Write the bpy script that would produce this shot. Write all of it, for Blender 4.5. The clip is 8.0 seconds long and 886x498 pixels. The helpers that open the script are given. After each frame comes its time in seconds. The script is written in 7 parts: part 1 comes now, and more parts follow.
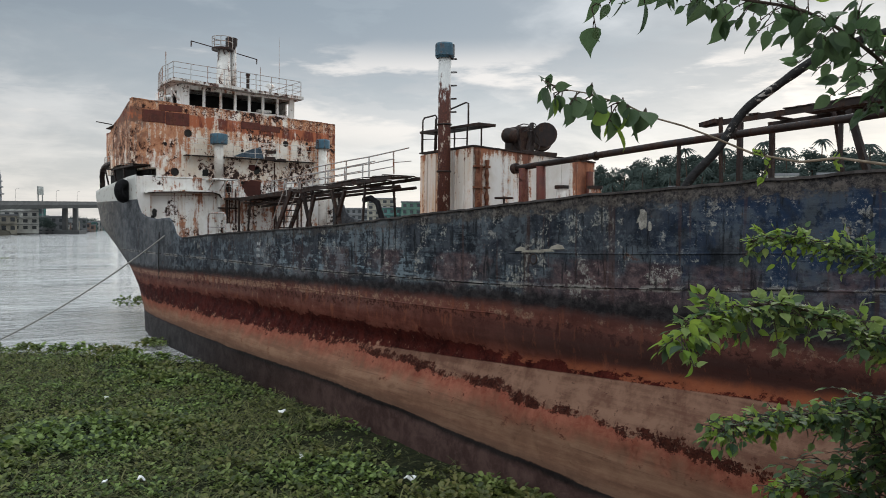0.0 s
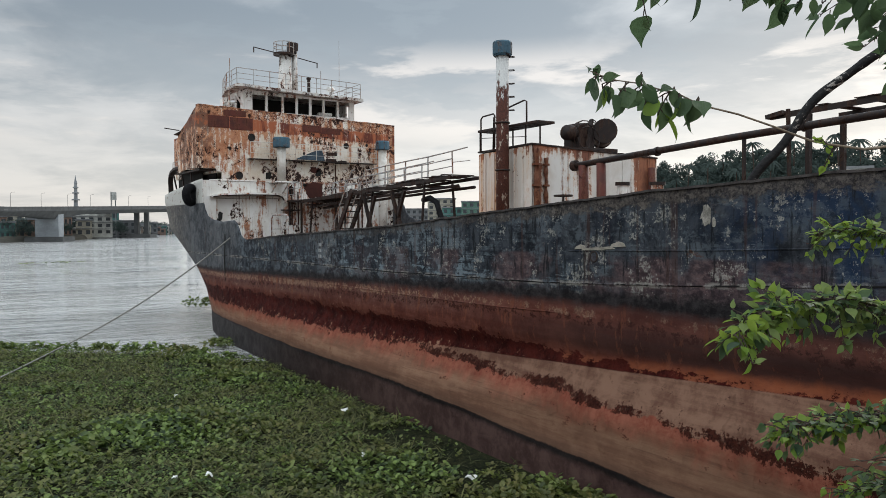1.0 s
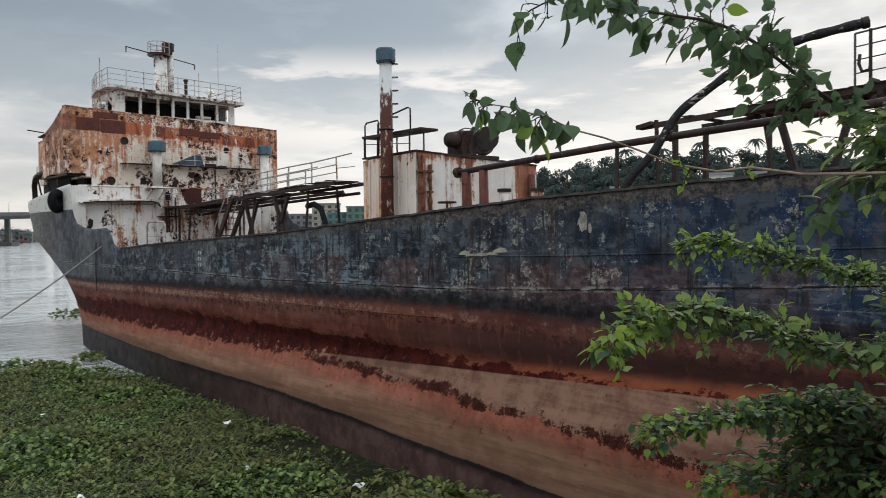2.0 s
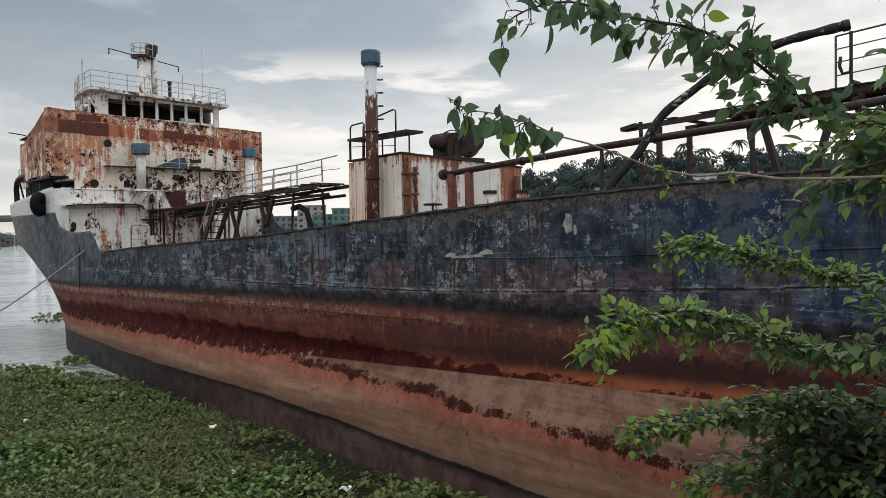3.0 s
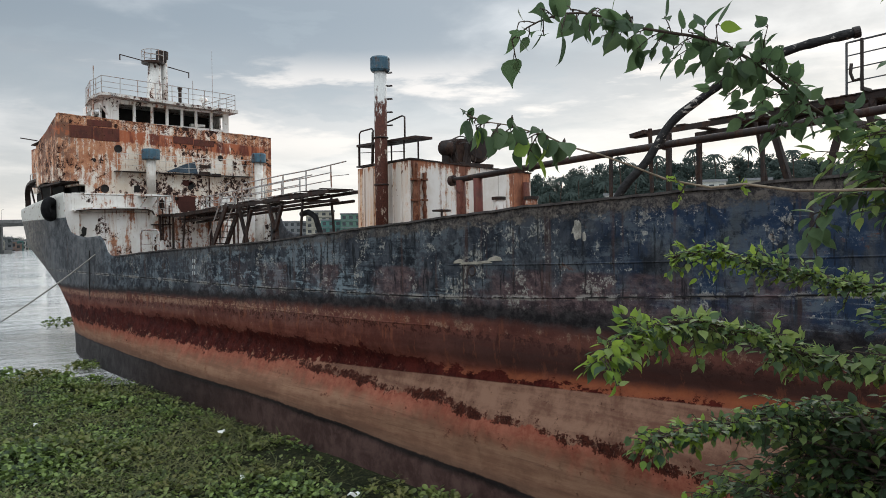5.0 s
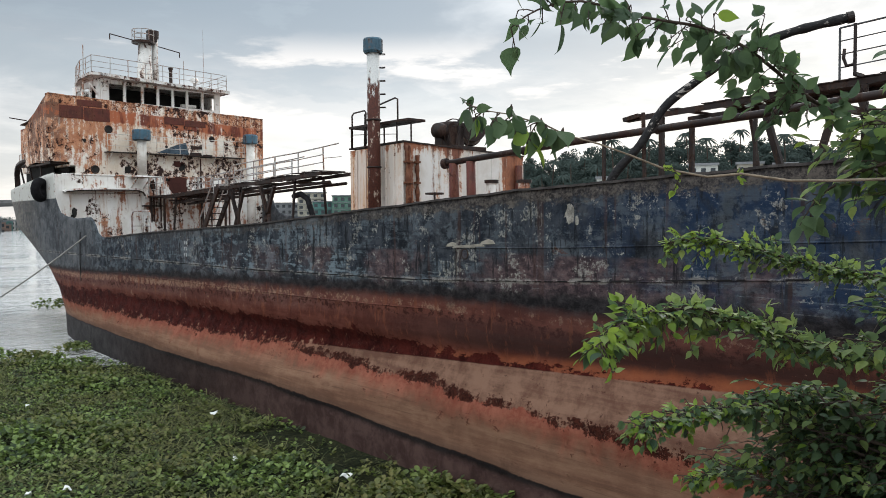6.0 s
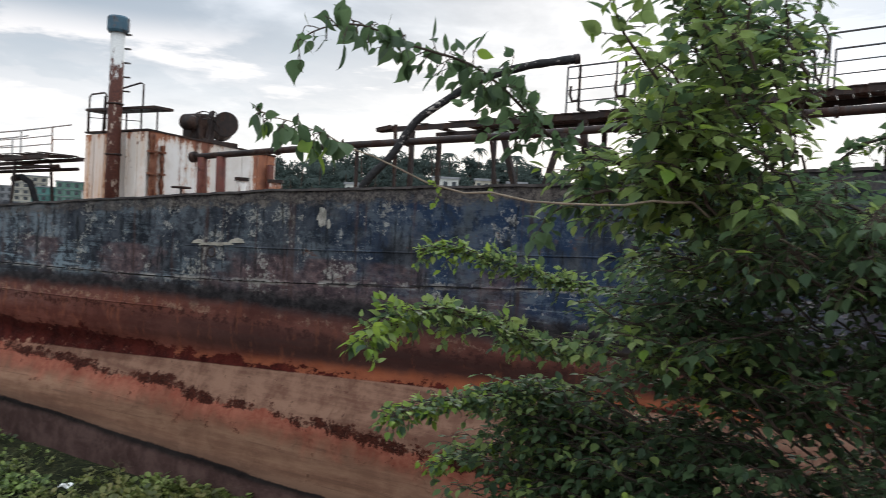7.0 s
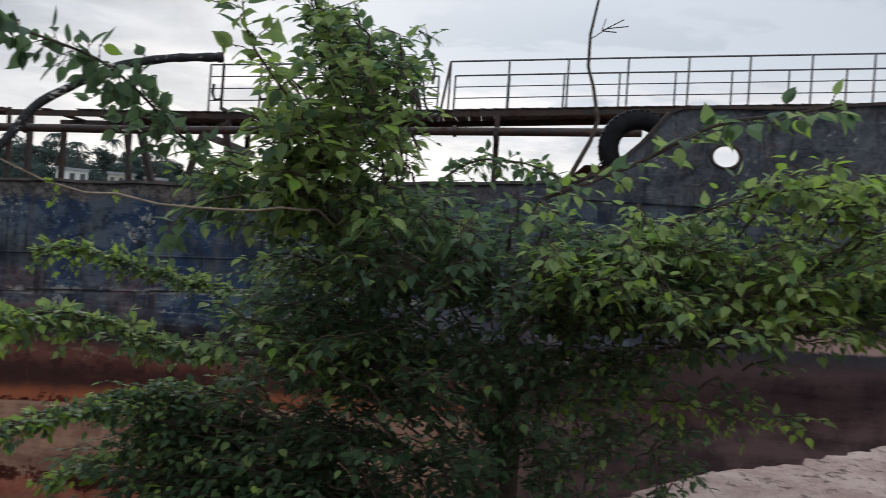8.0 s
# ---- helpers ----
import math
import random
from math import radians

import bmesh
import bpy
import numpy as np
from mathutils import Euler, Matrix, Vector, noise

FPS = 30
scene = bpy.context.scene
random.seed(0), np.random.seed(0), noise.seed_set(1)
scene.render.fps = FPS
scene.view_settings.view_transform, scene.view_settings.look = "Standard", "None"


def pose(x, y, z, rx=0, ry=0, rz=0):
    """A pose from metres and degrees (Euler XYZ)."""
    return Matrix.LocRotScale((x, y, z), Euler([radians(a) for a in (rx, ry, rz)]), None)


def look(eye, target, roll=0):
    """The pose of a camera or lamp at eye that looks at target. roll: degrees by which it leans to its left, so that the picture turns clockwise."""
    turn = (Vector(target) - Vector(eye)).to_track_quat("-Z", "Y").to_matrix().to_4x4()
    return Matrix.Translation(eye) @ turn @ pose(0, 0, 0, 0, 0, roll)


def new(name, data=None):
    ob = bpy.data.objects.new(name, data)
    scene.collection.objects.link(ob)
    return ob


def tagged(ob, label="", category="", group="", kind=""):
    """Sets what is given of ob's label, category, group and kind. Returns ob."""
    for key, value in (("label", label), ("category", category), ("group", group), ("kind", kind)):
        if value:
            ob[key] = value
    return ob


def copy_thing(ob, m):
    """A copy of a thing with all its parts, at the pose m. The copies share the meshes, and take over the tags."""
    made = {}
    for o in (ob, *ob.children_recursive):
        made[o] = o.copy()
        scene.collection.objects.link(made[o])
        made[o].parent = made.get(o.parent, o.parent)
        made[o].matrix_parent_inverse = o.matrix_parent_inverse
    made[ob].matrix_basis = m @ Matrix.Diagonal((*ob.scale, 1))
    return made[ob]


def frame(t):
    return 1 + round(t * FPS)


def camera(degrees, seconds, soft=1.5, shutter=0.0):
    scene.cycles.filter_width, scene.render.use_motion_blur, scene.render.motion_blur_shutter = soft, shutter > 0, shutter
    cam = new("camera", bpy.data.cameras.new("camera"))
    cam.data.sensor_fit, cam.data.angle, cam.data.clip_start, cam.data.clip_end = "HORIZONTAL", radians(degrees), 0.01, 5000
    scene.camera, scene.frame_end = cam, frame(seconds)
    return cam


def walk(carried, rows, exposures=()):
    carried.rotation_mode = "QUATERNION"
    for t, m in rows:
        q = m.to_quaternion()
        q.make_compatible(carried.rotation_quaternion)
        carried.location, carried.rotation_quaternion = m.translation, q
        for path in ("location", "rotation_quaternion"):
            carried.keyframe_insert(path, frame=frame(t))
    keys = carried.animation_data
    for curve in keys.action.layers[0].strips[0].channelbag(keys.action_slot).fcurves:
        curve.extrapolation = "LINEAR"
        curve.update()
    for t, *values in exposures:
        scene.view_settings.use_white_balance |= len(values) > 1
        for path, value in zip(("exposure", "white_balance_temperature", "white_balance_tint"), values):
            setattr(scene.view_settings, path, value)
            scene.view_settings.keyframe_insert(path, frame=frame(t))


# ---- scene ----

cam = camera(58.92, 8.0, soft=0.7, shutter=0.18)
# seconds, place, yaw, pitch, roll; water lies at z = 0, the ship along y, its stern at +y
PATH = (
    (0.0, -0.01, 0.077, 5.849, -36.91, -1.66, -0.53),
    (0.1, -0.002, 0.079, 5.847, -36.06, -1.68, -0.45),
    (0.2, 0.005, 0.082, 5.846, -34.87, -1.69, -0.37),
    (0.3, 0.013, 0.085, 5.844, -34.37, -1.7, -0.3),
    (0.5, 0.028, 0.09, 5.841, -33.45, -1.72, -0.14),
    (0.7, 0.031, 0.081, 5.839, -32.95, -1.71, -0.0),
    (1.0, 0.035, 0.068, 5.836, -32.5, -1.7, 0.2),
    (1.25, 0.037, 0.053, 5.85, -32.5, -1.6, 0.3),
    (1.5, 0.038, 0.037, 5.865, -33.1, -1.51, 0.39),
    (1.6, 0.033, 0.034, 5.868, -34.5, -1.49, 0.44),
    (1.7, 0.029, 0.031, 5.871, -35.8, -1.47, 0.48),
    (1.8, 0.024, 0.028, 5.875, -38.5, -1.45, 0.52),
    (1.9, 0.019, 0.024, 5.878, -39.7, -1.42, 0.56),
    (2.0, 0.014, 0.021, 5.881, -40.85, -1.4, 0.6),
    (2.2, 0.012, 0.018, 5.884, -41.6, -1.38, 0.64),
    (3.3, 0.002, 0.003, 5.898, -41.9, -1.28, 0.86),
    (3.5, 0.0, -0.0, 5.9, -41.84, -1.27, 0.9),
    (4.0, 0.004, -0.003, 5.898, -41.47, -0.87, 0.82),
    (4.5, 0.016, 0.014, 5.904, -41.32, -0.87, 0.73),
    (4.7, 0.009, 0.014, 5.907, -41.28, -0.85, 0.69),
    (5.8, -0.031, 0.014, 5.928, -41.4, -1.75, 0.5),
    (6.0, -0.038, 0.014, 5.931, -41.87, -2.19, 0.42),
    (6.2, -0.08, 0.005, 5.931, -43.4, -2.3, -0.5),
    (6.4, -0.122, -0.005, 5.931, -46.2, -2.31, -1.75),
    (6.5, -0.143, -0.009, 5.931, -48.21, -2.34, -2.17),
    (7.0, -0.3, -0.064, 5.927, -60.22, -1.55, -2.98),
    (7.5, -0.435, -0.137, 5.923, -72.14, -0.86, -3.38),
    (8.0, -0.451, -0.179, 5.944, -85.79, 0.12, -4.05),
)
walk(cam, [(t, pose(x, y, z, 90 + p, r, yaw)) for t, x, y, z, yaw, p, r in PATH],
     [(0.0, 0.14, 6500, 10), (3.5, 0.22, 6500, 10), (4.7, 0.26, 6500, 10), (5.8, 0.42, 6500, 10), (6.5, 0.56, 6500, 11), (7.1, 0.46, 6350, 12), (7.5, 0.34, 6300, 12), (8.0, 0.16, 6250, 12)])

# ---- world and light: an overcast evening sky, brightest behind the ship ----
world = bpy.data.worlds.new("overcast_sky")
scene.world = world
world.use_nodes = True
SUN_AZ, SUN_EL = 68.0, 24.0   # degrees from +y towards +x, and above the horizon


def link(nt, a, b):
    nt.links.new(a, b)


def put(nt, kind, **values):
    """A node; keys are input names or numbers (i0, i1), or node attributes after an underscore."""
    n = nt.nodes.new(kind)
    for k, v in values.items():
        if k == "op":
            n.operation = v
            continue
        s = n.inputs[int(k[1:])] if k[0] == "i" and k[1:].isdigit() else n.inputs[k.replace("_", " ")]
        if isinstance(v, bpy.types.NodeSocket):
            nt.links.new(v, s)
        else:
            s.default_value = v
    return n


def calc(nt, op, a, b=0.0, c=0.0):
    return put(nt, "ShaderNodeMath", op=op, i0=a, i1=b, i2=c).outputs[0]


def step(nt, v, lo, hi, a=0.0, b=1.0):
    n = put(nt, "ShaderNodeMapRange", i0=v, i1=lo, i2=hi, i3=a, i4=b)
    n.interpolation_type = "SMOOTHSTEP"
    return n.outputs[0]


def blend(nt, f, a, b, way="MIX"):
    n = nt.nodes.new("ShaderNodeMix")
    n.data_type, n.blend_type = "RGBA", way
    for s, v in ((n.inputs[0], f), (n.inputs[6], a), (n.inputs[7], b)):
        if isinstance(v, bpy.types.NodeSocket):
            nt.links.new(v, s)
        elif isinstance(v, tuple):
            s.default_value = (*v, 1) if len(v) == 3 else v
        else:
            s.default_value = v
    return n.outputs[2]


def stretch(nt, vec, s):
    return put(nt, "ShaderNodeVectorMath", op="MULTIPLY", i0=vec, i1=s).outputs[0]


def speck(nt, vec, scale, detail=4.0, rough=0.55, warp=0.0):
    return put(nt, "ShaderNodeTexNoise", Vector=vec, Scale=scale, Detail=detail, Roughness=rough, Distortion=warp).outputs[0]


def sky_nodes():
    nt = world.node_tree
    nt.nodes.clear()
    way = put(nt, "ShaderNodeTexCoord").outputs["Generated"]
    xyz = put(nt, "ShaderNodeSeparateXYZ", Vector=way).outputs
    up = calc(nt, "MAXIMUM", xyz[2], 0.0)
    sky = nt.nodes.new("ShaderNodeTexSky")
    sky.sky_type, sky.sun_disc = "NISHITA", False
    sky.sun_elevation, sky.sun_rotation = radians(SUN_EL), radians(SUN_AZ)
    far = calc(nt, "ADD", up, 0.16)
    flat = put(nt, "ShaderNodeCombineXYZ", X=calc(nt, "DIVIDE", xyz[0], far), Y=calc(nt, "DIVIDE", xyz[1], far), Z=0.0).outputs[0]
    band = speck(nt, stretch(nt, flat, (0.75, 0.5, 1)), 0.9, 6, 0.5, 0.6)
    puff = speck(nt, flat, 1.7, 8, 0.6, 0.3)
    cover = calc(nt, "ADD", calc(nt, "MULTIPLY", band, 0.72), calc(nt, "MULTIPLY", puff, 0.28))
    # the heaviest bank of cloud stands up-river, well above the horizon
    bank_way = put(nt, "ShaderNodeVectorMath", op="DOT_PRODUCT", i0=way, i1=Vector((0.57, 0.82, 0.0))).outputs["Value"]
    heavy = calc(nt, "MULTIPLY", step(nt, bank_way, 0.70, 0.96), step(nt, calc(nt, "ADD", up, calc(nt, "MULTIPLY", calc(nt, "SUBTRACT", band, 0.5), 0.35)), 0.12, 0.21, 0.0, 0.085))
    cover = calc(nt, "SUBTRACT", cover, heavy)
    tone = blend(nt, step(nt, cover, 0.42, 0.57), (0.318, 0.375, 0.425), (0.685, 0.725, 0.752))
    # cloud thins out and brightens towards the horizon
    low = step(nt, up, 0.02, 0.27, 1.0, 0.0)
    tone = blend(nt, calc(nt, "MULTIPLY", low, step(nt, puff, 0.30, 0.62, 0.62, 1.0)), tone, (1.0, 0.968, 0.932))
    # lit cream edges where the layers part, lying in long flat rags
    rag = speck(nt, stretch(nt, way, (3.6, 3.6, 16.0)), 1.0, 7, 0.58, 0.2)
    gap = calc(nt, "MULTIPLY", step(nt, rag, 0.495, 0.60), calc(nt, "MULTIPLY", step(nt, up, 0.08, 0.12), step(nt, up, 0.235, 0.185)))
    tone = blend(nt, calc(nt, "MULTIPLY", gap, 0.75), tone, (1.05, 0.99, 0.93))
    shade = calc(nt, "MULTIPLY", step(nt, rag, 0.47, 0.42), calc(nt, "MULTIPLY", step(nt, up, 0.10, 0.16), step(nt, up, 0.34, 0.24)))
    tone = blend(nt, calc(nt, "MULTIPLY", shade, 0.35), tone, (0.40, 0.465, 0.51))
    sun = Vector((math.sin(radians(SUN_AZ)) * math.cos(radians(SUN_EL)), math.cos(radians(SUN_AZ)) * math.cos(radians(SUN_EL)), math.sin(radians(SUN_EL))))
    near = put(nt, "ShaderNodeVectorMath", op="DOT_PRODUCT", i0=way, i1=sun).outputs["Value"]
    glow = step(nt, near, 0.35, 1.0, 0.88, 1.10)
    tone = stretch(nt, tone, put(nt, "ShaderNodeCombineXYZ", X=glow, Y=glow, Z=glow).outputs[0])
    # an overcast dome is brightest overhead
    dome = step(nt, up, 0.28, 0.80, 0.84, 3.1)
    tone = stretch(nt, tone, put(nt, "ShaderNodeCombineXYZ", X=dome, Y=dome, Z=dome).outputs[0])
    # sky behind the quay, out of view, lifted to fill the ship's near side
    back = put(nt, "ShaderNodeVectorMath", op="DOT_PRODUCT", i0=way, i1=Vector((-0.78, -0.62, 0.1))).outputs["Value"]
    thin = step(nt, back, -0.1, 0.9, 1.0, 1.55)
    tone = stretch(nt, tone, put(nt, "ShaderNodeCombineXYZ", X=thin, Y=thin, Z=thin).outputs[0])
    clear = put(nt, "ShaderNodeBackground", Color=sky.outputs[0], Strength=0.10)
    cloud = put(nt, "ShaderNodeBackground", Color=tone, Strength=1.0)
    both = put(nt, "ShaderNodeMixShader", i0=0.88, i1=clear.outputs[0], i2=cloud.outputs[0])
    link(nt, both.outputs[0], nt.nodes.new("ShaderNodeOutputWorld").inputs[0])


sky_nodes()
sun = new("sun", bpy.data.lights.new("sun", "SUN"))
sun.data.energy, sun.data.angle, sun.data.color = 0.9, radians(25), (1.0, 0.93, 0.85)
sun.matrix_world = look((60 * math.sin(radians(SUN_AZ)), 60 * math.cos(radians(SUN_AZ)), 60 * math.tan(radians(SUN_EL))), (0, 0, 0))


# ---- materials ----
def material(name):
    m = bpy.data.materials.new(name)
    m.use_nodes = True
    nt = m.node_tree
    b = nt.nodes["Principled BSDF"]
    co = put(nt, "ShaderNodeTexCoord").outputs["Object"]
    return m, nt, b, co


def finish(nt, b, colour, rough, bump=None, depth=0.01, metal=0.0):
    for s, v in ((b.inputs["Base Color"], colour), (b.inputs["Roughness"], rough), (b.inputs["Metallic"], metal)):
        if isinstance(v, bpy.types.NodeSocket):
            link(nt, v, s)
        else:
            s.default_value = (*v, 1) if isinstance(v, tuple) else v
    b.inputs["Specular IOR Level"].default_value = 0.2
    if bump is not None:
        n = put(nt, "ShaderNodeBump", Strength=1.0, Distance=depth, Height=bump)
        link(nt, n.outputs[0], b.inputs["Normal"])


def plain(name, colour, rough=0.7, vary=0.25, scale=3.0, depth=0.004, metal=0.0):
    """A surface of one colour with dirt at two scales."""
    m, nt, b, co = material(name)
    big, fine = speck(nt, co, scale, 4), speck(nt, co, scale * 9, 5)
    f = calc(nt, "ADD", calc(nt, "MULTIPLY", big, 0.6), calc(nt, "MULTIPLY", fine, 0.4))
    dark, light = tuple(c * (1 - vary) for c in colour), tuple(min(1, c * (1 + vary)) for c in colour)
    finish(nt, b, blend(nt, step(nt, f, 0.35, 0.65), dark, light), step(nt, fine, 0.3, 0.7, rough - 0.1, min(1, rough + 0.1)), fine, depth, metal)
    return m


def rusted(name, paint, paint2, rust=(0.30, 0.115, 0.045), deep=(0.085, 0.026, 0.016), amount=0.5, streak=0.22, scale=1.0, flake=1.0, high=None):
    """Paint over steel: rust blooms, runs downwards and flakes; high = (z from, z to, more rust at the top)."""
    m, nt, b, co = material(name)
    run = speck(nt, stretch(nt, co, (1.0, 1.0, streak)), 1.3 * scale, 7, 0.62, 0.3)
    drip = speck(nt, stretch(nt, co, (1.0, 1.0, 0.06)), 4.5 * scale, 5, 0.6)
    spot = speck(nt, co, 2.4 * scale, 9, 0.7, 0.4)
    fine = speck(nt, co, 15 * scale, 6, 0.72)
    v = calc(nt, "ADD", calc(nt, "MULTIPLY", run, 0.8), calc(nt, "ADD", calc(nt, "MULTIPLY", drip, 0.5), calc(nt, "MULTIPLY", spot, 0.7)))
    v = calc(nt, "SUBTRACT", v, 0.5)
    if high:
        z = put(nt, "ShaderNodeSeparateXYZ", Vector=co).outputs[2]
        v = calc(nt, "ADD", v, step(nt, z, high[0], high[1], 0.0, high[2]))
    edge = 0.72 - 0.36 * amount
    pale = min(1.0, 0.15 + 1.5 * max(paint))
    dirt = blend(nt, step(nt, speck(nt, co, 0.8 * scale, 6, 0.65), 0.38, 0.62), paint, paint2)
    dirt = blend(nt, step(nt, drip, 0.54, 0.68, 0.0, 0.4), dirt, tuple(0.45 * p + 0.55 * r * pale for p, r in zip(paint, (0.24, 0.13, 0.07))))
    stain = blend(nt, step(nt, v, edge - 0.08, edge + 0.01, 0.0, 0.6), dirt, tuple(0.35 * p + 0.65 * r * pale for p, r in zip(paint, (0.44, 0.22, 0.11))))
    rusty = blend(nt, step(nt, spot, 0.42, 0.58), rust, tuple(0.5 * a + 0.5 * c for a, c in zip(rust, deep)))
    rusty = blend(nt, step(nt, drip, 0.46, 0.62, 0.0, 0.6), rusty, tuple(0.5 * a + 0.5 * p for a, p in zip(rust, paint)))
    rusty = blend(nt, step(nt, fine, 0.42, 0.62, 0.0, 0.45), rusty, deep)
    col = blend(nt, step(nt, v, edge, edge + 0.035), stain, rusty)
    cluster = step(nt, speck(nt, co, 0.9 * scale, 3), 0.40, 0.60, -0.02, 0.055)
    hole = calc(nt, "ADD", calc(nt, "ADD", calc(nt, "MULTIPLY", spot, 0.6), calc(nt, "MULTIPLY", fine, 0.4)), cluster)
    hole = step(nt, hole, 0.655 - 0.045 * flake, 0.668 - 0.045 * flake)
    col = blend(nt, hole, col, deep)
    rough = step(nt, v, edge - 0.05, edge + 0.05, 0.5, 0.88)
    high_part = calc(nt, "ADD", calc(nt, "MULTIPLY", hole, -0.6), calc(nt, "MULTIPLY", fine, 0.5))
    finish(nt, b, col, rough, high_part, 0.015)
    return m


def along(nt, v, pts):
    """A value that follows straight stretches between (place, value) pairs."""
    out = pts[0][1]
    for (a, p), (b, q) in zip(pts, pts[1:]):
        out = calc(nt, "ADD", out, put(nt, "ShaderNodeMapRange", i0=v, i1=a, i2=b, i3=0.0, i4=q - p).outputs[0])
    return out


def hull_paint():
    m, nt, b, co = material("hull_paint")
    x, y, z = put(nt, "ShaderNodeSeparateXYZ", Vector=co).outputs
    grain = lambda sy, sz, scale, detail=7, rough=0.68, warp=0.0: speck(nt, stretch(nt, co, (0.6, sy, sz)), scale, detail, rough, warp)
    mul = lambda a, c: calc(nt, "MULTIPLY", a, c)
    add = lambda a, c: calc(nt, "ADD", a, c)
    sub = lambda a, c: calc(nt, "SUBTRACT", a, c)
    wide = grain(0.7, 0.7, 0.55, 5, 0.6, 0.3)
    mid = grain(1, 1, 1.9, 9, 0.70, 0.3)
    bit = grain(0.65, 1, 5.4, 9, 0.76, 0.2)
    crumb = grain(1, 1, 14, 8, 0.78)
    fall = grain(0.55, 0.55, 3.6, 10, 0.78, 0.3)
    drip = grain(1, 0.13, 6.5, 8, 0.70)
    lace = grain(0.6, 0.65, 7.5, 9, 0.80, 0.2)
    tear = grain(0.42, 0.85, 3.4, 10, 0.74, 0.3)
    scratch = grain(0.10, 3.0, 5.0, 6, 0.70)
    graze = grain(0.16, 1.8, 1.6, 7, 0.66)
    zone = grain(0.8, 0.8, 0.32, 4, 0.6, 0.5)
    worn = grain(1, 0.8, 1.1, 6, 0.66, 0.2)
    ease = lambda v, n, k: add(v, mul(sub(n, 0.5), k))

    # ---- topside ----
    char = blend(nt, step(nt, mid, 0.38, 0.62), (0.013, 0.015, 0.019), (0.056, 0.062, 0.071))
    navy = mul(step(nt, y, 11.0, 6.5, 0.12, 0.95), step(nt, y, -2.0, 2.5, 0.35, 1.0))
    side = blend(nt, mul(navy, step(nt, worn, 0.40, 0.56)), char, blend(nt, bit, (0.009, 0.016, 0.036), (0.025, 0.046, 0.088)))
    slate = blend(nt, zone, (0.078, 0.094, 0.110), (0.135, 0.152, 0.165))
    aft = along(nt, y, [(4, 0.22), (16, 0.50), (20, 0.90), (34, 0.80), (40, 0.65)])
    side = blend(nt, mul(step(nt, add(mul(fall, 0.55), mul(ease(tear, wide, 0.5), 0.45)), 0.495, 0.54), aft), side, slate)
    # bleached pale blue where the side is scoured
    pale_zone = mul(along(nt, y, [(14, 0.25), (19, 1.0), (25, 0.9), (28, 0.35), (36, 0.15)]), step(nt, ease(z, worn, 0.9), 4.25, 4.45))
    pale_zone = mul(pale_zone, step(nt, ease(z, worn, 0.9), 5.15, 4.85, 0.35, 1.0))
    side = blend(nt, mul(pale_zone, step(nt, add(mul(scratch, 0.25), add(mul(tear, 0.4), mul(fall, 0.35))), 0.49, 0.54, 0.0, 0.9)), side, (0.175, 0.220, 0.250))
    # the lower strake is rubbed to mauve primer
    mauve = blend(nt, step(nt, bit, 0.40, 0.60), (0.040, 0.027, 0.030), (0.120, 0.080, 0.080))
    lower = mul(mul(step(nt, ease(z, bit, 0.10), 5.24, 5.14), step(nt, wide, 0.42, 0.54)), along(nt, y, [(3, 0.35), (8, 0.9), (18, 0.85), (24, 0.35), (30, 0.0)]))
    side = blend(nt, lower, side, mauve)
    # grey stern quarter
    stern = step(nt, ease(y, worn, 2.0), 36.2, 38.6)
    ash = blend(nt, step(nt, add(mul(wide, 0.4), mul(fall, 0.6)), 0.41, 0.60), (0.040, 0.043, 0.049), (0.112, 0.116, 0.122))
    side = blend(nt, mul(stern, 0.94), side, ash)
    rubbed = step(nt, ease(y, worn, 5.0), 44.5, 51.0, 0.0, 0.6)
    side = blend(nt, rubbed, side, blend(nt, step(nt, bit, 0.42, 0.58), (0.085, 0.075, 0.068), (0.25, 0.225, 0.195)))
    # white flecks in drifts, where the topcoat has blown off
    drift = step(nt, worn, 0.44, 0.62, -0.085, 0.045)
    drift = add(drift, along(nt, y, [(3, -0.04), (8, 0.0), (16, 0.008), (20, -0.02), (36, -0.03), (40, -0.09)]))
    fleck = step(nt, add(add(mul(crumb, 0.55), mul(bit, 0.45)), drift), 0.545, 0.570)
    side = blend(nt, mul(fleck, 0.62), side, blend(nt, step(nt, crumb, 0.42, 0.60), (0.16, 0.165, 0.16), (0.40, 0.385, 0.34)))
    streak = step(nt, add(mul(scratch, 0.65), mul(bit, 0.35)), 0.59, 0.625, 0.0, 0.5)
    side = blend(nt, mul(streak, sub(1.0, stern)), side, (0.23, 0.245, 0.25))
    # black runs and rusty blots
    tar = mul(step(nt, add(mul(drip, 0.7), mul(mid, 0.3)), 0.535, 0.585), along(nt, y, [(2, 0.7), (20, 0.9), (34, 0.75), (38, 0.25)]))
    side = blend(nt, mul(tar, step(nt, z, 4.45, 4.8, 0.3, 1.0)), side, (0.011, 0.012, 0.014))
    blot = mul(step(nt, add(mul(bit, 0.5), mul(fall, 0.5)), 0.565, 0.60), step(nt, mid, 0.44, 0.58))
    side = blend(nt, mul(blot, 0.8), side, (0.085, 0.040, 0.028))
    run = mul(mul(step(nt, grain(1, 0.045, 3.4, 5, 0.6), 0.595, 0.66), step(nt, z, 4.15, 4.5)), step(nt, y, -2.0, 0.0))
    side = blend(nt, mul(run, 0.4), side, (0.062, 0.032, 0.025))
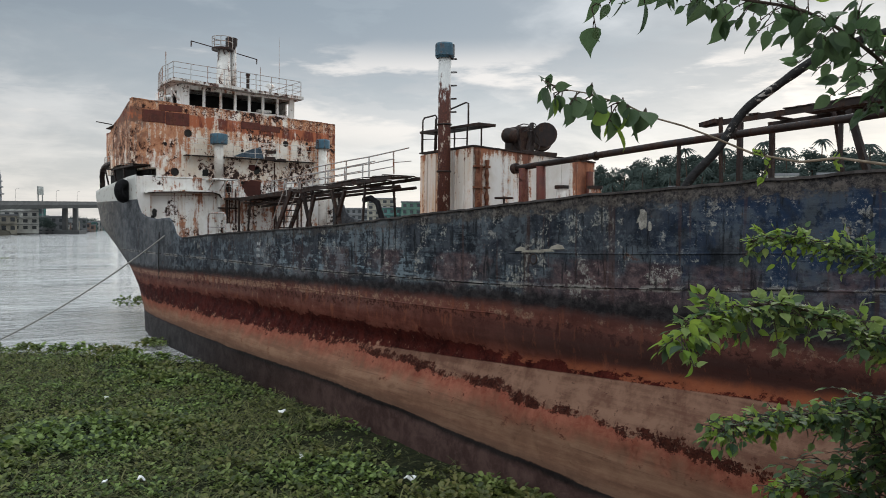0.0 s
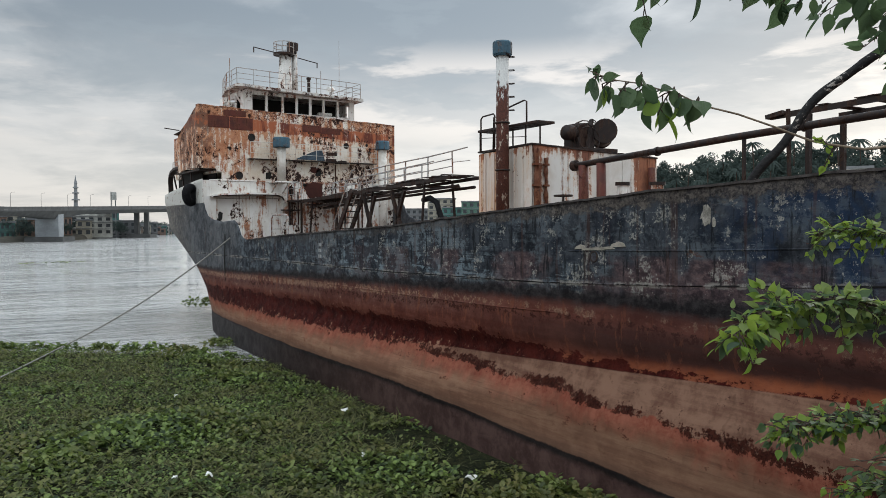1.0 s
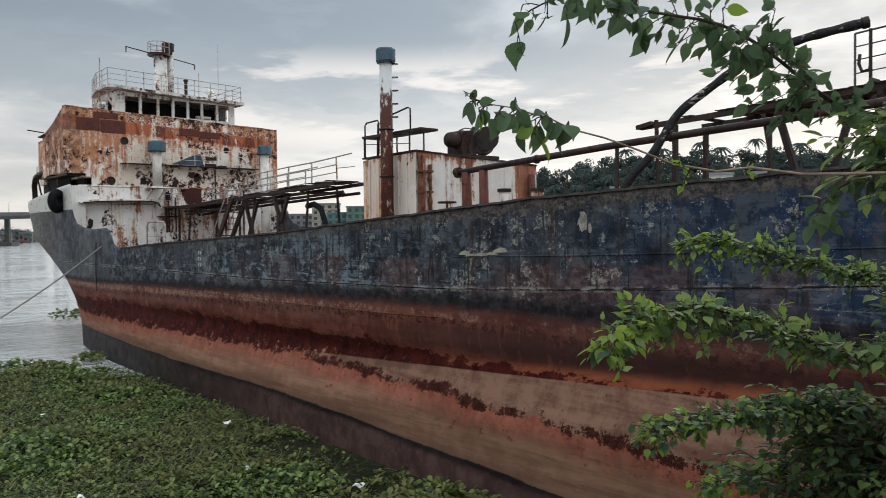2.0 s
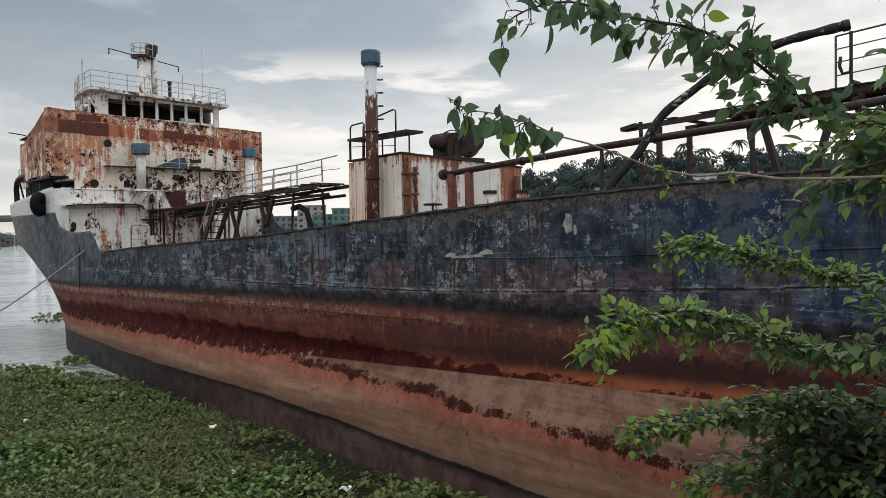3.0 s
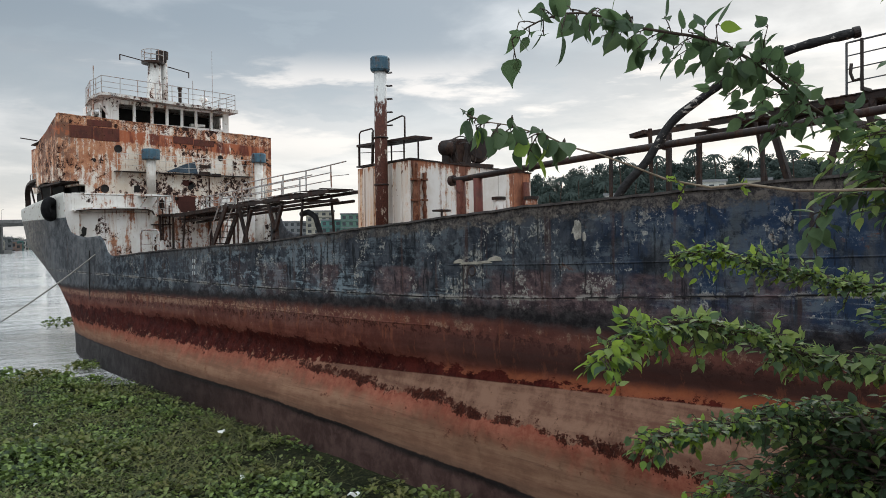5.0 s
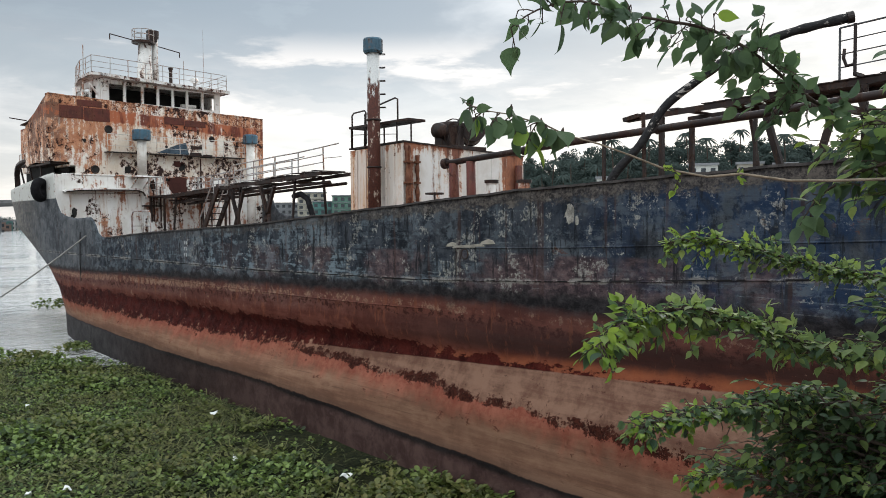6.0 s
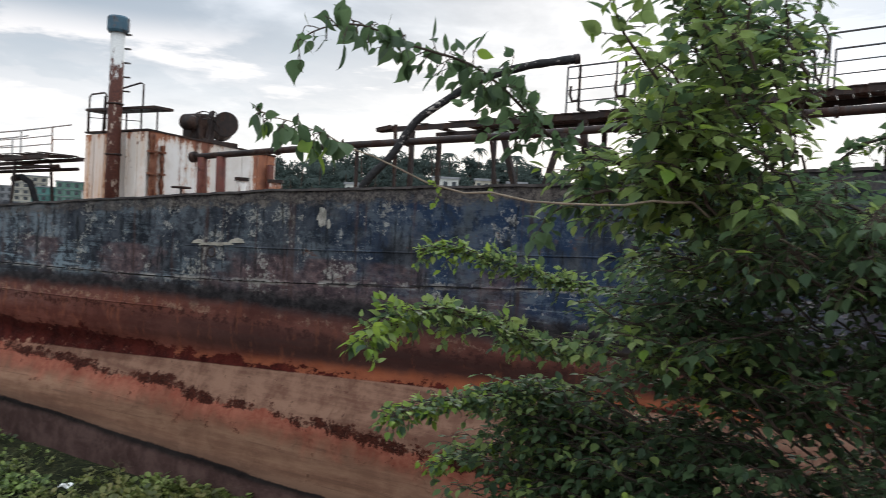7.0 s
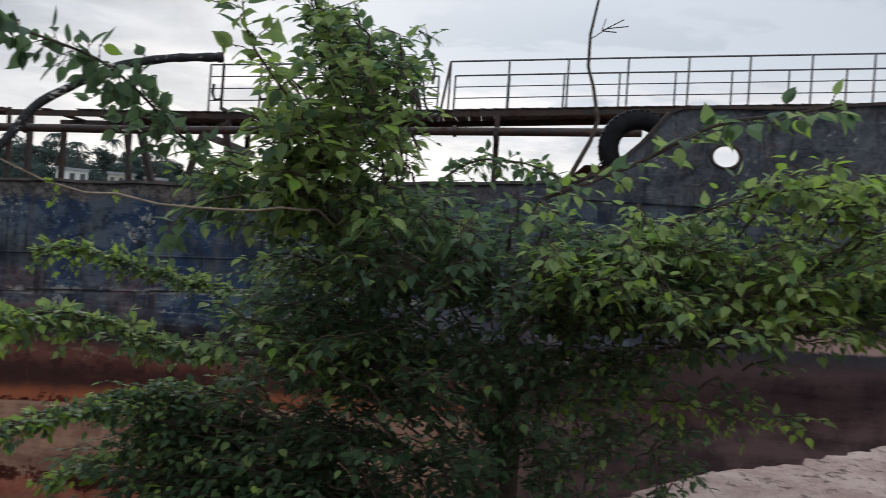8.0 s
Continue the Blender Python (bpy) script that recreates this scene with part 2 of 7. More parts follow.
    # scoured rim under the cap rail
    rim = add(sub(z, along(nt, y, [(-1, 7.12), (5, 6.72), (11, 6.50), (17, 6.14), (26, 5.66), (36, 5.24)])), mul(sub(bit, 0.5), 0.8))
    scour = mul(step(nt, rim, -0.34, -0.18), along(nt, y, [(-1, 0.3), (3, 0.9), (13, 0.85), (18, 0.6), (30, 0.3), (37, 0.0)]))
    side = blend(nt, scour, side, blend(nt, step(nt, add(mul(crumb, 0.5), mul(bit, 0.5)), 0.43, 0.57), (0.020, 0.017, 0.016), (0.112, 0.096, 0.084)))

    # ---- smoky band under the seam, fading into brown red ----
    low_z = along(nt, y, [(6, 3.96), (10, 4.00), (14.5, 4.02), (20, 3.91), (27.5, 3.75), (40, 3.47)])
    soot = blend(nt, step(nt, bit, 0.38, 0.66), (0.011, 0.010, 0.011), (0.040, 0.036, 0.037))
    red = blend(nt, step(nt, add(mul(mid, 0.5), mul(graze, 0.5)), 0.40, 0.60), (0.080, 0.0242, 0.0175), (0.155, 0.0560, 0.040))
    h = sub(z, low_z)
    # faint dark belt forward, a row of pits, and orange over the knuckle
    rose = mul(mul(step(nt, y, 13.0, 22.0, 0.0, 0.75), step(nt, h, -0.75, -0.30)), step(nt, add(mul(graze, 0.5), mul(mid, 0.5)), 0.42, 0.56, 0.35, 1.0))
    red = blend(nt, rose, red, blend(nt, step(nt, bit, 0.42, 0.58), (0.072, 0.037, 0.034), (0.150, 0.086, 0.073)))
    belt = mul(step(nt, calc(nt, "ABSOLUTE", add(h, 0.62)), 0.42, 0.16), step(nt, y, 20.0, 10.0, 0.0, 0.8))
    red = blend(nt, mul(belt, step(nt, graze, 0.36, 0.52, 0.5, 1.0)), red, (0.040, 0.021, 0.019))
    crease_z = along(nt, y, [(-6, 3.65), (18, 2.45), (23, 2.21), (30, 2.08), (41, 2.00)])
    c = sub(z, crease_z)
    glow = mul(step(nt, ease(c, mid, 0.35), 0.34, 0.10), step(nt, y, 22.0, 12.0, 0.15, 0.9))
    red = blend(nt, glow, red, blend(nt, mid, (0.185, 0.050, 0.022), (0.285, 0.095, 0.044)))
    pits = step(nt, calc(nt, "ABSOLUTE", add(ease(h, wide, 0.3), 0.30)), 0.30, 0.02, -0.04, 0.060)
    red = blend(nt, step(nt, add(add(mul(lace, 0.6), mul(bit, 0.4)), pits), 0.562, 0.580, 0.0, 0.9), red, (0.040, 0.013, 0.010))
    scab = step(nt, calc(nt, "ABSOLUTE", add(h, 0.10)), 0.22, 0.05, -0.06, 0.035)
    scab = add(scab, step(nt, y, 16.0, 24.0, -0.03, 0.02))
    red = blend(nt, step(nt, add(add(mul(lace, 0.6), mul(mid, 0.4)), scab), 0.530, 0.548, 0.0, 0.85), red, blend(nt, step(nt, crumb, 0.42, 0.58), (0.15, 0.075, 0.052), (0.30, 0.185, 0.13)))
    fresh = step(nt, grain(1, 0.3, 4.2, 8, 0.74), 0.56, 0.60, 0.0, 0.45)
    red = blend(nt, fresh, red, (0.20, 0.070, 0.036))
    red = blend(nt, mul(step(nt, y, 17.0, 9.0, 0.0, 0.42), step(nt, c, 0.22, 0.50)), red, (0.050, 0.029, 0.027))
    body = blend(nt, step(nt, ease(h, mid, 0.35), -0.10, 0.20), red, soot)
    top_z = along(nt, y, [(6, 4.40), (14, 4.34), (22, 4.12), (30, 3.98), (40, 3.62)])
    body = blend(nt, step(nt, ease(sub(z, top_z), fall, 0.7), -0.06, 0.22), body, side)
    seam = calc(nt, "ABSOLUTE", sub(z, along(nt, y, [(3, 5.10), (10.3, 4.66), (14.5, 4.49), (22, 4.38), (36, 4.38)])))
    body = blend(nt, mul(step(nt, ease(seam, bit, 0.14), 0.075, 0.03), step(nt, add(mul(worn, 0.5), mul(lace, 0.5)), 0.48, 0.54, 0.0, 0.75)), body, (0.25, 0.235, 0.215))
    body = blend(nt, mul(step(nt, seam, 0.020, 0.008), step(nt, mid, 0.42, 0.5)), body, (0.012, 0.011, 0.011))

    # ---- maroon stripe, hung with drips above and torn below ----
    fat = along(nt, y, [(4, 0.02), (9, 0.05), (12, 0.13), (14.7, 0.34), (18, 0.60), (23.4, 0.73), (30, 0.82), (40, 0.75)])
    over = sub(fat, c)
    over = add(over, add(mul(sub(tear, 0.5), 1.1), add(mul(sub(bit, 0.5), 0.4), mul(sub(mid, 0.5), 0.3))))
    stripe = step(nt, over, -0.02, 0.03)
    body = blend(nt, step(nt, over, -0.22, 0.0, 0.0, 0.30), body, (0.090, 0.026, 0.018))
    body = blend(nt, stripe, body, blend(nt, step(nt, add(mul(crumb, 0.4), mul(mid, 0.6)), 0.40, 0.62), (0.021, 0.0042, 0.0036), (0.066, 0.0125, 0.0090)))
    ragged = mul(step(nt, c, 0.42, 0.0, 0.0, 0.055), step(nt, y, 12.0, 20.0))
    body = blend(nt, mul(stripe, step(nt, sub(add(mul(bit, 0.55), mul(lace, 0.45)), ragged), 0.402, 0.382)), body, blend(nt, step(nt, crumb, 0.4, 0.6), (0.17, 0.066, 0.045), (0.29, 0.165, 0.11)))

    # ---- scraped plating below ----
    line_z = add(along(nt, y, [(-2, 1.66), (20.5, 2.27), (26, 2.12), (41, 1.98)]), mul(sub(grain(1, 0, 0.9, 4, 0.6), 0.5), 0.55))
    level = sub(z, line_z)
    forward = step(nt, y, 22.0, 18.0)
    pale = blend(nt, step(nt, add(mul(graze, 0.7), mul(mid, 0.3)), 0.40, 0.60), (0.158, 0.081, 0.053), (0.245, 0.139, 0.090))
    pale = blend(nt, step(nt, scratch, 0.56, 0.64, 0.0, 0.55), pale, (0.125, 0.066, 0.045))
    rusty = blend(nt, step(nt, add(mul(mid, 0.5), mul(lace, 0.5)), 0.42, 0.60), (0.174, 0.044, 0.027), (0.262, 0.092, 0.060))
    tan = blend(nt, step(nt, add(level, add(mul(sub(mid, 0.5), 0.9), mul(sub(fall, 0.5), 0.6))), -0.62, -0.05, 0.0, 0.9), pale, rusty)
    tan = blend(nt, mul(step(nt, add(mul(bit, 0.6), mul(mid, 0.4)), 0.582, 0.604), step(nt, level, -0.9, -0.3, 0.2, 0.9)), tan, (0.070, 0.022, 0.014))
    ashy = blend(nt, step(nt, add(mul(mid, 0.5), mul(graze, 0.5)), 0.42, 0.58), (0.115, 0.057, 0.039), (0.205, 0.116, 0.079))
    ashy = blend(nt, step(nt, add(mul(bit, 0.6), mul(lace, 0.4)), 0.575, 0.595, 0.0, 0.85), ashy, (0.066, 0.030, 0.022))
    tan = blend(nt, mul(forward, step(nt, ease(level, lace, 0.35), -0.02, 0.03)), tan, ashy)
    # dark scabs strung along the torn paint line
    string = step(nt, calc(nt, "ABSOLUTE", sub(level, 0.05)), 0.26, 0.03, -0.13, 0.075)
    thick = step(nt, worn, 0.36, 0.60, -0.07, 0.03)
    scabs = add(add(mul(bit, 0.5), mul(crumb, 0.5)), add(string, thick))
    tan = blend(nt, step(nt, scabs, 0.535, 0.550), tan, blend(nt, step(nt, crumb, 0.4, 0.6), (0.018, 0.006, 0.005), (0.055, 0.016, 0.010)))
    # wet foot: slate above, red mud below
    wet_z = along(nt, y, [(-8, 0.30), (10.8, 0.75), (17, 0.99), (21.5, 1.12), (32, 1.09), (41, 1.17)])
    w = sub(ease(ease(z, graze, 0.22), drip, 0.10), wet_z)
    foot = blend(nt, step(nt, add(mul(graze, 0.5), mul(fall, 0.5)), 0.40, 0.60), (0.009, 0.0074, 0.0074), (0.026, 0.021, 0.020))
    foot = blend(nt, step(nt, y, 24.0, 38.0, 0.0, 0.9), foot, blend(nt, step(nt, add(mul(fall, 0.5), mul(mid, 0.5)), 0.40, 0.60), (0.020, 0.0185, 0.0195), (0.056, 0.051, 0.051)))
    mud = blend(nt, step(nt, mid, 0.4, 0.6), (0.062, 0.034, 0.030), (0.110, 0.066, 0.057))
    foot = blend(nt, mul(step(nt, ease(w, wide, 0.3), -0.06, -0.24), along(nt, y, [(12, 0.9), (20, 0.7), (27, 0.25), (36, 0.0)])), foot, mud)
    foot = blend(nt, step(nt, calc(nt, "ABSOLUTE", add(w, 0.03)), 0.05, 0.01, 0.0, 0.7), foot, (0.020, 0.016, 0.016))
    tan = blend(nt, step(nt, w, 0.03, -0.03), tan, foot)
    tan = blend(nt, mul(step(nt, w, 0.30, 0.02, 0.0, 0.5), step(nt, w, -0.01, 0.03)), tan, (0.110, 0.064, 0.047))
    torn = mul(add(mul(sub(crumb, 0.5), 0.6), mul(sub(tear, 0.5), 1.0)), step(nt, y, 17.0, 22.0, 0.05, 0.75))
    body = blend(nt, step(nt, add(c, torn), 0.015, -0.015), body, tan)

    # pale pink primer bared in a long strip near the bow
    bow_z = calc(nt, "ABSOLUTE", sub(ease(z, bit, 0.25), 4.92))
    bow = mul(step(nt, bow_z, 0.15, 0.11), step(nt, ease(y, mid, 1.5), -4.5, -4.9))
    body = blend(nt, mul(step(nt, bow_z, 1.3, 0.9, 0.0, 0.9), step(nt, y, -2.5, -4.0)), body, blend(nt, mid, (0.014, 0.013, 0.015), (0.040, 0.037, 0.040)))
    body = blend(nt, mul(bow, step(nt, add(mul(mid, 0.5), mul(bit, 0.5)), 0.43, 0.46)), body, blend(nt, bit, (0.19, 0.105, 0.088), (0.34, 0.235, 0.205)))

    # forward of the break the lower side is a dark purple brown
    plum = blend(nt, step(nt, add(mul(mid, 0.5), mul(graze, 0.5)), 0.40, 0.60), (0.020, 0.0125, 0.0135), (0.062, 0.036, 0.036))
    body = blend(nt, mul(step(nt, ease(y, wide, 2.0), 0.6, -1.2, 0.0, 0.94), step(nt, ease(z, mid, 0.4), 4.75, 4.45)), body, plum)

    # ---- white poop bulwark above the grey side ----
    white = blend(nt, step(nt, add(mul(bit, 0.5), mul(fall, 0.5)), 0.53, 0.60), (0.44, 0.43, 0.40), (0.15, 0.10, 0.075))
    poop = mul(step(nt, z, 7.10, 7.16), step(nt, y, 41.0, 41.3))
    body = blend(nt, poop, body, white)
    relief = add(mul(crumb, 0.4), add(mul(fleck, 0.15), mul(bit, 0.5)))
    finish(nt, b, body, step(nt, w, 0.02, -0.06, step(nt, bit, 0.3, 0.7, 0.55, 0.85), 0.58), relief, 0.028)
    b.inputs["Specular IOR Level"].default_value = 0.04
    return m


def bridge_paint():
    """Cream front: maroon and orange belts under the parapet, wash and runs below, black holes in clusters."""
    m, nt, b, co = material("bridge_front_paint")
    x, y, z = put(nt, "ShaderNodeSeparateXYZ", Vector=co).outputs
    grain = lambda sz, scale, detail=7, rough=0.68, warp=0.0: speck(nt, stretch(nt, co, (1, 1, sz)), scale, detail, rough, warp)
    mul = lambda a, c: calc(nt, "MULTIPLY", a, c)
    add = lambda a, c: calc(nt, "ADD", a, c)
    ease = lambda v, n, k: add(v, mul(calc(nt, "SUBTRACT", n, 0.5), k))
    broad, worn = grain(0.7, 0.55, 5, 0.6, 0.3), grain(0.8, 1.3, 7, 0.68, 0.3)
    run, line = grain(0.10, 3.0, 8, 0.70), grain(0.05, 7.0, 6, 0.7)
    spot, bit, crumb = grain(0.9, 3.0, 9, 0.74, 0.4), grain(0.8, 6.5, 8, 0.75, 0.3), grain(1, 15, 7, 0.75)
    cream = blend(nt, step(nt, add(mul(broad, 0.5), mul(worn, 0.5)), 0.40, 0.60), (0.74, 0.70, 0.64), (0.64, 0.54, 0.43))
    cream = blend(nt, step(nt, run, 0.52, 0.64, 0.0, 0.55), cream, (0.58, 0.40, 0.26))
    # orange wash: heavy to port, and again at the far corner
    heavy = along(nt, x, [(12.1, 0.10), (14.4, 0.07), (15.6, -0.01), (17.0, -0.04), (21.8, -0.04), (23.2, 0.05), (24.6, 0.10)])
    heavy = add(heavy, along(nt, z, [(8.5, -0.15), (9.6, -0.06), (10.4, -0.01), (11.3, 0.06), (12.3, 0.05)]))
    v = add(add(mul(run, 0.6), mul(worn, 0.4)), heavy)
    wash = blend(nt, step(nt, spot, 0.40, 0.60), (0.47, 0.205, 0.100), (0.33, 0.110, 0.050))
    col = blend(nt, step(nt, ease(v, bit, 0.25), 0.47, 0.53, 0.0, 0.92), cream, wash)
    col = blend(nt, step(nt, add(mul(line, 0.55), mul(bit, 0.45)), 0.515, 0.56, 0.0, 0.8), col, (0.74, 0.66, 0.55))
    deep = blend(nt, step(nt, crumb, 0.4, 0.6), (0.160, 0.050, 0.028), (0.070, 0.024, 0.016))
    col = blend(nt, mul(step(nt, add(mul(line, 0.5), mul(bit, 0.5)), 0.56, 0.60, 0.0, 0.9), step(nt, v, 0.42, 0.54, 0.2, 1.0)), col, deep)
    # belts
    zb = ease(ease(add(z, mul(calc(nt, "SUBTRACT", x, 18.0), 0.045)), spot, 0.45), run, 0.35)
    belt = mul(step(nt, zb, 11.22, 11.30), step(nt, zb, 11.95, 11.88))
    belt_tone = blend(nt, step(nt, grain(0.25, 0.9, 5, 0.6), 0.46, 0.54), (0.36, 0.110, 0.052), (0.120, 0.030, 0.022))
    col = blend(nt, mul(belt, step(nt, ease(run, bit, 0.5), 0.36, 0.46, 0.15, 0.95)), col, belt_tone)
    # broken white lip over the belt
    lip = mul(step(nt, zb, 11.92, 11.98), step(nt, add(mul(spot, 0.5), mul(crumb, 0.5)), 0.50, 0.53))
    col = blend(nt, lip, col, deep)
    # grey-brown scale on the port corner
    scale_ = mul(step(nt, ease(x, worn, 1.2), 13.3, 12.3, 0.0, 0.9), step(nt, ease(spot, run, 0.6), 0.44, 0.54))
    col = blend(nt, scale_, col, (0.150, 0.085, 0.062))
    # holes gather in clusters and trail rust
    gather = step(nt, grain(0.8, 0.8, 4, 0.6), 0.40, 0.62, -0.055, 0.060)
    gather = add(gather, along(nt, z, [(8.5, 0.03), (9.4, 0.0), (12.0, -0.01), (12.3, 0.03)]))
    hole_v = add(add(mul(spot, 0.55), mul(bit, 0.45)), gather)
    col = blend(nt, step(nt, hole_v, 0.535, 0.570, 0.0, 0.7), col, (0.30, 0.115, 0.055))
    hole = step(nt, hole_v, 0.572, 0.582)
    col = blend(nt, hole, col, (0.030, 0.014, 0.011))
    high = add(mul(hole, -0.6), mul(crumb, 0.5))
    finish(nt, b, col, step(nt, v, 0.40, 0.55, 0.5, 0.88), high, 0.015)
    return m


def house_paint():
    """White lower bulkheads: clusters of black holes, brown bleeding from edges, orange runs to starboard."""
    m, nt, b, co = material("white_painted_steel")
    x, y, z = put(nt, "ShaderNodeSeparateXYZ", Vector=co).outputs
    grain = lambda sz, scale, detail=7, rough=0.68, warp=0.0: speck(nt, stretch(nt, co, (1, 1, sz)), scale, detail, rough, warp)
    mul = lambda a, c: calc(nt, "MULTIPLY", a, c)
    add = lambda a, c: calc(nt, "ADD", a, c)
    worn, run, line = grain(0.8, 0.9, 6, 0.66, 0.3), grain(0.09, 2.6, 8, 0.70), grain(0.05, 7.0, 6, 0.7)
    spot, bit, crumb = grain(0.9, 3.2, 9, 0.74, 0.4), grain(0.85, 7.0, 8, 0.75, 0.3), grain(1, 16, 7, 0.75)
    white = blend(nt, step(nt, worn, 0.38, 0.62), (0.80, 0.79, 0.76), (0.70, 0.67, 0.62))
    white = blend(nt, step(nt, run, 0.54, 0.64, 0.0, 0.5), white, (0.56, 0.42, 0.30))
    low = add(mul(along(nt, x, [(12.5, 0.0), (16.8, 0.0), (17.6, 0.055), (20.5, 0.055), (22.0, 0.0)]), step(nt, z, 9.6, 9.0)), along(nt, z, [(4.6, 0.07), (5.5, 0.0), (8.2, 0.0), (8.5, 0.03), (9.0, 0.0), (13.7, 0.0), (13.95, 0.025)]))
    v = add(add(mul(run, 0.55), mul(worn, 0.45)), low)
    rust = blend(nt, step(nt, spot, 0.40, 0.60), (0.42, 0.175, 0.085), (0.23, 0.080, 0.042))
    col = blend(nt, step(nt, add(v, mul(calc(nt, "SUBTRACT", bit, 0.5), 0.25)), 0.545, 0.60, 0.0, 0.92), white, rust)
    col = blend(nt, mul(step(nt, line, 0.55, 0.60, 0.0, 0.8), step(nt, v, 0.46, 0.58, 0.1, 1.0)), col, (0.15, 0.055, 0.034))
    gather = add(step(nt, grain(0.8, 0.75, 4, 0.6), 0.42, 0.64, -0.085, 0.055), mul(low, 0.2))
    hole_v = add(add(mul(spot, 0.5), mul(bit, 0.5)), gather)
    col = blend(nt, step(nt, hole_v, 0.54, 0.568, 0.0, 0.6), col, (0.34, 0.17, 0.10))
    hole = step(nt, hole_v, 0.568, 0.578)
    col = blend(nt, hole, col, (0.028, 0.016, 0.013))
    finish(nt, b, col, step(nt, v, 0.45, 0.6, 0.5, 0.85), add(mul(hole, -0.6), mul(crumb, 0.4)), 0.015)
    return m


def pump_paint():
    """Grey-white panels, cream and orange on the port side, rust bleeding below the roof and at the pipes."""
    m, nt, b, co = material("cream_painted_steel")
    x, y, z = put(nt, "ShaderNodeSeparateXYZ", Vector=co).outputs
    grain = lambda sz, scale, detail=7, rough=0.68, warp=0.0: speck(nt, stretch(nt, co, (1, 1, sz)), scale, detail, rough, warp)
    mul = lambda a, c: calc(nt, "MULTIPLY", a, c)
    add = lambda a, c: calc(nt, "ADD", a, c)
    worn, run, line, bit = grain(0.7, 0.8, 6, 0.65, 0.2), grain(0.05, 3.2, 7, 0.68), grain(0.03, 9.0, 5, 0.65), grain(0.8, 6.0, 8, 0.76)
    base = blend(nt, step(nt, worn, 0.40, 0.60), (0.66, 0.64, 0.61), (0.56, 0.52, 0.47))
    port = calc(nt, "MULTIPLY", step(nt, x, 15.56, 15.52), step(nt, y, 20.1, 20.5, 0.25, 1.0))
    base = blend(nt, mul(port, step(nt, run, 0.40, 0.56, 0.35, 0.9)), base, (0.56, 0.34, 0.21))
    # rust gathers at the eaten pipes, at the after corner and under the roof edge
    near = lambda at, w: step(nt, calc(nt, "ABSOLUTE", calc(nt, "SUBTRACT", x, at)), w, 0.0)
    press = add(mul(near(15.75, 0.45), 0.13), add(mul(near(17.6, 0.8), 0.12), mul(near(20.5, 0.9), 0.24)))
    press = add(press, add(mul(port, 0.03), mul(step(nt, add(z, mul(run, 0.8)), 8.30, 8.80), 0.11)))
    v = add(add(mul(run, 0.6), mul(bit, 0.4)), press)
    rust = blend(nt, step(nt, worn, 0.42, 0.58), (0.32, 0.112, 0.050), (0.16, 0.050, 0.028))
    col = blend(nt, step(nt, v, 0.555, 0.60, 0.0, 0.45), base, (0.55, 0.36, 0.22))
    col = blend(nt, step(nt, v, 0.60, 0.635, 0.0, 0.92), col, rust)
    col = blend(nt, mul(step(nt, line, 0.57, 0.62, 0.0, 0.75), step(nt, v, 0.50, 0.62, 0.0, 1.0)), col, (0.09, 0.040, 0.028))
    chip = step(nt, add(mul(bit, 0.7), mul(worn, 0.3)), 0.625, 0.64)
    col = blend(nt, chip, col, (0.10, 0.045, 0.030))
    finish(nt, b, col, step(nt, v, 0.5, 0.62, 0.5, 0.88), add(mul(chip, -0.5), mul(bit, 0.4)), 0.012)
    return m


HULL = hull_paint()
BRIDGE = bridge_paint()
WHITE_STEEL = house_paint()
PUMP_STEEL = pump_paint()
RUST_RUN = rusted("flaking_orange_rust", (0.17, 0.065, 0.035), (0.11, 0.042, 0.025), rust=(0.13, 0.042, 0.022), deep=(0.07, 0.025, 0.016), amount=0.6, streak=0.3, scale=3)
RISER = rusted("red_riser_paint", (0.105, 0.028, 0.020), (0.070, 0.022, 0.017), rust=(0.10, 0.035, 0.024), deep=(0.04, 0.015, 0.012), amount=0.35, scale=2.5)
CAP_DARK = plain("dark_worn_cap", (0.055, 0.048, 0.046), 0.85, 0.5, 4, 0.01)
RAIL_STEEL = rusted("grey_rail_steel", (0.42, 0.42, 0.41), (0.26, 0.25, 0.24), amount=0.45, scale=4)
DARK_RUST = rusted("bare_rusted_steel", (0.030, 0.020, 0.018), (0.019, 0.014, 0.013), rust=(0.044, 0.020, 0.015), deep=(0.02, 0.013, 0.012), amount=0.4, scale=2)
RED_RUST = rusted("red_rusted_pipe", (0.055, 0.025, 0.020), (0.038, 0.019, 0.016), rust=(0.066, 0.028, 0.020), deep=(0.03, 0.014, 0.012), amount=0.4, scale=2)
MAST_PAINT = rusted("mast_paint", (0.64, 0.63, 0.60), (0.52, 0.50, 0.47), rust=(0.13, 0.05, 0.032), deep=(0.05, 0.02, 0.015), amount=0.46, scale=1.6, flake=2.0)
WALK_RAIL = rusted("dark_rail_steel", (0.085, 0.092, 0.098), (0.06, 0.06, 0.062), rust=(0.07, 0.035, 0.025), deep=(0.03, 0.02, 0.018), amount=0.3, scale=4)
VENT_WHITE = rusted("vent_white_paint", (0.62, 0.60, 0.56), (0.50, 0.46, 0.41), amount=0.22, scale=2, flake=0.9)
BLUE_CAP = rusted("blue_cap_paint", (0.060, 0.125, 0.170), (0.042, 0.085, 0.118), rust=(0.05, 0.03, 0.025), deep=(0.03, 0.02, 0.02), amount=0.32, scale=2)
MAROON = plain("maroon_primer", (0.052, 0.017, 0.013), 0.75, 0.3, 1.5)
RUBBER = plain("black_rubber", (0.011, 0.011, 0.012), 0.62, 0.35, 6, 0.008)
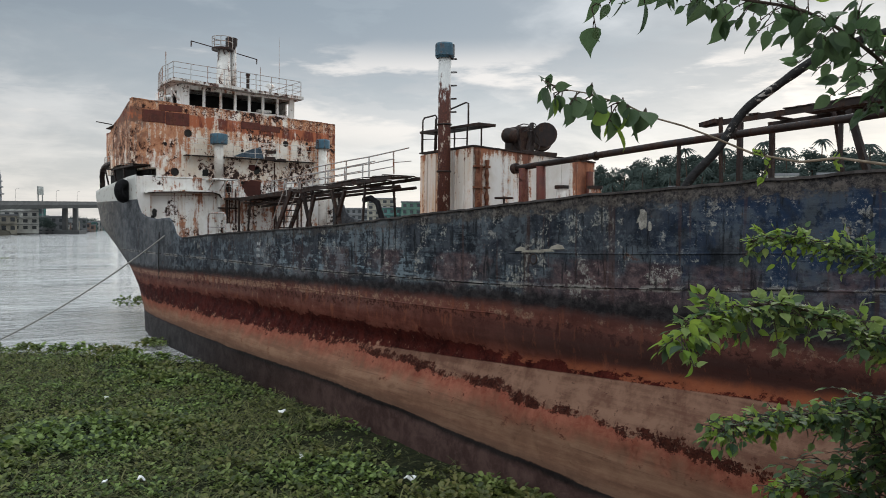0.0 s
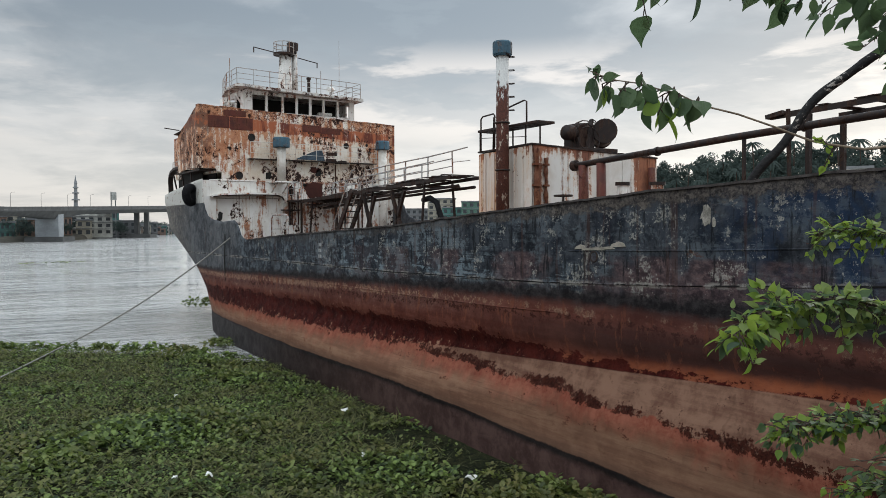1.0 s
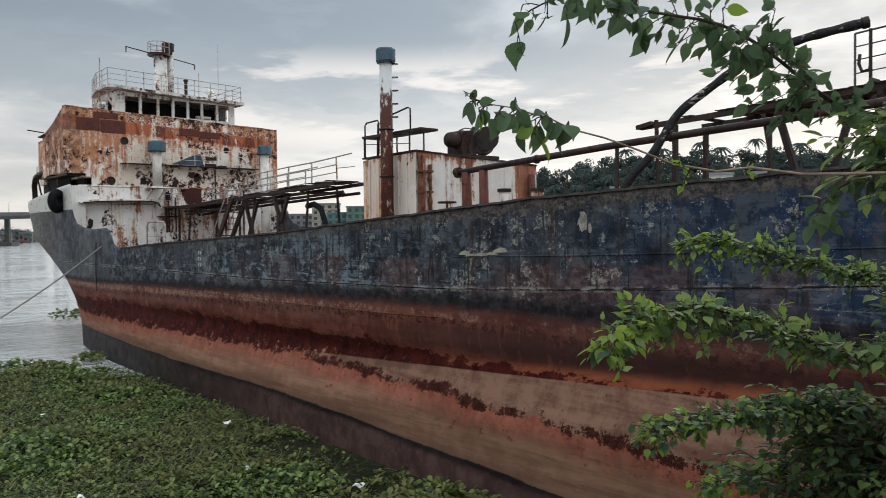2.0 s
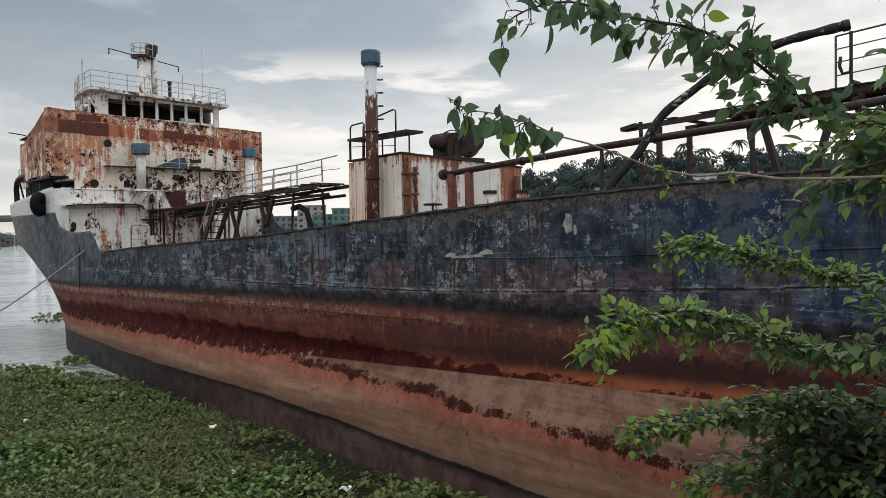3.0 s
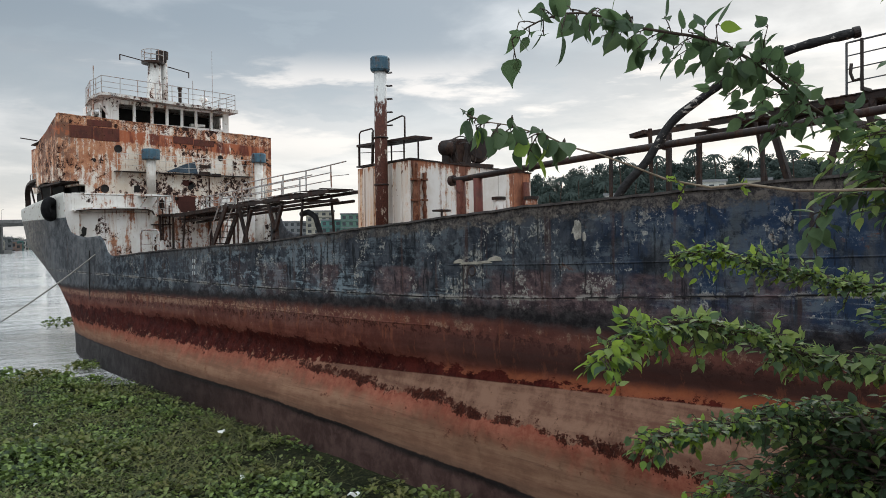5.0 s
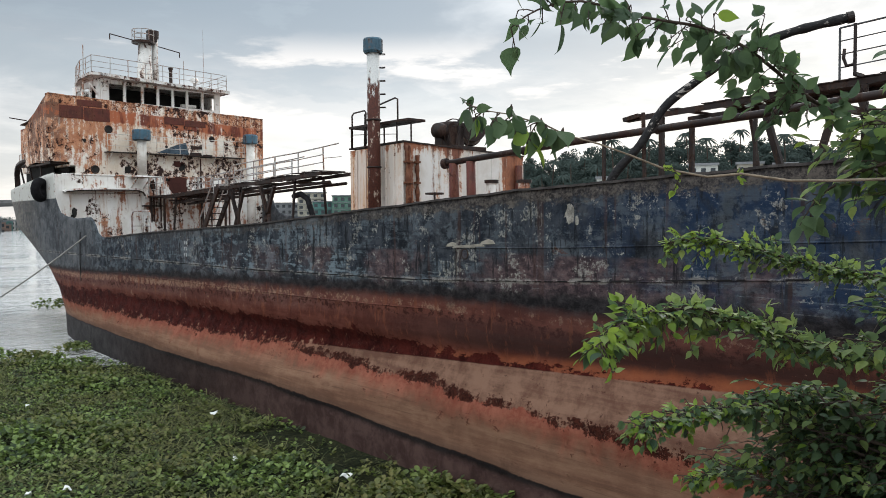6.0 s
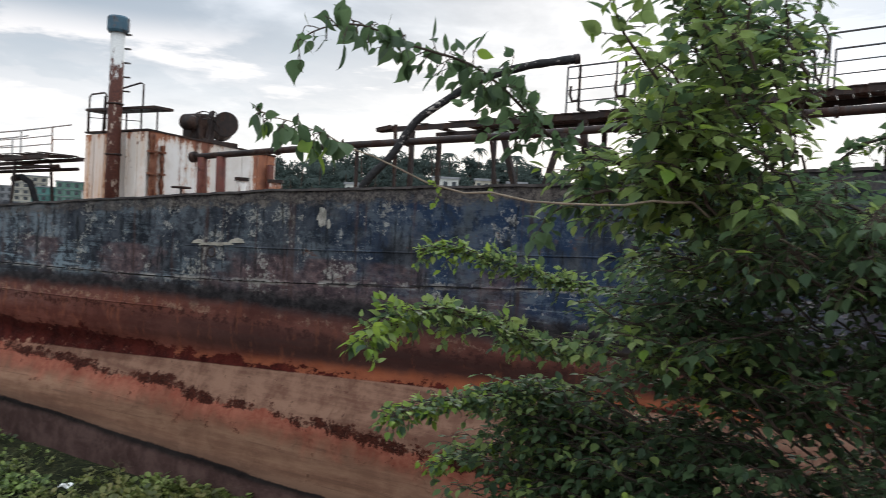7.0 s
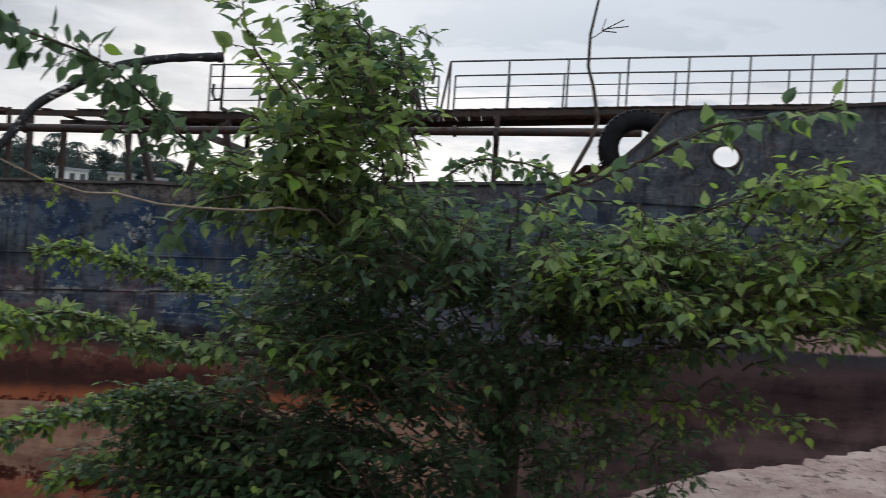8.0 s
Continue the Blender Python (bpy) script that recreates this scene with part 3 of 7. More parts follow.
RUBBER.node_tree.nodes["Principled BSDF"].inputs["Specular IOR Level"].default_value = 0.04
DARK = plain("dark_interior", (0.022, 0.021, 0.020), 0.9, 0.3)
DECK = rusted("deck_plate", (0.12, 0.075, 0.055), (0.08, 0.055, 0.045), amount=0.6, scale=1.0)
ROPE = plain("weathered_rope", (0.24, 0.23, 0.21), 0.9, 0.35, 25, 0.006)
EARTH = plain("bank_earth", (0.085, 0.062, 0.042), 0.95, 0.4, 1.2, 0.05)
BARK = plain("grey_brown_bark", (0.058, 0.044, 0.035), 0.9, 0.4, 14, 0.006)
TWIG = plain("pale_twig_bark", (0.19, 0.155, 0.115), 0.85, 0.3, 20, 0.003)
LITTER = plain("white_litter", (0.72, 0.72, 0.70), 0.6, 0.12, 6)


def flaked_rubber():
    """Black hose with its pale canvas showing where the rubber has flaked off."""
    m, nt, b, co = material("flaked_rubber")
    big, fine = speck(nt, co, 1.6, 4, 0.6), speck(nt, stretch(nt, co, (1, 1, 1.6)), 9, 7, 0.7)
    bare = step(nt, calc(nt, "ADD", calc(nt, "MULTIPLY", big, 0.5), calc(nt, "MULTIPLY", fine, 0.5)), 0.565, 0.60)
    col = blend(nt, step(nt, fine, 0.35, 0.65), (0.009, 0.009, 0.010), (0.022, 0.021, 0.021))
    finish(nt, b, blend(nt, bare, col, blend(nt, fine, (0.10, 0.085, 0.075), (0.40, 0.37, 0.34))), 0.75, fine, 0.02)
    return m


FLAKED_RUBBER = flaked_rubber()


def leafy(name, low, high, thin=0.35, gloss=0.55, sere=None):
    """Leaf surface that varies leaf by leaf and lets some light through."""
    m, nt, b, co = material(name)
    one = put(nt, "ShaderNodeObjectInfo").outputs["Random"]
    isle = put(nt, "ShaderNodeNewGeometry").outputs["Random Per Island"]
    r = calc(nt, "FRACT", calc(nt, "ADD", one, isle))
    col = blend(nt, step(nt, r, 0.0, 1.0), low, high)
    if sere:
        col = blend(nt, calc(nt, "MULTIPLY", step(nt, speck(nt, co, 0.35, 5, 0.65), 0.42, 0.60), step(nt, r, 0.2, 0.9, 0.35, 0.95)), col, sere)
    vein = speck(nt, co, 40, 3)
    col = blend(nt, step(nt, vein, 0.3, 0.7, 0.0, 0.35), col, tuple(0.6 * c for c in low))
    finish(nt, b, col, gloss, vein, 0.002)
    b.inputs["Specular IOR Level"].default_value = 0.22
    glow = put(nt, "ShaderNodeBsdfTranslucent", Color=blend(nt, 0.5, col, tuple(1.6 * c for c in high)))
    mixed = put(nt, "ShaderNodeMixShader", i0=thin, i1=b.outputs[0], i2=glow.outputs[0])
    link(nt, mixed.outputs[0], nt.nodes["Material Output"].inputs[0])
    return m


# crown shading put into leaf colour: darker inside, brighter on new and lit shoots
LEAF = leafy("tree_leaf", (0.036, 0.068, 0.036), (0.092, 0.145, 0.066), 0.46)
FRESH_LIT = leafy("fresh_lit_leaf", (0.088, 0.146, 0.054), (0.225, 0.292, 0.092), 0.46)
YOUNG = leafy("young_leaf", (0.12, 0.21, 0.032), (0.24, 0.33, 0.055), 0.45)
WEED = leafy("water_hyacinth", (0.013, 0.029, 0.008), (0.205, 0.282, 0.076), 0.25, 0.42, (0.150, 0.130, 0.043))
# distance haze put into the leaf colour: greyer, bluer green
HAZED_LEAF = leafy("hazed_far_foliage", (0.044, 0.062, 0.056), (0.064, 0.086, 0.076), 0.45, 0.9)


# ---- mesh helpers ----
def mesh_of(name, bm, mat, smooth=False):
    me = bpy.data.meshes.new(name)
    bmesh.ops.recalc_face_normals(bm, faces=bm.faces)
    bm.to_mesh(me)
    bm.free()
    for mm in (mat if isinstance(mat, (list, tuple)) else [mat]):
        me.materials.append(mm)
    if smooth:
        me.polygons.foreach_set("use_smooth", [True] * len(me.polygons))
    return me


def thing(name, label, category, at=(0, 0, 0), group="", kind=""):
    ob = new(name)
    ob.location = at
    ob.empty_display_size = 0.2
    return tagged(ob, label, category, group, kind)


def part(name, bm, mat, parent, label="", smooth=False):
    """Link a bmesh with vertices in world metres as one mesh under a thing or a part."""
    ob = new(name, mesh_of(name, bm, mat, smooth) if isinstance(bm, bmesh.types.BMesh) else bm)
    if parent is not None:
        ob.parent = parent
        ob.matrix_parent_inverse = Matrix.Translation(-parent.location)
    if label:
        ob["label"] = label
    return ob


def solid(name, bm, mat, label, category, group="", kind="", smooth=False):
    return tagged(new(name, mesh_of(name, bm, mat, smooth)), label, category, group, kind)


def box(bm, a, b, bevel=0.0):
    r = bmesh.ops.create_cube(bm, size=1)["verts"]
    for v in r:
        v.co = [a[i] + (b[i] - a[i]) * (v.co[i] + 0.5) for i in range(3)]
    if bevel:
        edges = {e for v in r for e in v.link_edges}
        bmesh.ops.bevel(bm, geom=list(edges), offset=bevel, segments=2, affect="EDGES", profile=0.6)
    return r


def a_box(a, b, bevel=0.0):
    bm = bmesh.new()
    box(bm, a, b, bevel)
    return bm


def tube(bm, pts, r, seg=8, caps=True):
    """A round bar along points; r is a radius or one for each point."""
    pts = [Vector(p) for p in pts]
    rr = r if isinstance(r, (list, tuple)) else [r] * len(pts)
    rings, side = [], None
    for i, p in enumerate(pts):
        d = (pts[min(i + 1, len(pts) - 1)] - pts[max(i - 1, 0)]).normalized()
        if side is None:
            side = d.orthogonal().normalized()
        side = (side - d * side.dot(d)).normalized()
        other = d.cross(side)
        rings.append([bm.verts.new(p + (side * math.cos(k * math.tau / seg) + other * math.sin(k * math.tau / seg)) * rr[i]) for k in range(seg)])
    for u, v in zip(rings, rings[1:]):
        for k in range(seg):
            bm.faces.new((u[k], u[(k + 1) % seg], v[(k + 1) % seg], v[k]))
    if caps:
        bm.faces.new(rings[0][::-1])
        bm.faces.new(rings[-1])


def a_tube(pts, r, seg=8):
    bm = bmesh.new()
    tube(bm, pts, r, seg)
    return bm


def beam(bm, p, q, w, h):
    """A squared bar from p to q, w wide and h high."""
    p, q = Vector(p), Vector(q)
    d = (q - p).normalized()
    s = d.cross(Vector((0, 0, 1)))
    s = s.normalized() if s.length > 1e-4 else Vector((1, 0, 0))
    u = s.cross(d)
    c = [[bm.verts.new(e + s * i * w / 2 + u * j * h / 2) for i, j in ((-1, -1), (1, -1), (1, 1), (-1, 1))] for e in (p, q)]
    for k in range(4):
        bm.faces.new((c[0][k], c[0][(k + 1) % 4], c[1][(k + 1) % 4], c[1][k]))
    bm.faces.new(c[0][::-1])
    bm.faces.new(c[1])


def strip(bm, pts, w, h):
    """One continuous squared bar along points."""
    pts = [Vector(p) for p in pts]
    prev = None
    for i, p in enumerate(pts):
        d = (pts[min(i + 1, len(pts) - 1)] - pts[max(i - 1, 0)]).normalized()
        s = d.cross(Vector((0, 0, 1)))
        s = s.normalized() if s.length > 1e-4 else Vector((1, 0, 0))
        u = s.cross(d)
        row = [bm.verts.new(p + s * a * w / 2 + u * b * h / 2) for a, b in ((-1, -1), (1, -1), (1, 1), (-1, 1))]
        if prev:
            for k in range(4):
                bm.faces.new((prev[k], prev[(k + 1) % 4], row[(k + 1) % 4], row[k]))
        else:
            bm.faces.new(row[::-1])
        prev = row
    bm.faces.new(prev)


def a_beam(p, q, w, h):
    bm = bmesh.new()
    beam(bm, p, q, w, h)
    return bm


def wall(p, q, z0, z1, thick, holes=(), lean=(0.0, 0.0)):
    """An upright wall from p to q (x, y) with openings (from, to, low, high); lean adds height at its two ends' tops."""
    bm = bmesh.new()
    p, q = Vector(p), Vector(q)
    n = (q - p).length
    d = (q - p) / n
    out = Vector((d.y, -d.x))
    us = sorted({0.0, n, *(u for h in holes for u in h[:2])})
    zs = sorted({z0, z1, *(z for h in holes for z in h[2:])})
    def solid_cell(i, j):
        u, z = (us[i] + us[i + 1]) / 2, (zs[j] + zs[j + 1]) / 2
        return not any(h[0] < u < h[1] and h[2] < z < h[3] for h in holes)
    made = {}
    def at(i, j, side):
        k = (i, j, side)
        if k not in made:
            e = p + d * us[i] + out * (thick if side else 0)
            top = (lean[0] + (lean[1] - lean[0]) * us[i] / n) if zs[j] == z1 else 0.0
            made[k] = bm.verts.new((e.x, e.y, zs[j] + top))
        return made[k]
    cells = {(i, j) for i in range(len(us) - 1) for j in range(len(zs) - 1) if solid_cell(i, j)}
    for i, j in cells:
        for side in (0, 1):
            bm.faces.new([at(i, j, side), at(i + 1, j, side), at(i + 1, j + 1, side), at(i, j + 1, side)])
        for di, dj, a, c in ((-1, 0, (i, j), (i, j + 1)), (1, 0, (i + 1, j), (i + 1, j + 1)), (0, -1, (i, j), (i + 1, j)), (0, 1, (i, j + 1), (i + 1, j + 1))):
            if (i + di, j + dj) not in cells:
                bm.faces.new([at(*a, 0), at(*c, 0), at(*c, 1), at(*a, 1)])
    return bm


def ring(bm, centre, axis, big, small, seg=24, tub=10, squash=1.0, sweep=math.tau):
    """A tyre or collar round an axis (0, 1 or 2)."""
    a, b = [(1, 2), (2, 0), (0, 1)][axis]
    full = sweep >= math.tau - 1e-6
    rings = []
    for i in range(seg if full else seg + 1):
        t = sweep * i / seg
        row = []
        for k in range(tub):
            f = k * math.tau / tub
            rad, off = big + small * math.cos(f), small * squash * math.sin(f)
            v = [0, 0, 0]
            v[a], v[b], v[axis] = rad * math.cos(t), rad * math.sin(t), off
            row.append(bm.verts.new(Vector(centre) + Vector(v)))
        rings.append(row)
    pairs = list(zip(rings, rings[1:])) + ([(rings[-1], rings[0])] if full else [])
    for u, v in pairs:
        for k in range(tub):
            bm.faces.new((u[k], u[(k + 1) % tub], v[(k + 1) % tub], v[k]))


# ---- the setting: river, bank and quay ----
def water_surface():
    m, nt, b, co = material("river_water")
    lie = stretch(nt, co, (0.45, 1.0, 1))
    ripple = speck(nt, lie, 1.2, 6, 0.62, 0.3)
    chop = speck(nt, stretch(nt, co, (0.20, 0.40, 1)), 1.0, 5, 0.6, 0.5)
    calm = speck(nt, stretch(nt, co, (0.012, 0.05, 1)), 1.0, 4, 0.55)
    # silt paled well past mud: reflected sky put into the base colour
    silt_and_sky = blend(nt, step(nt, speck(nt, co, 0.02, 4), 0.35, 0.65), (0.46, 0.46, 0.445), (0.53, 0.53, 0.51))
    h = calc(nt, "ADD", calc(nt, "MULTIPLY", ripple, 1.0), calc(nt, "MULTIPLY", chop, 1.5))
    h = calc(nt, "MULTIPLY", h, step(nt, calm, 0.36, 0.62, 0.25, 1.0))
    finish(nt, b, silt_and_sky, step(nt, calm, 0.35, 0.65, 0.04, 0.10), h, 1.3)
    b.inputs["Specular IOR Level"].default_value = 0.7
    bm = bmesh.new()
    bmesh.ops.create_grid(bm, x_segments=12, y_segments=12, size=2400)
    me = mesh_of("water", bm, m)
    ob = tagged(new("water", me), "grey rippled river water under a cloudy sky", "water", kind="structure")
    ob.location.y = 1800
    return ob


water_surface()


def bank():
    """Sloping earth bank between the quay and the floating weed."""
    bm = bmesh.new()
    rows = []
    for i in range(41):
        y = -24 + i * 1.5
        foot = 10.5
        row = []
        for k in range(13):
            f = k / 12
            x = -14 + (foot + 14) * f
            out = 0.8 * x + 0.6 * y if y > 0 else max(x * 0.8, 0.8 * x + 0.25 * y)
            z = 3.95 if out < 2.0 else 3.95 - 0.47 * (out - 2.0)
            z = max(z, -0.8) + 0.10 * noise.noise(Vector((x * 0.7, y * 0.7, 0)))
            row.append(bm.verts.new((x, y, z)))
        rows.append(row)
    for u, v in zip(rows, rows[1:]):
        for k in range(12):
            bm.faces.new((u[k], u[k + 1], v[k + 1], v[k]))
    tagged(new("ground", mesh_of("ground", bm, EARTH, True)), "dark earth river bank sloping to the water", "ground", kind="structure")


bank()


def quay():
    """Broken concrete slab on which the viewer stands."""
    bm = bmesh.new()
    line = [(10.6, -7.6), (7.74, -4.16), (6.5, -2.7), (5.97, -1.95), (5.71, -1.8), (5.13, -1.02), (4.1, 0.1), (2.8, 1.2), (1.2, 2.1), (-6.0, 2.6), (-9.0, -2.0), (-9.0, -16.0), (4.0, -16.0)]
    rough = []
    for (x0, y0), (x1, y1) in zip(line, line[1:] + line[:1]):
        n = 14 if y0 > -8 and x0 > 0 else 2
        for k in range(n):
            f = k / n
            j = 0.05 if n > 2 else 0
            rough.append((x0 + (x1 - x0) * f + random.uniform(-j, j), y0 + (y1 - y0) * f + random.uniform(-j, j)))
    top = [bm.verts.new((x, y, 4.3 + random.uniform(-0.02, 0.02))) for x, y in rough]
    low = [bm.verts.new((x + random.uniform(-0.04, 0.04), y, 3.75)) for x, y in rough]
    f = bm.faces.new(top)
    g = bm.faces.new(low[::-1])
    for i in range(len(top)):
        j = (i + 1) % len(top)
        bm.faces.new((top[i], low[i], low[j], top[j]))
    bmesh.ops.triangulate(bm, faces=[f, g])
    m, nt, b, co = material("quay_concrete")
    big, fine = speck(nt, co, 1.8, 6, 0.65), speck(nt, co, 22, 8, 0.75)
    pit = step(nt, speck(nt, co, 9, 7, 0.7), 0.58, 0.66)
    col = blend(nt, step(nt, big, 0.35, 0.65), (0.250, 0.165, 0.140), (0.385, 0.285, 0.245))
    col = blend(nt, step(nt, fine, 0.45, 0.7, 0.0, 0.5), col, (0.43, 0.335, 0.30))
    col = blend(nt, pit, col, (0.17, 0.12, 0.105))
    finish(nt, b, col, 0.92, calc(nt, "SUBTRACT", fine, pit), 0.03)
    tagged(new("pavement", mesh_of("pavement", bm, m)), "chipped pinkish concrete quay slab with a broken edge", "pavement", kind="structure")


quay()


# ---- the ship's hull ----
MID, HALF = 18.25, 6.25
TOP = ((59.2, 7.75), (51.8, 7.87), (44.6, 8.4), (43.3, 8.45), (43.18, 7.35), (42.8, 6.78), (42.3, 6.40), (41.3, 6.20), (40.2, 6.12), (39.6, 6.08), (37.75, 6.14), (37.4, 6.02), (37.1, 5.78), (36.75, 5.42), (36.3, 5.24), (35.6, 5.21), (31.3, 5.45), (25.8, 5.66),
       (21.6, 5.84), (17.0, 6.14), (13.7, 6.34), (11.1, 6.5), (7.2, 6.64), (4.8, 6.73), (-0.6, 7.1), (-1.25, 7.2), (-16.0, 7.5))


def top_of(y):
    for (y1, z1), (y0, z0) in zip(TOP, TOP[1:]):
        if y >= y0:
            return z0 + (z1 - z0) * min(1.0, (y - y0) / (y1 - y0))
    return TOP[-1][1]


def crease_of(y):
    return 2.45 + max(0.0, 18 - y) * 0.05


def half_beam(y, z):
    """Half breadth of the hull, with its rounded stern and tapered bow."""
    g = float(np.interp(z, (0.0, 1.2, 2.4, 3.4, 4.6, 5.7, 7.5), (0.0, 0.02, 0.12, 0.28, 0.58, 0.88, 1.0)))
    full, end = 36 + 13.5 * g, 51 + 8.0 * g
    h = HALF
    if y > full:
        h = HALF * math.sqrt(max(0.0, 1 - min(1.0, (y - full) / (end - full)) ** 2.4))
    if y < -5:
        tip = -13.0 - 0.4 * z
        h = HALF * max(0.0, 1 - ((-5 - y) / (-5 - tip)) ** 1.7) if y > tip else 0.0
    c = z - crease_of(y)
    f = max(0.0, min(1.0, -c / 1.1))
    h += (0.42 * f * f * (3 - 2 * f) - 0.13 * math.exp(-((c - 0.22) / 0.26) ** 2)) * min(1.0, h / HALF) * min(1.0, max(0.0, (39 - y) / 12))
    h += 0.02 * noise.noise(Vector((y * 0.6, z * 0.9, 3.0))) * (h > 1)
    return h


def hull():
    ship = thing("ship_hull", "weathered steel tanker hull, navy above rust-red boot topping", "ship", (MID, 20, 0))
    ys = [59.2 - 0.33 * i for i in range(229)]
    for y in (43.3, 43.18, 42.8, 42.3, 37.4, 37.1, 36.75):
        ys.append(y)
    ys.sort()
    n = 46
    for name, s in (("port_shell", -1), ("starboard_shell", 1)):
        bm = bmesh.new()
        cols = []
        for y in ys:
            zt = top_of(y)
            col = []
            for k in range(n + 1):
                z = -0.9 + (zt + 0.9) * k / n
                col.append(bm.verts.new((MID + s * half_beam(y, z), y, z)))
            cols.append(col)
        for u, v in zip(cols, cols[1:]):
            for k in range(n):
                if (u[k].co - u[k + 1].co).length + (v[k].co - v[k + 1].co).length > 1e-5:
                    bm.faces.new((u[k], u[k + 1], v[k + 1], v[k]))
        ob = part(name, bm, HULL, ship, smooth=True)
        mod = ob.modifiers.new("thickness", "SOLIDIFY")
        mod.thickness, mod.offset = 0.05, 0.0
    # decks
    for name, y0, y1, drop in (("main_deck", -1.2, 43.0, -1.05), ("forecastle_deck", -15, -1.4, 0.25), ("poop_deck", 44.7, 58.6, -1.0)):
        bm = bmesh.new()
        rows = []
        for i in range(31):
            y = y0 + (y1 - y0) * i / 30
            z = (top_of(y) if name != "main_deck" else min(top_of(y), 5.2 if y > 36 else 99)) + drop
            h = max(0.05, half_beam(y, z) - 0.06)
            rows.append([bm.verts.new((MID + h * f, y, z + 0.12 * (1 - f * f))) for f in (-1, -0.5, 0, 0.5, 1)])
        for u, v in zip(rows, rows[1:]):
            for k in range(4):
                bm.faces.new((u[k], u[k + 1], v[k + 1], v[k]))
        part(name, bm, DECK, ship, "rusty steel deck plating")
    # rail along the top of the bulwark
    for s in (-1, 1):
        bm = bmesh.new()
        pts = [(MID + s * half_beam(y, top_of(y)) + 0.02 * noise.noise(Vector((y * 2.1, s, 7))), y, top_of(y) + 0.012 + 0.026 * noise.noise(Vector((y * 1.3, s, 2))) + 0.016 * noise.noise(Vector((y * 4.3, s, 9)))) for y in [35.6 - 0.15 * i for i in range(250)] if y > -1.3]
        strip(bm, pts, 0.13, 0.045)
        part("cap_rail", bm, CAP_DARK, ship, "bent rusty cap rail")
    # weld seams along the strakes, and butts across them
    def seam_line(base, lift, y0, y1, w):
        bm = bmesh.new()
        a = [(y0 + (y1 - y0) * i / 60) for i in range(61)]
        rows = []
        for y in a:
            z = base + lift * 0.0016 * max(0.0, 22 - y) ** 2 + 0.012 * noise.noise(Vector((y * 1.3, base, 0)))
            rows.append([bm.verts.new((MID - half_beam(y, z + d) - o, y, z + d)) for d, o in ((-w, 0.022), (-w * 0.4, 0.040), (w * 0.4, 0.040), (w, 0.022))])
        for u, v in zip(rows, rows[1:]):
            for k in range(3):
                bm.faces.new((u[k], u[k + 1], v[k + 1], v[k]))
        return bm
    for base, lift, y0, y1 in ((5.17, 0.8, -1, 13.5), (4.38, 1.3, -3, 36), (3.72, 1.0, 14, 38)):
        part("weld_seam", seam_line(base, lift, y0, y1, 0.02), HULL, ship, smooth=True)
    for y in (38.5, 33.2, 21.3, 9.6, 8.2, 3.4, -1.6):
        bm = bmesh.new()
        z0, z1 = 4.0, top_of(y) - 0.06
        prev = None
        for k in range(15):
            z = z0 + (z1 - z0) * k / 14
            row = [bm.verts.new((MID - half_beam(y + d, z) - o, y + d, z)) for d, o in ((-0.025, 0.022), (0, 0.042), (0.025, 0.022))]
            if prev:
                for j in range(2):
                    bm.faces.new((prev[j], prev[j + 1], row[j + 1], row[j]))
            prev = row
        part("butt_strap", bm, HULL, ship, smooth=True)
    # scuppers and a freeing port
    for y, z in ((20.9, 5.0), (12.7, 5.15), (30.2, 4.9)):
        bm = bmesh.new()
        ring(bm, (MID - half_beam(y, z) - 0.01, y, z), 0, 0.11, 0.03, 16, 6)
        part("scupper", bm, DARK_RUST, ship, smooth=True)
    bm = bmesh.new()
    for y, z, n, h in ((11.75, 5.40, 0.45, 0.10), (12.05, 5.34, 0.55, 0.05), (12.35, 5.31, 0.75, 0.055), (12.95, 5.33, 0.35, 0.09)):
        q = [(y, z), (y + n, z - 0.02), (y + n * 0.86, z + h * 0.45), (y + n * random.uniform(0.3, 0.5), z + h), (y + n * 0.12, z + h * 0.7)]
        lo = [bm.verts.new((MID - half_beam(a, c) + 0.02, a, c)) for a, c in q]
        hi = [bm.verts.new((MID - half_beam(a, c) - 0.045, a, c - 0.01)) for a, c in q]
        bm.faces.new(hi)
        for k in range(5):
            bm.faces.new((lo[k], lo[(k + 1) % 5], hi[(k + 1) % 5], hi[k]))
    part("torn_plate_edge", bm, plain("flaking_putty", (0.26, 0.24, 0.20), 0.9, 0.3), ship, "torn pale plate edge")
    # bared primer patches
    primer = plain("bared_primer", (0.25, 0.235, 0.205), 0.9, 0.5, 9)
    for py, pz, w, h in ((9.72, 6.02, 0.15, 0.22), (9.55, 5.88, 0.06, 0.10)):
        bm = bmesh.new()
        q = [(py + w * random.uniform(0.6, 1.0) * (math.cos(k * math.tau / 23) + 0.16 * math.sin(2.1 * k)), pz + h * random.uniform(0.7, 1.0) * (math.sin(k * math.tau / 23) + 0.14 * math.cos(2.7 * k))) for k in range(23)]
        lo = [bm.verts.new((MID - half_beam(a, c) + 0.01, a, c)) for a, c in q]
        hi = [bm.verts.new((MID - half_beam(a, c) - 0.032, a, c)) for a, c in q]
        bm.faces.new(hi)
        for k in range(23):
            bm.faces.new((lo[k], lo[(k + 1) % 23], hi[(k + 1) % 23], hi[k]))
        part("primer_patch", bm, primer, ship, "pale bared patch of primer")
    # draught marks: worn white bars
    worn = plain("worn_white", (0.30, 0.31, 0.31), 0.8, 0.3, 8)
    for i in range(3):
        z, y = 5.08 - 0.22 * i, 27.3
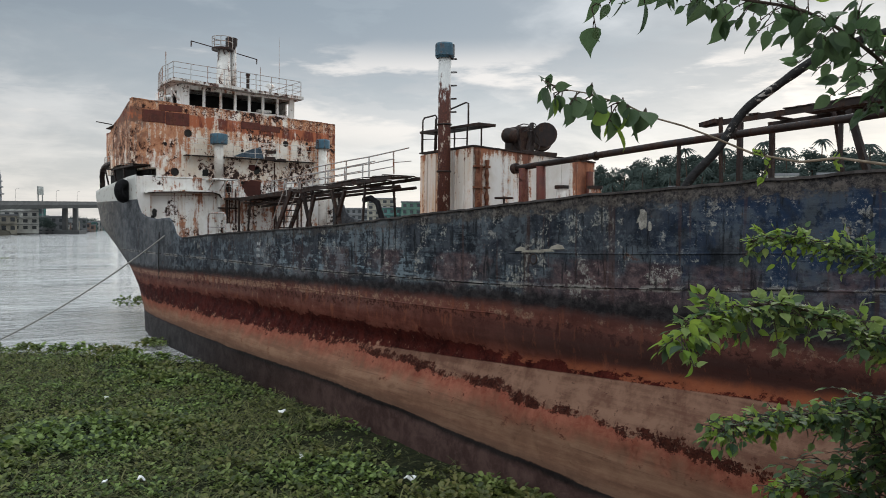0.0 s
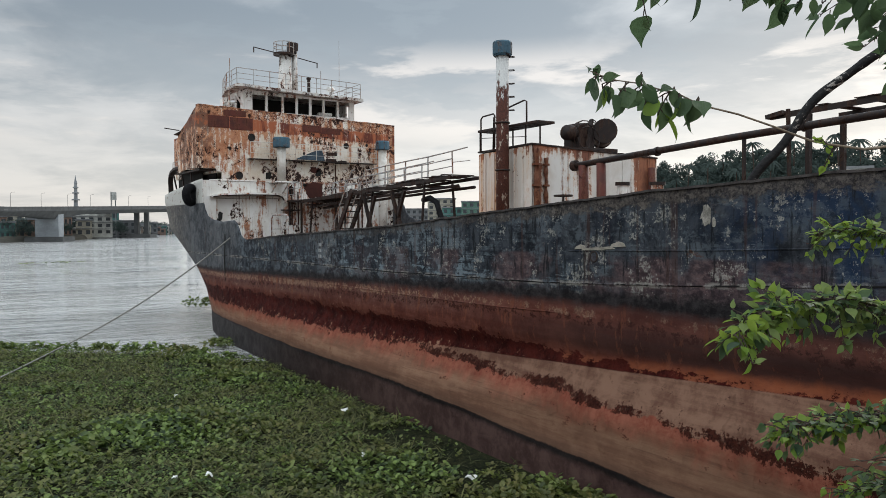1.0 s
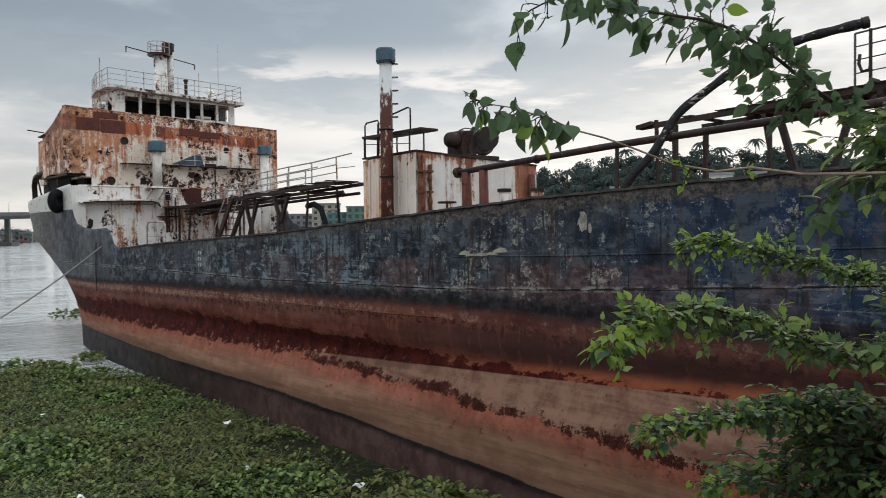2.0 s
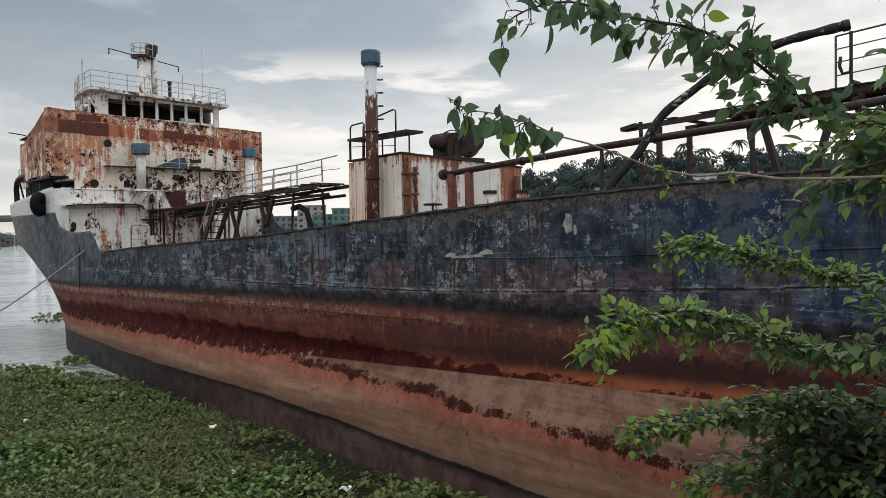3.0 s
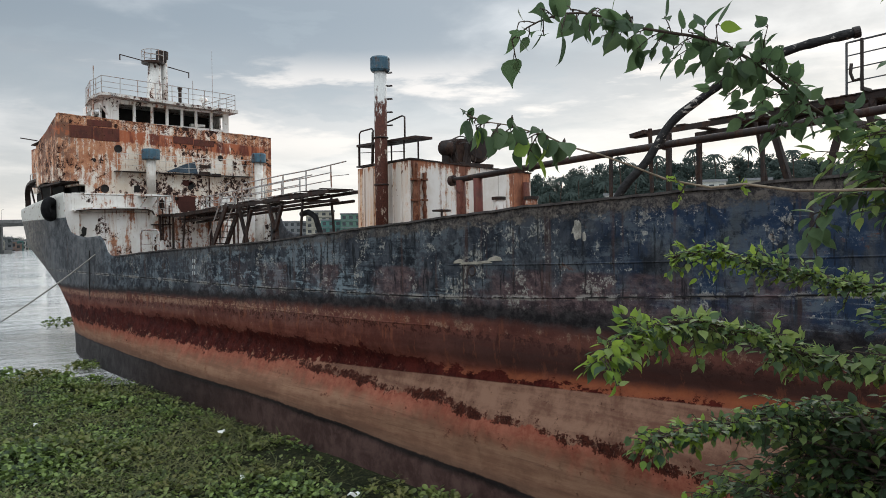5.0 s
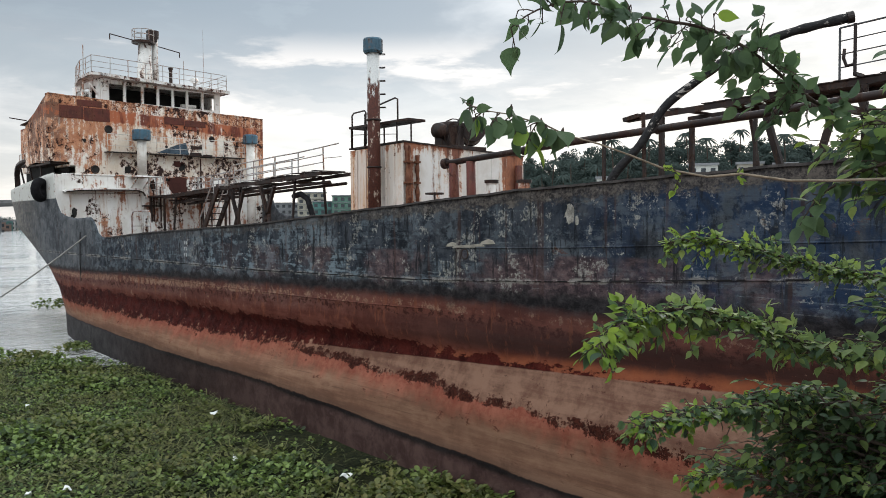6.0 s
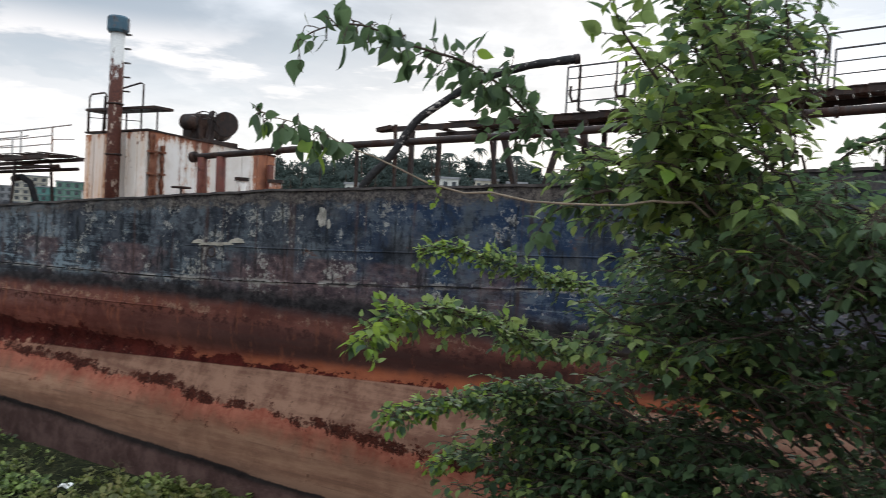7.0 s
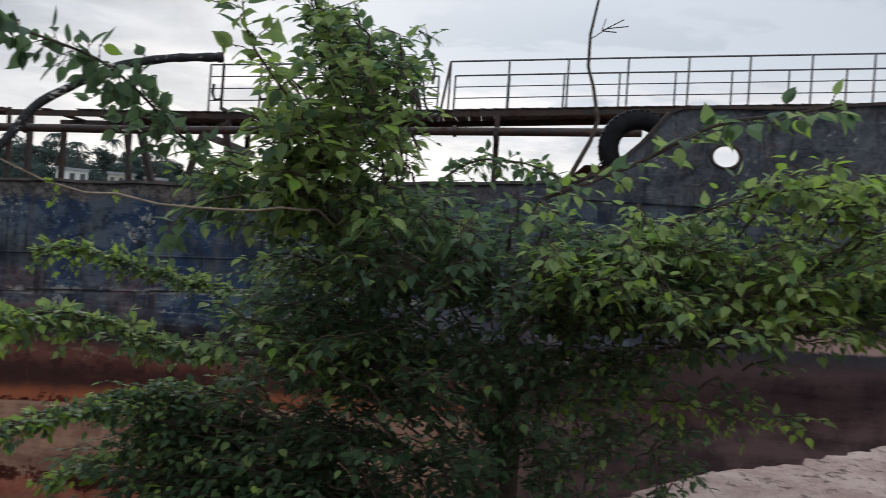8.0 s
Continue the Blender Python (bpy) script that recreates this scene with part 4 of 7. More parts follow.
        for j in range(2):
            part("draught_mark", a_box((MID - half_beam(y, z) - 0.034, y + 0.16 * j, z), (MID - half_beam(y, z), y + 0.16 * j + 0.08, z + 0.13)), worn, ship)
    return ship


hull()


def forecastle():
    """Raised bow plating with its swept-up break and round fairlead."""
    fc = thing("forecastle_bulwark", "dark blue steel forecastle plating with a round fairlead hole", "bulwark", (12, -4, 7.2))
    edge = [(-1.2, 7.17), (-1.42, 7.25), (-1.66, 7.36), (-1.96, 7.57), (-2.24, 7.84), (-2.46, 8.11), (-2.64, 8.33), (-2.85, 8.42), (-4.5, 8.50), (-6.5, 8.75), (-9.5, 9.0), (-12.0, 9.2)]
    cy, cz, r = -3.54, 7.7, 0.165
    for s, name in ((-1, "port_plate"), (1, "starboard_plate")):
        bm = bmesh.new()
        hx = lambda y, z: MID + s * (half_beam(y, min(z, 7.1)) + 0.05 + 0.03 * max(0, -y - 5))
        # strips from low to high, split round the hole
        cols = sorted({round(a, 3) for a in [e[0] for e in edge] + [cy - 0.45 + 0.9 * k / 12 for k in range(13)]}, reverse=True)
        def hi(y):
            for (y1, z1), (y0, z0) in zip(edge, edge[1:]):
                if y >= y0:
                    return z0 + (z1 - z0) * (y - y0) / (y1 - y0)
            return edge[-1][1]
        def cutz(y):
            d = abs(y - cy)
            return math.sqrt(max(0.0, (r * 1.2) ** 2 - d * d)) * r / (r * 1.2) if d < r * 1.2 else 0.0
        for a, c in zip(cols, cols[1:]):
            for part_lo, part_hi in ((lambda y: 6.9, lambda y: cz - cutz(y) if hi(y) > cz else (6.9 + hi(y)) / 2), (lambda y: cz + cutz(y) if hi(y) > cz else (6.9 + hi(y)) / 2, hi)):
                q = [bm.verts.new((hx(y, z), y, z)) for y, z in ((a, part_lo(a)), (c, part_lo(c)), (c, part_hi(c)), (a, part_hi(a)))]
                bm.faces.new(q)
        bmesh.ops.remove_doubles(bm, verts=bm.verts, dist=0.002)
        ob = part(name, bm, HULL, fc)
        mod = ob.modifiers.new("thickness", "SOLIDIFY")
        mod.thickness, mod.offset = 0.04, 0.0
        if s < 0:
            b2 = bmesh.new()
            seg, rows = 28, []
            for i in range(seg):
                t = i * math.tau / seg
                rows.append([b2.verts.new((hx(cy, cz) + o, cy + rr * 1.2 * math.cos(t), cz + rr * math.sin(t))) for o, rr in ((-0.03, 0.165), (-0.05, 0.185), (-0.03, 0.21), (0.03, 0.21), (0.03, 0.165))])
            for i in range(seg):
                u, v = rows[i], rows[(i + 1) % seg]
                for k in range(5):
                    b2.faces.new((u[k], u[(k + 1) % 5], v[(k + 1) % 5], v[k]))
            part("fairlead_ring", b2, DARK_RUST, fc, "rusty fairlead ring", True)
        lip = bmesh.new()
        pts = [(hx(y, z), y, z) for y, z in edge]
        strip(lip, pts, 0.12, 0.05)
        part("edge_bar", lip, DARK_RUST, fc)


forecastle()


def tyre(name, centre, axis, big, small, label):
    bm = bmesh.new()
    ring(bm, centre, axis, big, small, 36, 12, 0.85)
    bm2 = bmesh.new()
    for i in range(36):
        t = i * math.tau / 36
        v = Vector((0, math.cos(t), math.sin(t))) if axis == 0 else Vector((math.cos(t), 0, math.sin(t)))
        a = Vector(centre) + v * (big + small * 0.82)
        w = Vector((0.10 * (axis == 0), 0.10 * (axis == 1), 0))
        beam(bm2, a - w, a + w, 0.062, 0.012)
    root = thing(name, label, "tyre", centre)
    part("carcass", bm, RUBBER, root, smooth=True)
    part("tread", bm2, RUBBER, root)
    return root


tyre("tyre_fender", (12.62, -2.30, 7.84), 0, 0.48, 0.17, "large black rubber tyre lying against the bow bulwark")
tyre("tyre_fender", (11.66, 44.5, 7.60), 0, 0.40, 0.25, "worn black tyre hanging on the white poop bulwark").rotation_euler = (0.35, 0.0, radians(-48))


# ---- deckhouse aft ----
def rail(root, pts, height, bars, every, mat=RAIL_STEEL, r=0.022, label=""):
    """Posts and bars along a line of foot points."""
    pts = [Vector(p) for p in pts]
    up = Vector((0, 0, height))
    for p, q in zip(pts, pts[1:]):
        n = max(1, round((q - p).length / every))
        for i in range(n + (q == pts[-1])):
            a = p.lerp(q, i / n)
            lean = Vector((random.uniform(-0.015, 0.015), random.uniform(-0.02, 0.02), 0))
            part("rail_post", a_tube([a, a + up + lean], r * 1.15, 6), mat, root)
        for k in range(bars):
            h = height * (1 - k / bars)
            mid = p.lerp(q, 0.5) + Vector((0, 0, h + random.uniform(-0.025, 0.01)))
            part("rail_bar", a_tube([p + Vector((0, 0, h)), mid, q + Vector((0, 0, h))], r if k == 0 else r * 0.75, 6), mat, root)


def deckhouse():
    dh = thing("deckhouse", "white steel deckhouse heavily streaked with orange rust", "deckhouse", (MID, 48, 4.5))
    x0, x1, yf, yb = 12.12, 24.6, 44.5, 53.5
    # lower front, with the alcove beside the deck and the dark opening
    lo = wall((x0 + 0.02, yf), (x1, yf), 4.3, 8.45, 0.10, holes=[(0.93, 4.88, 5.0, 7.60)])
    part("lower_front", lo, WHITE_STEEL, dh, "white peeling front bulkhead")
    part("alcove_back", a_box((x0 + 0.8, yf + 0.34, 4.4), (x0 + 5.1, yf + 0.40, 7.8)), WHITE_STEEL, dh, "white recess plating speckled with holes")
    for a, b in (((x0 + 0.87, yf + 0.02, 4.4), (x0 + 0.93, yf + 0.33, 7.66)), ((x0 + 4.88, yf + 0.02, 4.4), (x0 + 4.94, yf + 0.33, 7.66)), ((x0 + 0.94, yf + 0.02, 7.60), (x0 + 4.87, yf + 0.33, 7.66))):
        part("alcove_side", a_box(a, b), WHITE_STEEL, dh)
    # drooping lip over the recess, its outer end turned down
    hood = bmesh.new()
    lip = [(x0 + 0.62, 7.52), (x0 + 0.75, 7.60), (x0 + 1.3, 7.66), (x0 + 2.6, 7.72), (x0 + 3.9, 7.74), (x0 + 4.55, 7.72), (x0 + 4.85, 7.62), (x0 + 4.98, 7.42), (x0 + 5.0, 7.22)]
    strip(hood, [(a, yf - 0.24, c) for a, c in lip], 0.28, 0.09)
    part("hood", hood, WHITE_STEEL, dh, "rusty edged lip over the recess")
    # dark strip added below the lip, standing in for its shade
    shade = bmesh.new()
    strip(shade, [(a, yf - 0.22, c - 0.075) for a, c in lip[1:-1]], 0.22, 0.05)
    part("hood_underside", shade, DARK_RUST, dh, "dark strip for the shade under the lip")
    # wasted plate, eaten to a ragged outline, with its loose flakes
    rng = random.Random(11)
    for cx, cz, w, h, n in ((18.98, 8.02, 0.62, 0.52, 19), (18.42, 8.30, 0.14, 0.12, 9), (17.55, 7.95, 0.16, 0.30, 11), (19.10, 9.25, 0.34, 0.20, 13), (19.3, 9.05, 0.20, 0.24, 9), (16.15, 8.80, 0.20, 0.24, 11), (13.3, 6.45, 0.15, 0.26, 11), (13.2, 6.15, 0.11, 0.16, 9)):
        wp = bmesh.new()
        q = []
        for k in range(n):
            t = k * math.tau / n
            f = 1.0 / max(abs(math.cos(t)), abs(math.sin(t))) ** 0.6 * rng.uniform(0.72, 1.08)
            q.append((cx + w * f * math.cos(t), cz + h * f * math.sin(t)))
        fr_ = [wp.verts.new((a, yf - 0.135, c)) for a, c in q]
        bk = [wp.verts.new((a, yf - 0.095, c)) for a, c in q]
        wp.faces.new(fr_)
        for k in range(n):
            wp.faces.new((fr_[k], fr_[(k + 1) % n], bk[(k + 1) % n], bk[k]))
        part("wasted_plate", wp, MAROON if w > 0.3 else DARK, dh, "dark maroon wasted plate")
    seam = bmesh.new()
    box(seam, (x0 + 0.6, yf - 0.13, 8.42), (x1, yf - 0.015, 8.50), 0.02)
    part("deck_edge", seam, WHITE_STEEL, dh, "rust-bled deck edge strip")
    part("post_shelf", a_box((16.2, yf - 1.35, 8.36), (17.1, yf - 0.1, 8.44), 0.01), WHITE_STEEL, dh)
    for x in (16.3, 17.0):
        part("shelf_knee", a_beam((x, yf - 0.12, 7.75), (x, yf - 1.2, 8.34), 0.05, 0.06), WHITE_STEEL, dh)
    # upper front block, cut back at its lower port corner
    up = wall((x0, yf), (x1, yf), 8.5, 12.24, 0.10, holes=[(-0.1, 1.0, 8.4, 9.12), (0.9, 1.3, 8.4, 8.95)], lean=(0.40, 0.0))
    part("upper_front", up, BRIDGE, dh, "rust-covered bridge front")
    # side plating with a sloping top, open below
    prof = [(yf, 12.62), (yf + 0.7, 12.5), (yf + 2.4, 11.9), (yf + 4.3, 11.45), (yf + 4.5, 9.0), (yf + 3.4, 9.16), (yf + 1.6, 9.2), (yf, 9.12)]
    for s, x in ((0, x0), (1, x1 - 0.08)):
        bm = bmesh.new()
        drop = 0.42 * s
        a = [bm.verts.new((x, y, z - (drop if z > 11 else 0))) for y, z in prof]
        b = [bm.verts.new((x + 0.08, y, z - (drop if z > 11 else 0))) for y, z in prof]
        bm.faces.new(a)
        bm.faces.new(b[::-1])
        for i in range(len(prof)):
            j = (i + 1) % len(prof)
            bm.faces.new((a[i], a[j], b[j], b[i]))
        part("wing_side", bm, BRIDGE, dh, "sloping rusty bridge wing side")
    core = bmesh.new()
    box(core, (x0 + 1.5, yf + 0.75, 5.0), (x1 - 1.2, yb, 8.45))
    part("lower_house", core, WHITE_STEEL, dh)
    core = bmesh.new()
    box(core, (x0 + 0.9, yf + 0.12, 8.9), (x1 - 0.5, yb, 11.6))
    part("upper_house", core, BRIDGE, dh)
    deck = bmesh.new()
    box(deck, (x0 + 0.1, yf + 0.12, 9.0), (x1 - 0.1, yf + 4.3, 9.1))
    part("bridge_deck", deck, DARK_RUST, dh)
    part("gallery_back", a_box((13.28, yf + 0.7, 7.5), (13.4, yb, 9.0)), DARK, dh)
    # stanchions in the open gallery
    for y in (46.9, 49.0, 51.0):
        part("stanchion", a_beam((12.45 + 0.05 * (y - 46.9), y, 7.6), (12.35, y, 9.1), 0.10, 0.08), DARK_RUST, dh)
    part("after_deck", a_box((12.5, yf + 4.4, 9.18), (x1 - 1.0, yb - 1.4, 9.30)), DARK_RUST, dh)
    edge = bmesh.new()
    strip(edge, [(12.32, 44.7, 9.17), (12.30, 47.0, 9.32), (12.31, 49.4, 9.43), (12.34, 50.6, 9.40), (12.40, 51.5, 9.29), (12.48, 52.2, 9.10), (12.56, 52.7, 8.80), (12.62, 52.85, 8.4), (12.64, 52.9, 7.9)], 0.30, 0.13)
    part("boat_deck_edge", edge, DARK_RUST, dh, "curved dark rusty deck edge")
    # dark sheet added inside the open gallery in place of its shade
    part("gallery_screen", a_box((12.95, yf + 2.2, 7.3), (13.03, yf + 6.6, 9.18)), DARK, dh, "dark sheet standing in for the gallery's shade")
    rail(dh, [(12.42, 49.9, 9.3), (12.56, 52.0, 9.3)], 0.62, 2, 0.8)
    # narrow ledge with its guard rail across the front
    part("ledge", a_box((14.9, yf - 0.62, 9.70), (23.1, yf - 0.11, 9.74), 0.01), DARK_RUST, dh, "narrow rusty ledge")
    for x in (15.2, 17.2, 19.2, 21.2, 22.9):
        part("ledge_knee", a_beam((x, yf - 0.12, 9.35), (x, yf - 0.55, 9.69), 0.05, 0.05), WHITE_STEEL, dh)
    rail(dh, [(14.95, yf - 0.58, 9.75), (23.05, yf - 0.58, 9.75)], 0.95, 3, 1.35, VENT_WHITE, 0.016)
    # portholes and marks on the front
    for x, z, r in ((14.42, 8.76, 0.20), (15.17, 10.98, 0.19), (21.18, 10.8, 0.15), (13.9, 10.3, 0.06), (18.4, 10.2, 0.05), (22.6, 10.9, 0.06)):
        b2 = bmesh.new()
        ring(b2, (x, yf - 0.11, z), 1, r, 0.035, 20, 6)
        hole = part("porthole_rim", b2, DARK_RUST, dh, smooth=True)
        b3 = a_tube([(x, yf - 0.112, z), (x, yf - 0.095, z)], r, 18)
        part("porthole_dark", b3, DARK, hole)
    # doubler plates, primed maroon, and worn sign
    for a, b in (((12.66, 11.44), (13.88, 12.10)), ((13.92, 11.36), (15.25, 12.06)), ((13.55, 12.12), (14.85, 12.46)), ((18.3, 11.50), (19.5, 11.92)), ((19.53, 11.44), (20.8, 11.80))):
        part("doubler_plate", a_box((a[0], yf - 0.125, a[1]), (b[0], yf - 0.09, b[1]), 0.012), RISER, dh, "dark maroon primed plate")
    sg = bmesh.new()
    q = [(17.85, 9.84), (19.75, 9.80), (19.55, 10.50), (18.95, 10.32)]
    a = [sg.verts.new((x, yf - 0.13, z)) for x, z in q]
    b = [sg.verts.new((x, yf - 0.095, z)) for x, z in q]
    sg.faces.new(a)
    sg.faces.new(b[::-1])
    for i in range(4):
        sg.faces.new((a[i], a[(i + 1) % 4], b[(i + 1) % 4], b[i]))
    part("name_board", sg, plain("faded_blue_board", (0.055, 0.080, 0.105), 0.7, 0.4, 4), dh, "faded blue slanted board")
    for a, b in (((19.8, 9.72), (20.5, 9.95)), ((20.4, 9.66), (21.2, 9.86)), ((19.85, 10.15), (20.6, 10.34))):
        part("wasted_plate", a_box((a[0], yf - 0.125, a[1]), (b[0], yf - 0.095, b[1]), 0.012), DARK_RUST, dh, "dark wasted patch of plating")
    # pipes and conduits down the front
    for x, z0, z1 in ((17.55, 5.2, 8.3), (17.95, 5.0, 7.9), (20.4, 5.0, 9.6), (22.2, 5.0, 8.4)):
        part("drain_pipe", a_tube([(x, yf - 0.2, z0), (x + 0.02, yf - 0.2, (z0 + z1) / 2), (x, yf - 0.2, z1)], 0.045, 8), RED_RUST, dh)
    part("locker", a_box((17.2, yf - 0.6, 4.4), (18.3, yf - 0.12, 5.9), 0.03), WHITE_STEEL, dh)
    part("bracket", a_box((16.9, yf - 0.5, 6.75), (18.0, yf - 0.1, 6.83), 0.01), DARK_RUST, dh)
    part("signal_arm", a_tube([(12.0, 48.0, 11.55), (11.2, 48.3, 11.68)], 0.03, 6), DARK_RUST, dh)
    part("wing_lip", a_beam((11.95, 48.7, 11.35), (12.5, 47.6, 11.7), 0.3, 0.05), DARK_RUST, dh)
    top = bmesh.new()
    strip(top, [(x0 + (x1 - x0) * i / 24, yf - 0.05 + random.uniform(-0.02, 0.02), 12.65 - 0.40 * i / 24 + random.uniform(-0.025, 0.025)) for i in range(25)], 0.16, 0.06)
    part("parapet_edge", top, BRIDGE, dh, "buckled rusty parapet edge")
    return dh


deckhouse()


def wheelhouse():
    wh = thing("wheelhouse", "white wheelhouse with seven broken dark windows", "wheelhouse", (18.7, 47.7, 12.2))
    x0, x1, yf, yb = 15.15, 22.2, 45.5, 50.0
    holes, u = [], 0.42
    for w in (0.83, 0.90, 0.78, 0.78, 0.76, 0.86, 0.72):
        holes.append((u, u + w, 12.66, 13.66))
        u += w + 0.115
    part("front_wall", wall((x0, yf), (x1, yf), 11.7, 13.90, 0.09, holes, (0.10, -0.14)), WHITE_STEEL, wh)
    part("port_wall", wall((x0, yb), (x0, yf + 0.001), 11.7, 13.93, 0.09, [(0.6, 1.5, 12.75, 13.6), (1.8, 2.9, 12.75, 13.6), (3.1, 4.0, 12.8, 13.6)]), WHITE_STEEL, wh)
    part("starboard_wall", wall((x1, yf), (x1, yb), 11.7, 13.80, 0.09, [(0.25, 1.1, 12.7, 13.55)]), WHITE_STEEL, wh)
    part("back_wall", wall((x1, yb), (x0, yb), 11.7, 13.82, 0.09, [(0.2, 1.3, 12.5, 13.6)]), WHITE_STEEL, wh)
    part("house_floor", a_box((x0, yf, 11.62), (x1, yb, 11.70)), DARK, wh)
    for i, (a, b, c, d) in enumerate(holes):
        fr = bmesh.new()
        for p, q in (((x0 + a, c), (x0 + b, c + 0.02)), ((x0 + a, d - 0.02), (x0 + b, d)), ((x0 + a, c), (x0 + a + 0.02, d)), ((x0 + b - 0.02, c), (x0 + b, d))):
            box(fr, (p[0], yf - 0.115, p[1]), (q[0], yf - 0.02, q[1]))
        part("window_frame", fr, WHITE_STEEL, wh)
    part("console", a_box((x0 + 1, yf + 0.5, 11.7), (x1 - 1.6, yf + 1.1, 12.78), 0.05), DARK, wh)
    part("bulkhead", a_box((x0 + 0.2, yf + 2.4, 11.7), (x1 - 0.1, yf + 2.46, 13.8)), DARK, wh)
    part("shelf", a_box((20.0, yf + 0.3, 12.78), (20.9, yf + 0.6, 12.95), 0.02), WHITE_STEEL, wh)
    # roof slab, overhanging and sagging
    bm = bmesh.new()
    rx0, rx1, ry0 = 14.42, 22.55, 44.7
    n = 16
    lo, hi = [], []
    for i in range(n + 1):
        x = rx0 + (rx1 - rx0) * i / n
        d = -0.26 * i / n + random.uniform(-0.012, 0.012)
        back = 46.9 + 2.7 * min(1.0, max(0.0, (x - rx0) / 0.6))
        lo.append([bm.verts.new((x, y, 13.93 + d + random.uniform(-0.02, 0.02))) for y in (ry0, back)])
        hi.append([bm.verts.new((x, y, 14.10 + d)) for y in (ry0, back)])
    for i in range(n):
        bm.faces.new((lo[i][0], lo[i + 1][0], lo[i + 1][1], lo[i][1]))
        bm.faces.new((hi[i][0], hi[i + 1][0], hi[i + 1][1], hi[i][1]))
        bm.faces.new((lo[i][0], lo[i + 1][0], hi[i + 1][0], hi[i][0]))
        bm.faces.new((lo[i][1], lo[i + 1][1], hi[i + 1][1], hi[i][1]))
    for i in (0, n):
        bm.faces.new((lo[i][0], lo[i][1], hi[i][1], hi[i][0]))
    part("roof", bm, MAST_PAINT, wh, "white roof slab with rusting edge")
    part("roof_bracket", a_beam((14.5, 45.2, 13.5), (15.1, 45.7, 13.0), 0.06, 0.12), WHITE_STEEL, wh)
    part("wing_post", a_tube([(14.55, 46.5, 11.5), (14.55, 46.5, 13.9)], 0.04, 6), WHITE_STEEL, wh)
    rail(wh, [(15.05, 49.4, 14.1), (14.5, 46.8, 14.1), (14.5, 44.85, 14.1), (22.42, 44.85, 13.86), (22.42, 49.4, 13.86)], 0.92, 3, 1.05, RAIL_STEEL, 0.02)
    # mast with its lookout basket, yards and aerials
    mast = thing("signal_mast", "rust-blotched white mast with a railed basket on top", "mast", (18.3, 47.0, 14.1))
    part("column", a_tube([(18.25, 47, 13.9), (18.25, 47, 14.3), (18.28, 47, 16.5)], [0.50, 0.45, 0.36], 16), MAST_PAINT, mast, smooth=True)
    part("flue", a_tube([(18.95, 47.1, 13.9), (18.92, 47.1, 16.9)], 0.18, 12), MAST_PAINT, mast, smooth=True)
    part("flue_cap", a_tube([(18.92, 47.1, 16.9), (18.92, 47.1, 17.35)], [0.24, 0.26], 12), DARK_RUST, mast)
    part("platform", a_tube([(18.2, 47, 16.5), (18.2, 47, 16.62)], 0.66, 18), DARK_RUST, mast)
    for h in (0.35, 0.65):
        b2 = bmesh.new()
        ring(b2, (18.2, 47, 16.62 + h), 2, 0.62, 0.022, 22, 6)
        part("basket_hoop", b2, RAIL_STEEL, mast, smooth=True)
    for i in range(9):
        t = i * math.tau / 9
        x, y = 18.2 + 0.62 * math.cos(t), 47 + 0.62 * math.sin(t)
        part("basket_post", a_tube([(x, y, 16.6), (x, y, 17.28)], 0.02, 6), RAIL_STEEL, mast)
    part("lamp_box", a_box((18.45, 46.75, 16.65), (18.95, 47.2, 17.35), 0.03), DARK_RUST, mast)
    part("yard", a_tube([(17.6, 47, 16.62), (16.2, 46.9, 16.78)], 0.03, 6), DARK_RUST, mast)
    part("yard", a_tube([(19.1, 47, 16.45), (20.45, 47, 16.25)], 0.03, 6), DARK_RUST, mast)
    part("yard_lamp", a_tube([(16.22, 46.9, 16.75), (16.22, 46.9, 16.45)], 0.035, 6), DARK_RUST, mast)
    part("yard_lamp", a_tube([(20.42, 47, 16.25), (20.42, 47, 15.95)], 0.035, 6), DARK_RUST, mast)
    for x, y, z0, z1, r in ((14.75, 47, 14.0, 15.95, 0.03), (22.05, 47.2, 13.8, 17.9, 0.012), (20.45, 46.5, 13.8, 15.7, 0.02)):
        solid("whip_aerial", a_tube([(x, y, z0), (x, y, z1)], r, 6), RAIL_STEEL, "thin grey aerial rod on the wheelhouse roof", "aerial", "aerials on the wheelhouse")
    horn = thing("deck_ventilator", "short black ventilator pipe on the wheelhouse roof", "ventilator", (19.5, 46.2, 13.9))
    part("pipe", a_tube([(19.5, 46.2, 13.85), (19.5, 46.2, 15.0)], 0.10, 10), DARK_RUST, horn)
    part("cap", a_tube([(19.5, 46.2, 15.0), (19.5, 46.2, 15.12)], 0.14, 10), DARK_RUST, horn)
    sl = thing("searchlight", "small broken white searchlight by the roof rail", "searchlight", (20.7, 45.6, 13.9))
    part("stand", a_tube([(20.7, 45.6, 13.85), (20.7, 45.6, 14.25)], 0.06, 8), RAIL_STEEL, sl)
    part("drum", a_tube([(20.55, 45.5, 14.38), (20.9, 45.75, 14.42)], 0.17, 12), WHITE_STEEL, sl)


wheelhouse()


def vent_post(x, y, z0, z1, r, cap_r, cap_h, label):
    v = thing("vent_post", label, "ventilator", (x, y, z0), "blue-capped vent posts")
    part("shaft", a_tube([(x, y, z0), (x, y, z1 - cap_h)], r, 18), VENT_WHITE, v, smooth=True)
    bm = bmesh.new()
    tube(bm, [(x, y, z1 - cap_h), (x, y, z1 - cap_h + 0.03), (x, y, z1 - 0.06), (x, y, z1)], [cap_r * 0.94, cap_r, cap_r, cap_r * 0.9], 18)
    part("cap", bm, BLUE_CAP, v, "faded blue steel cap")


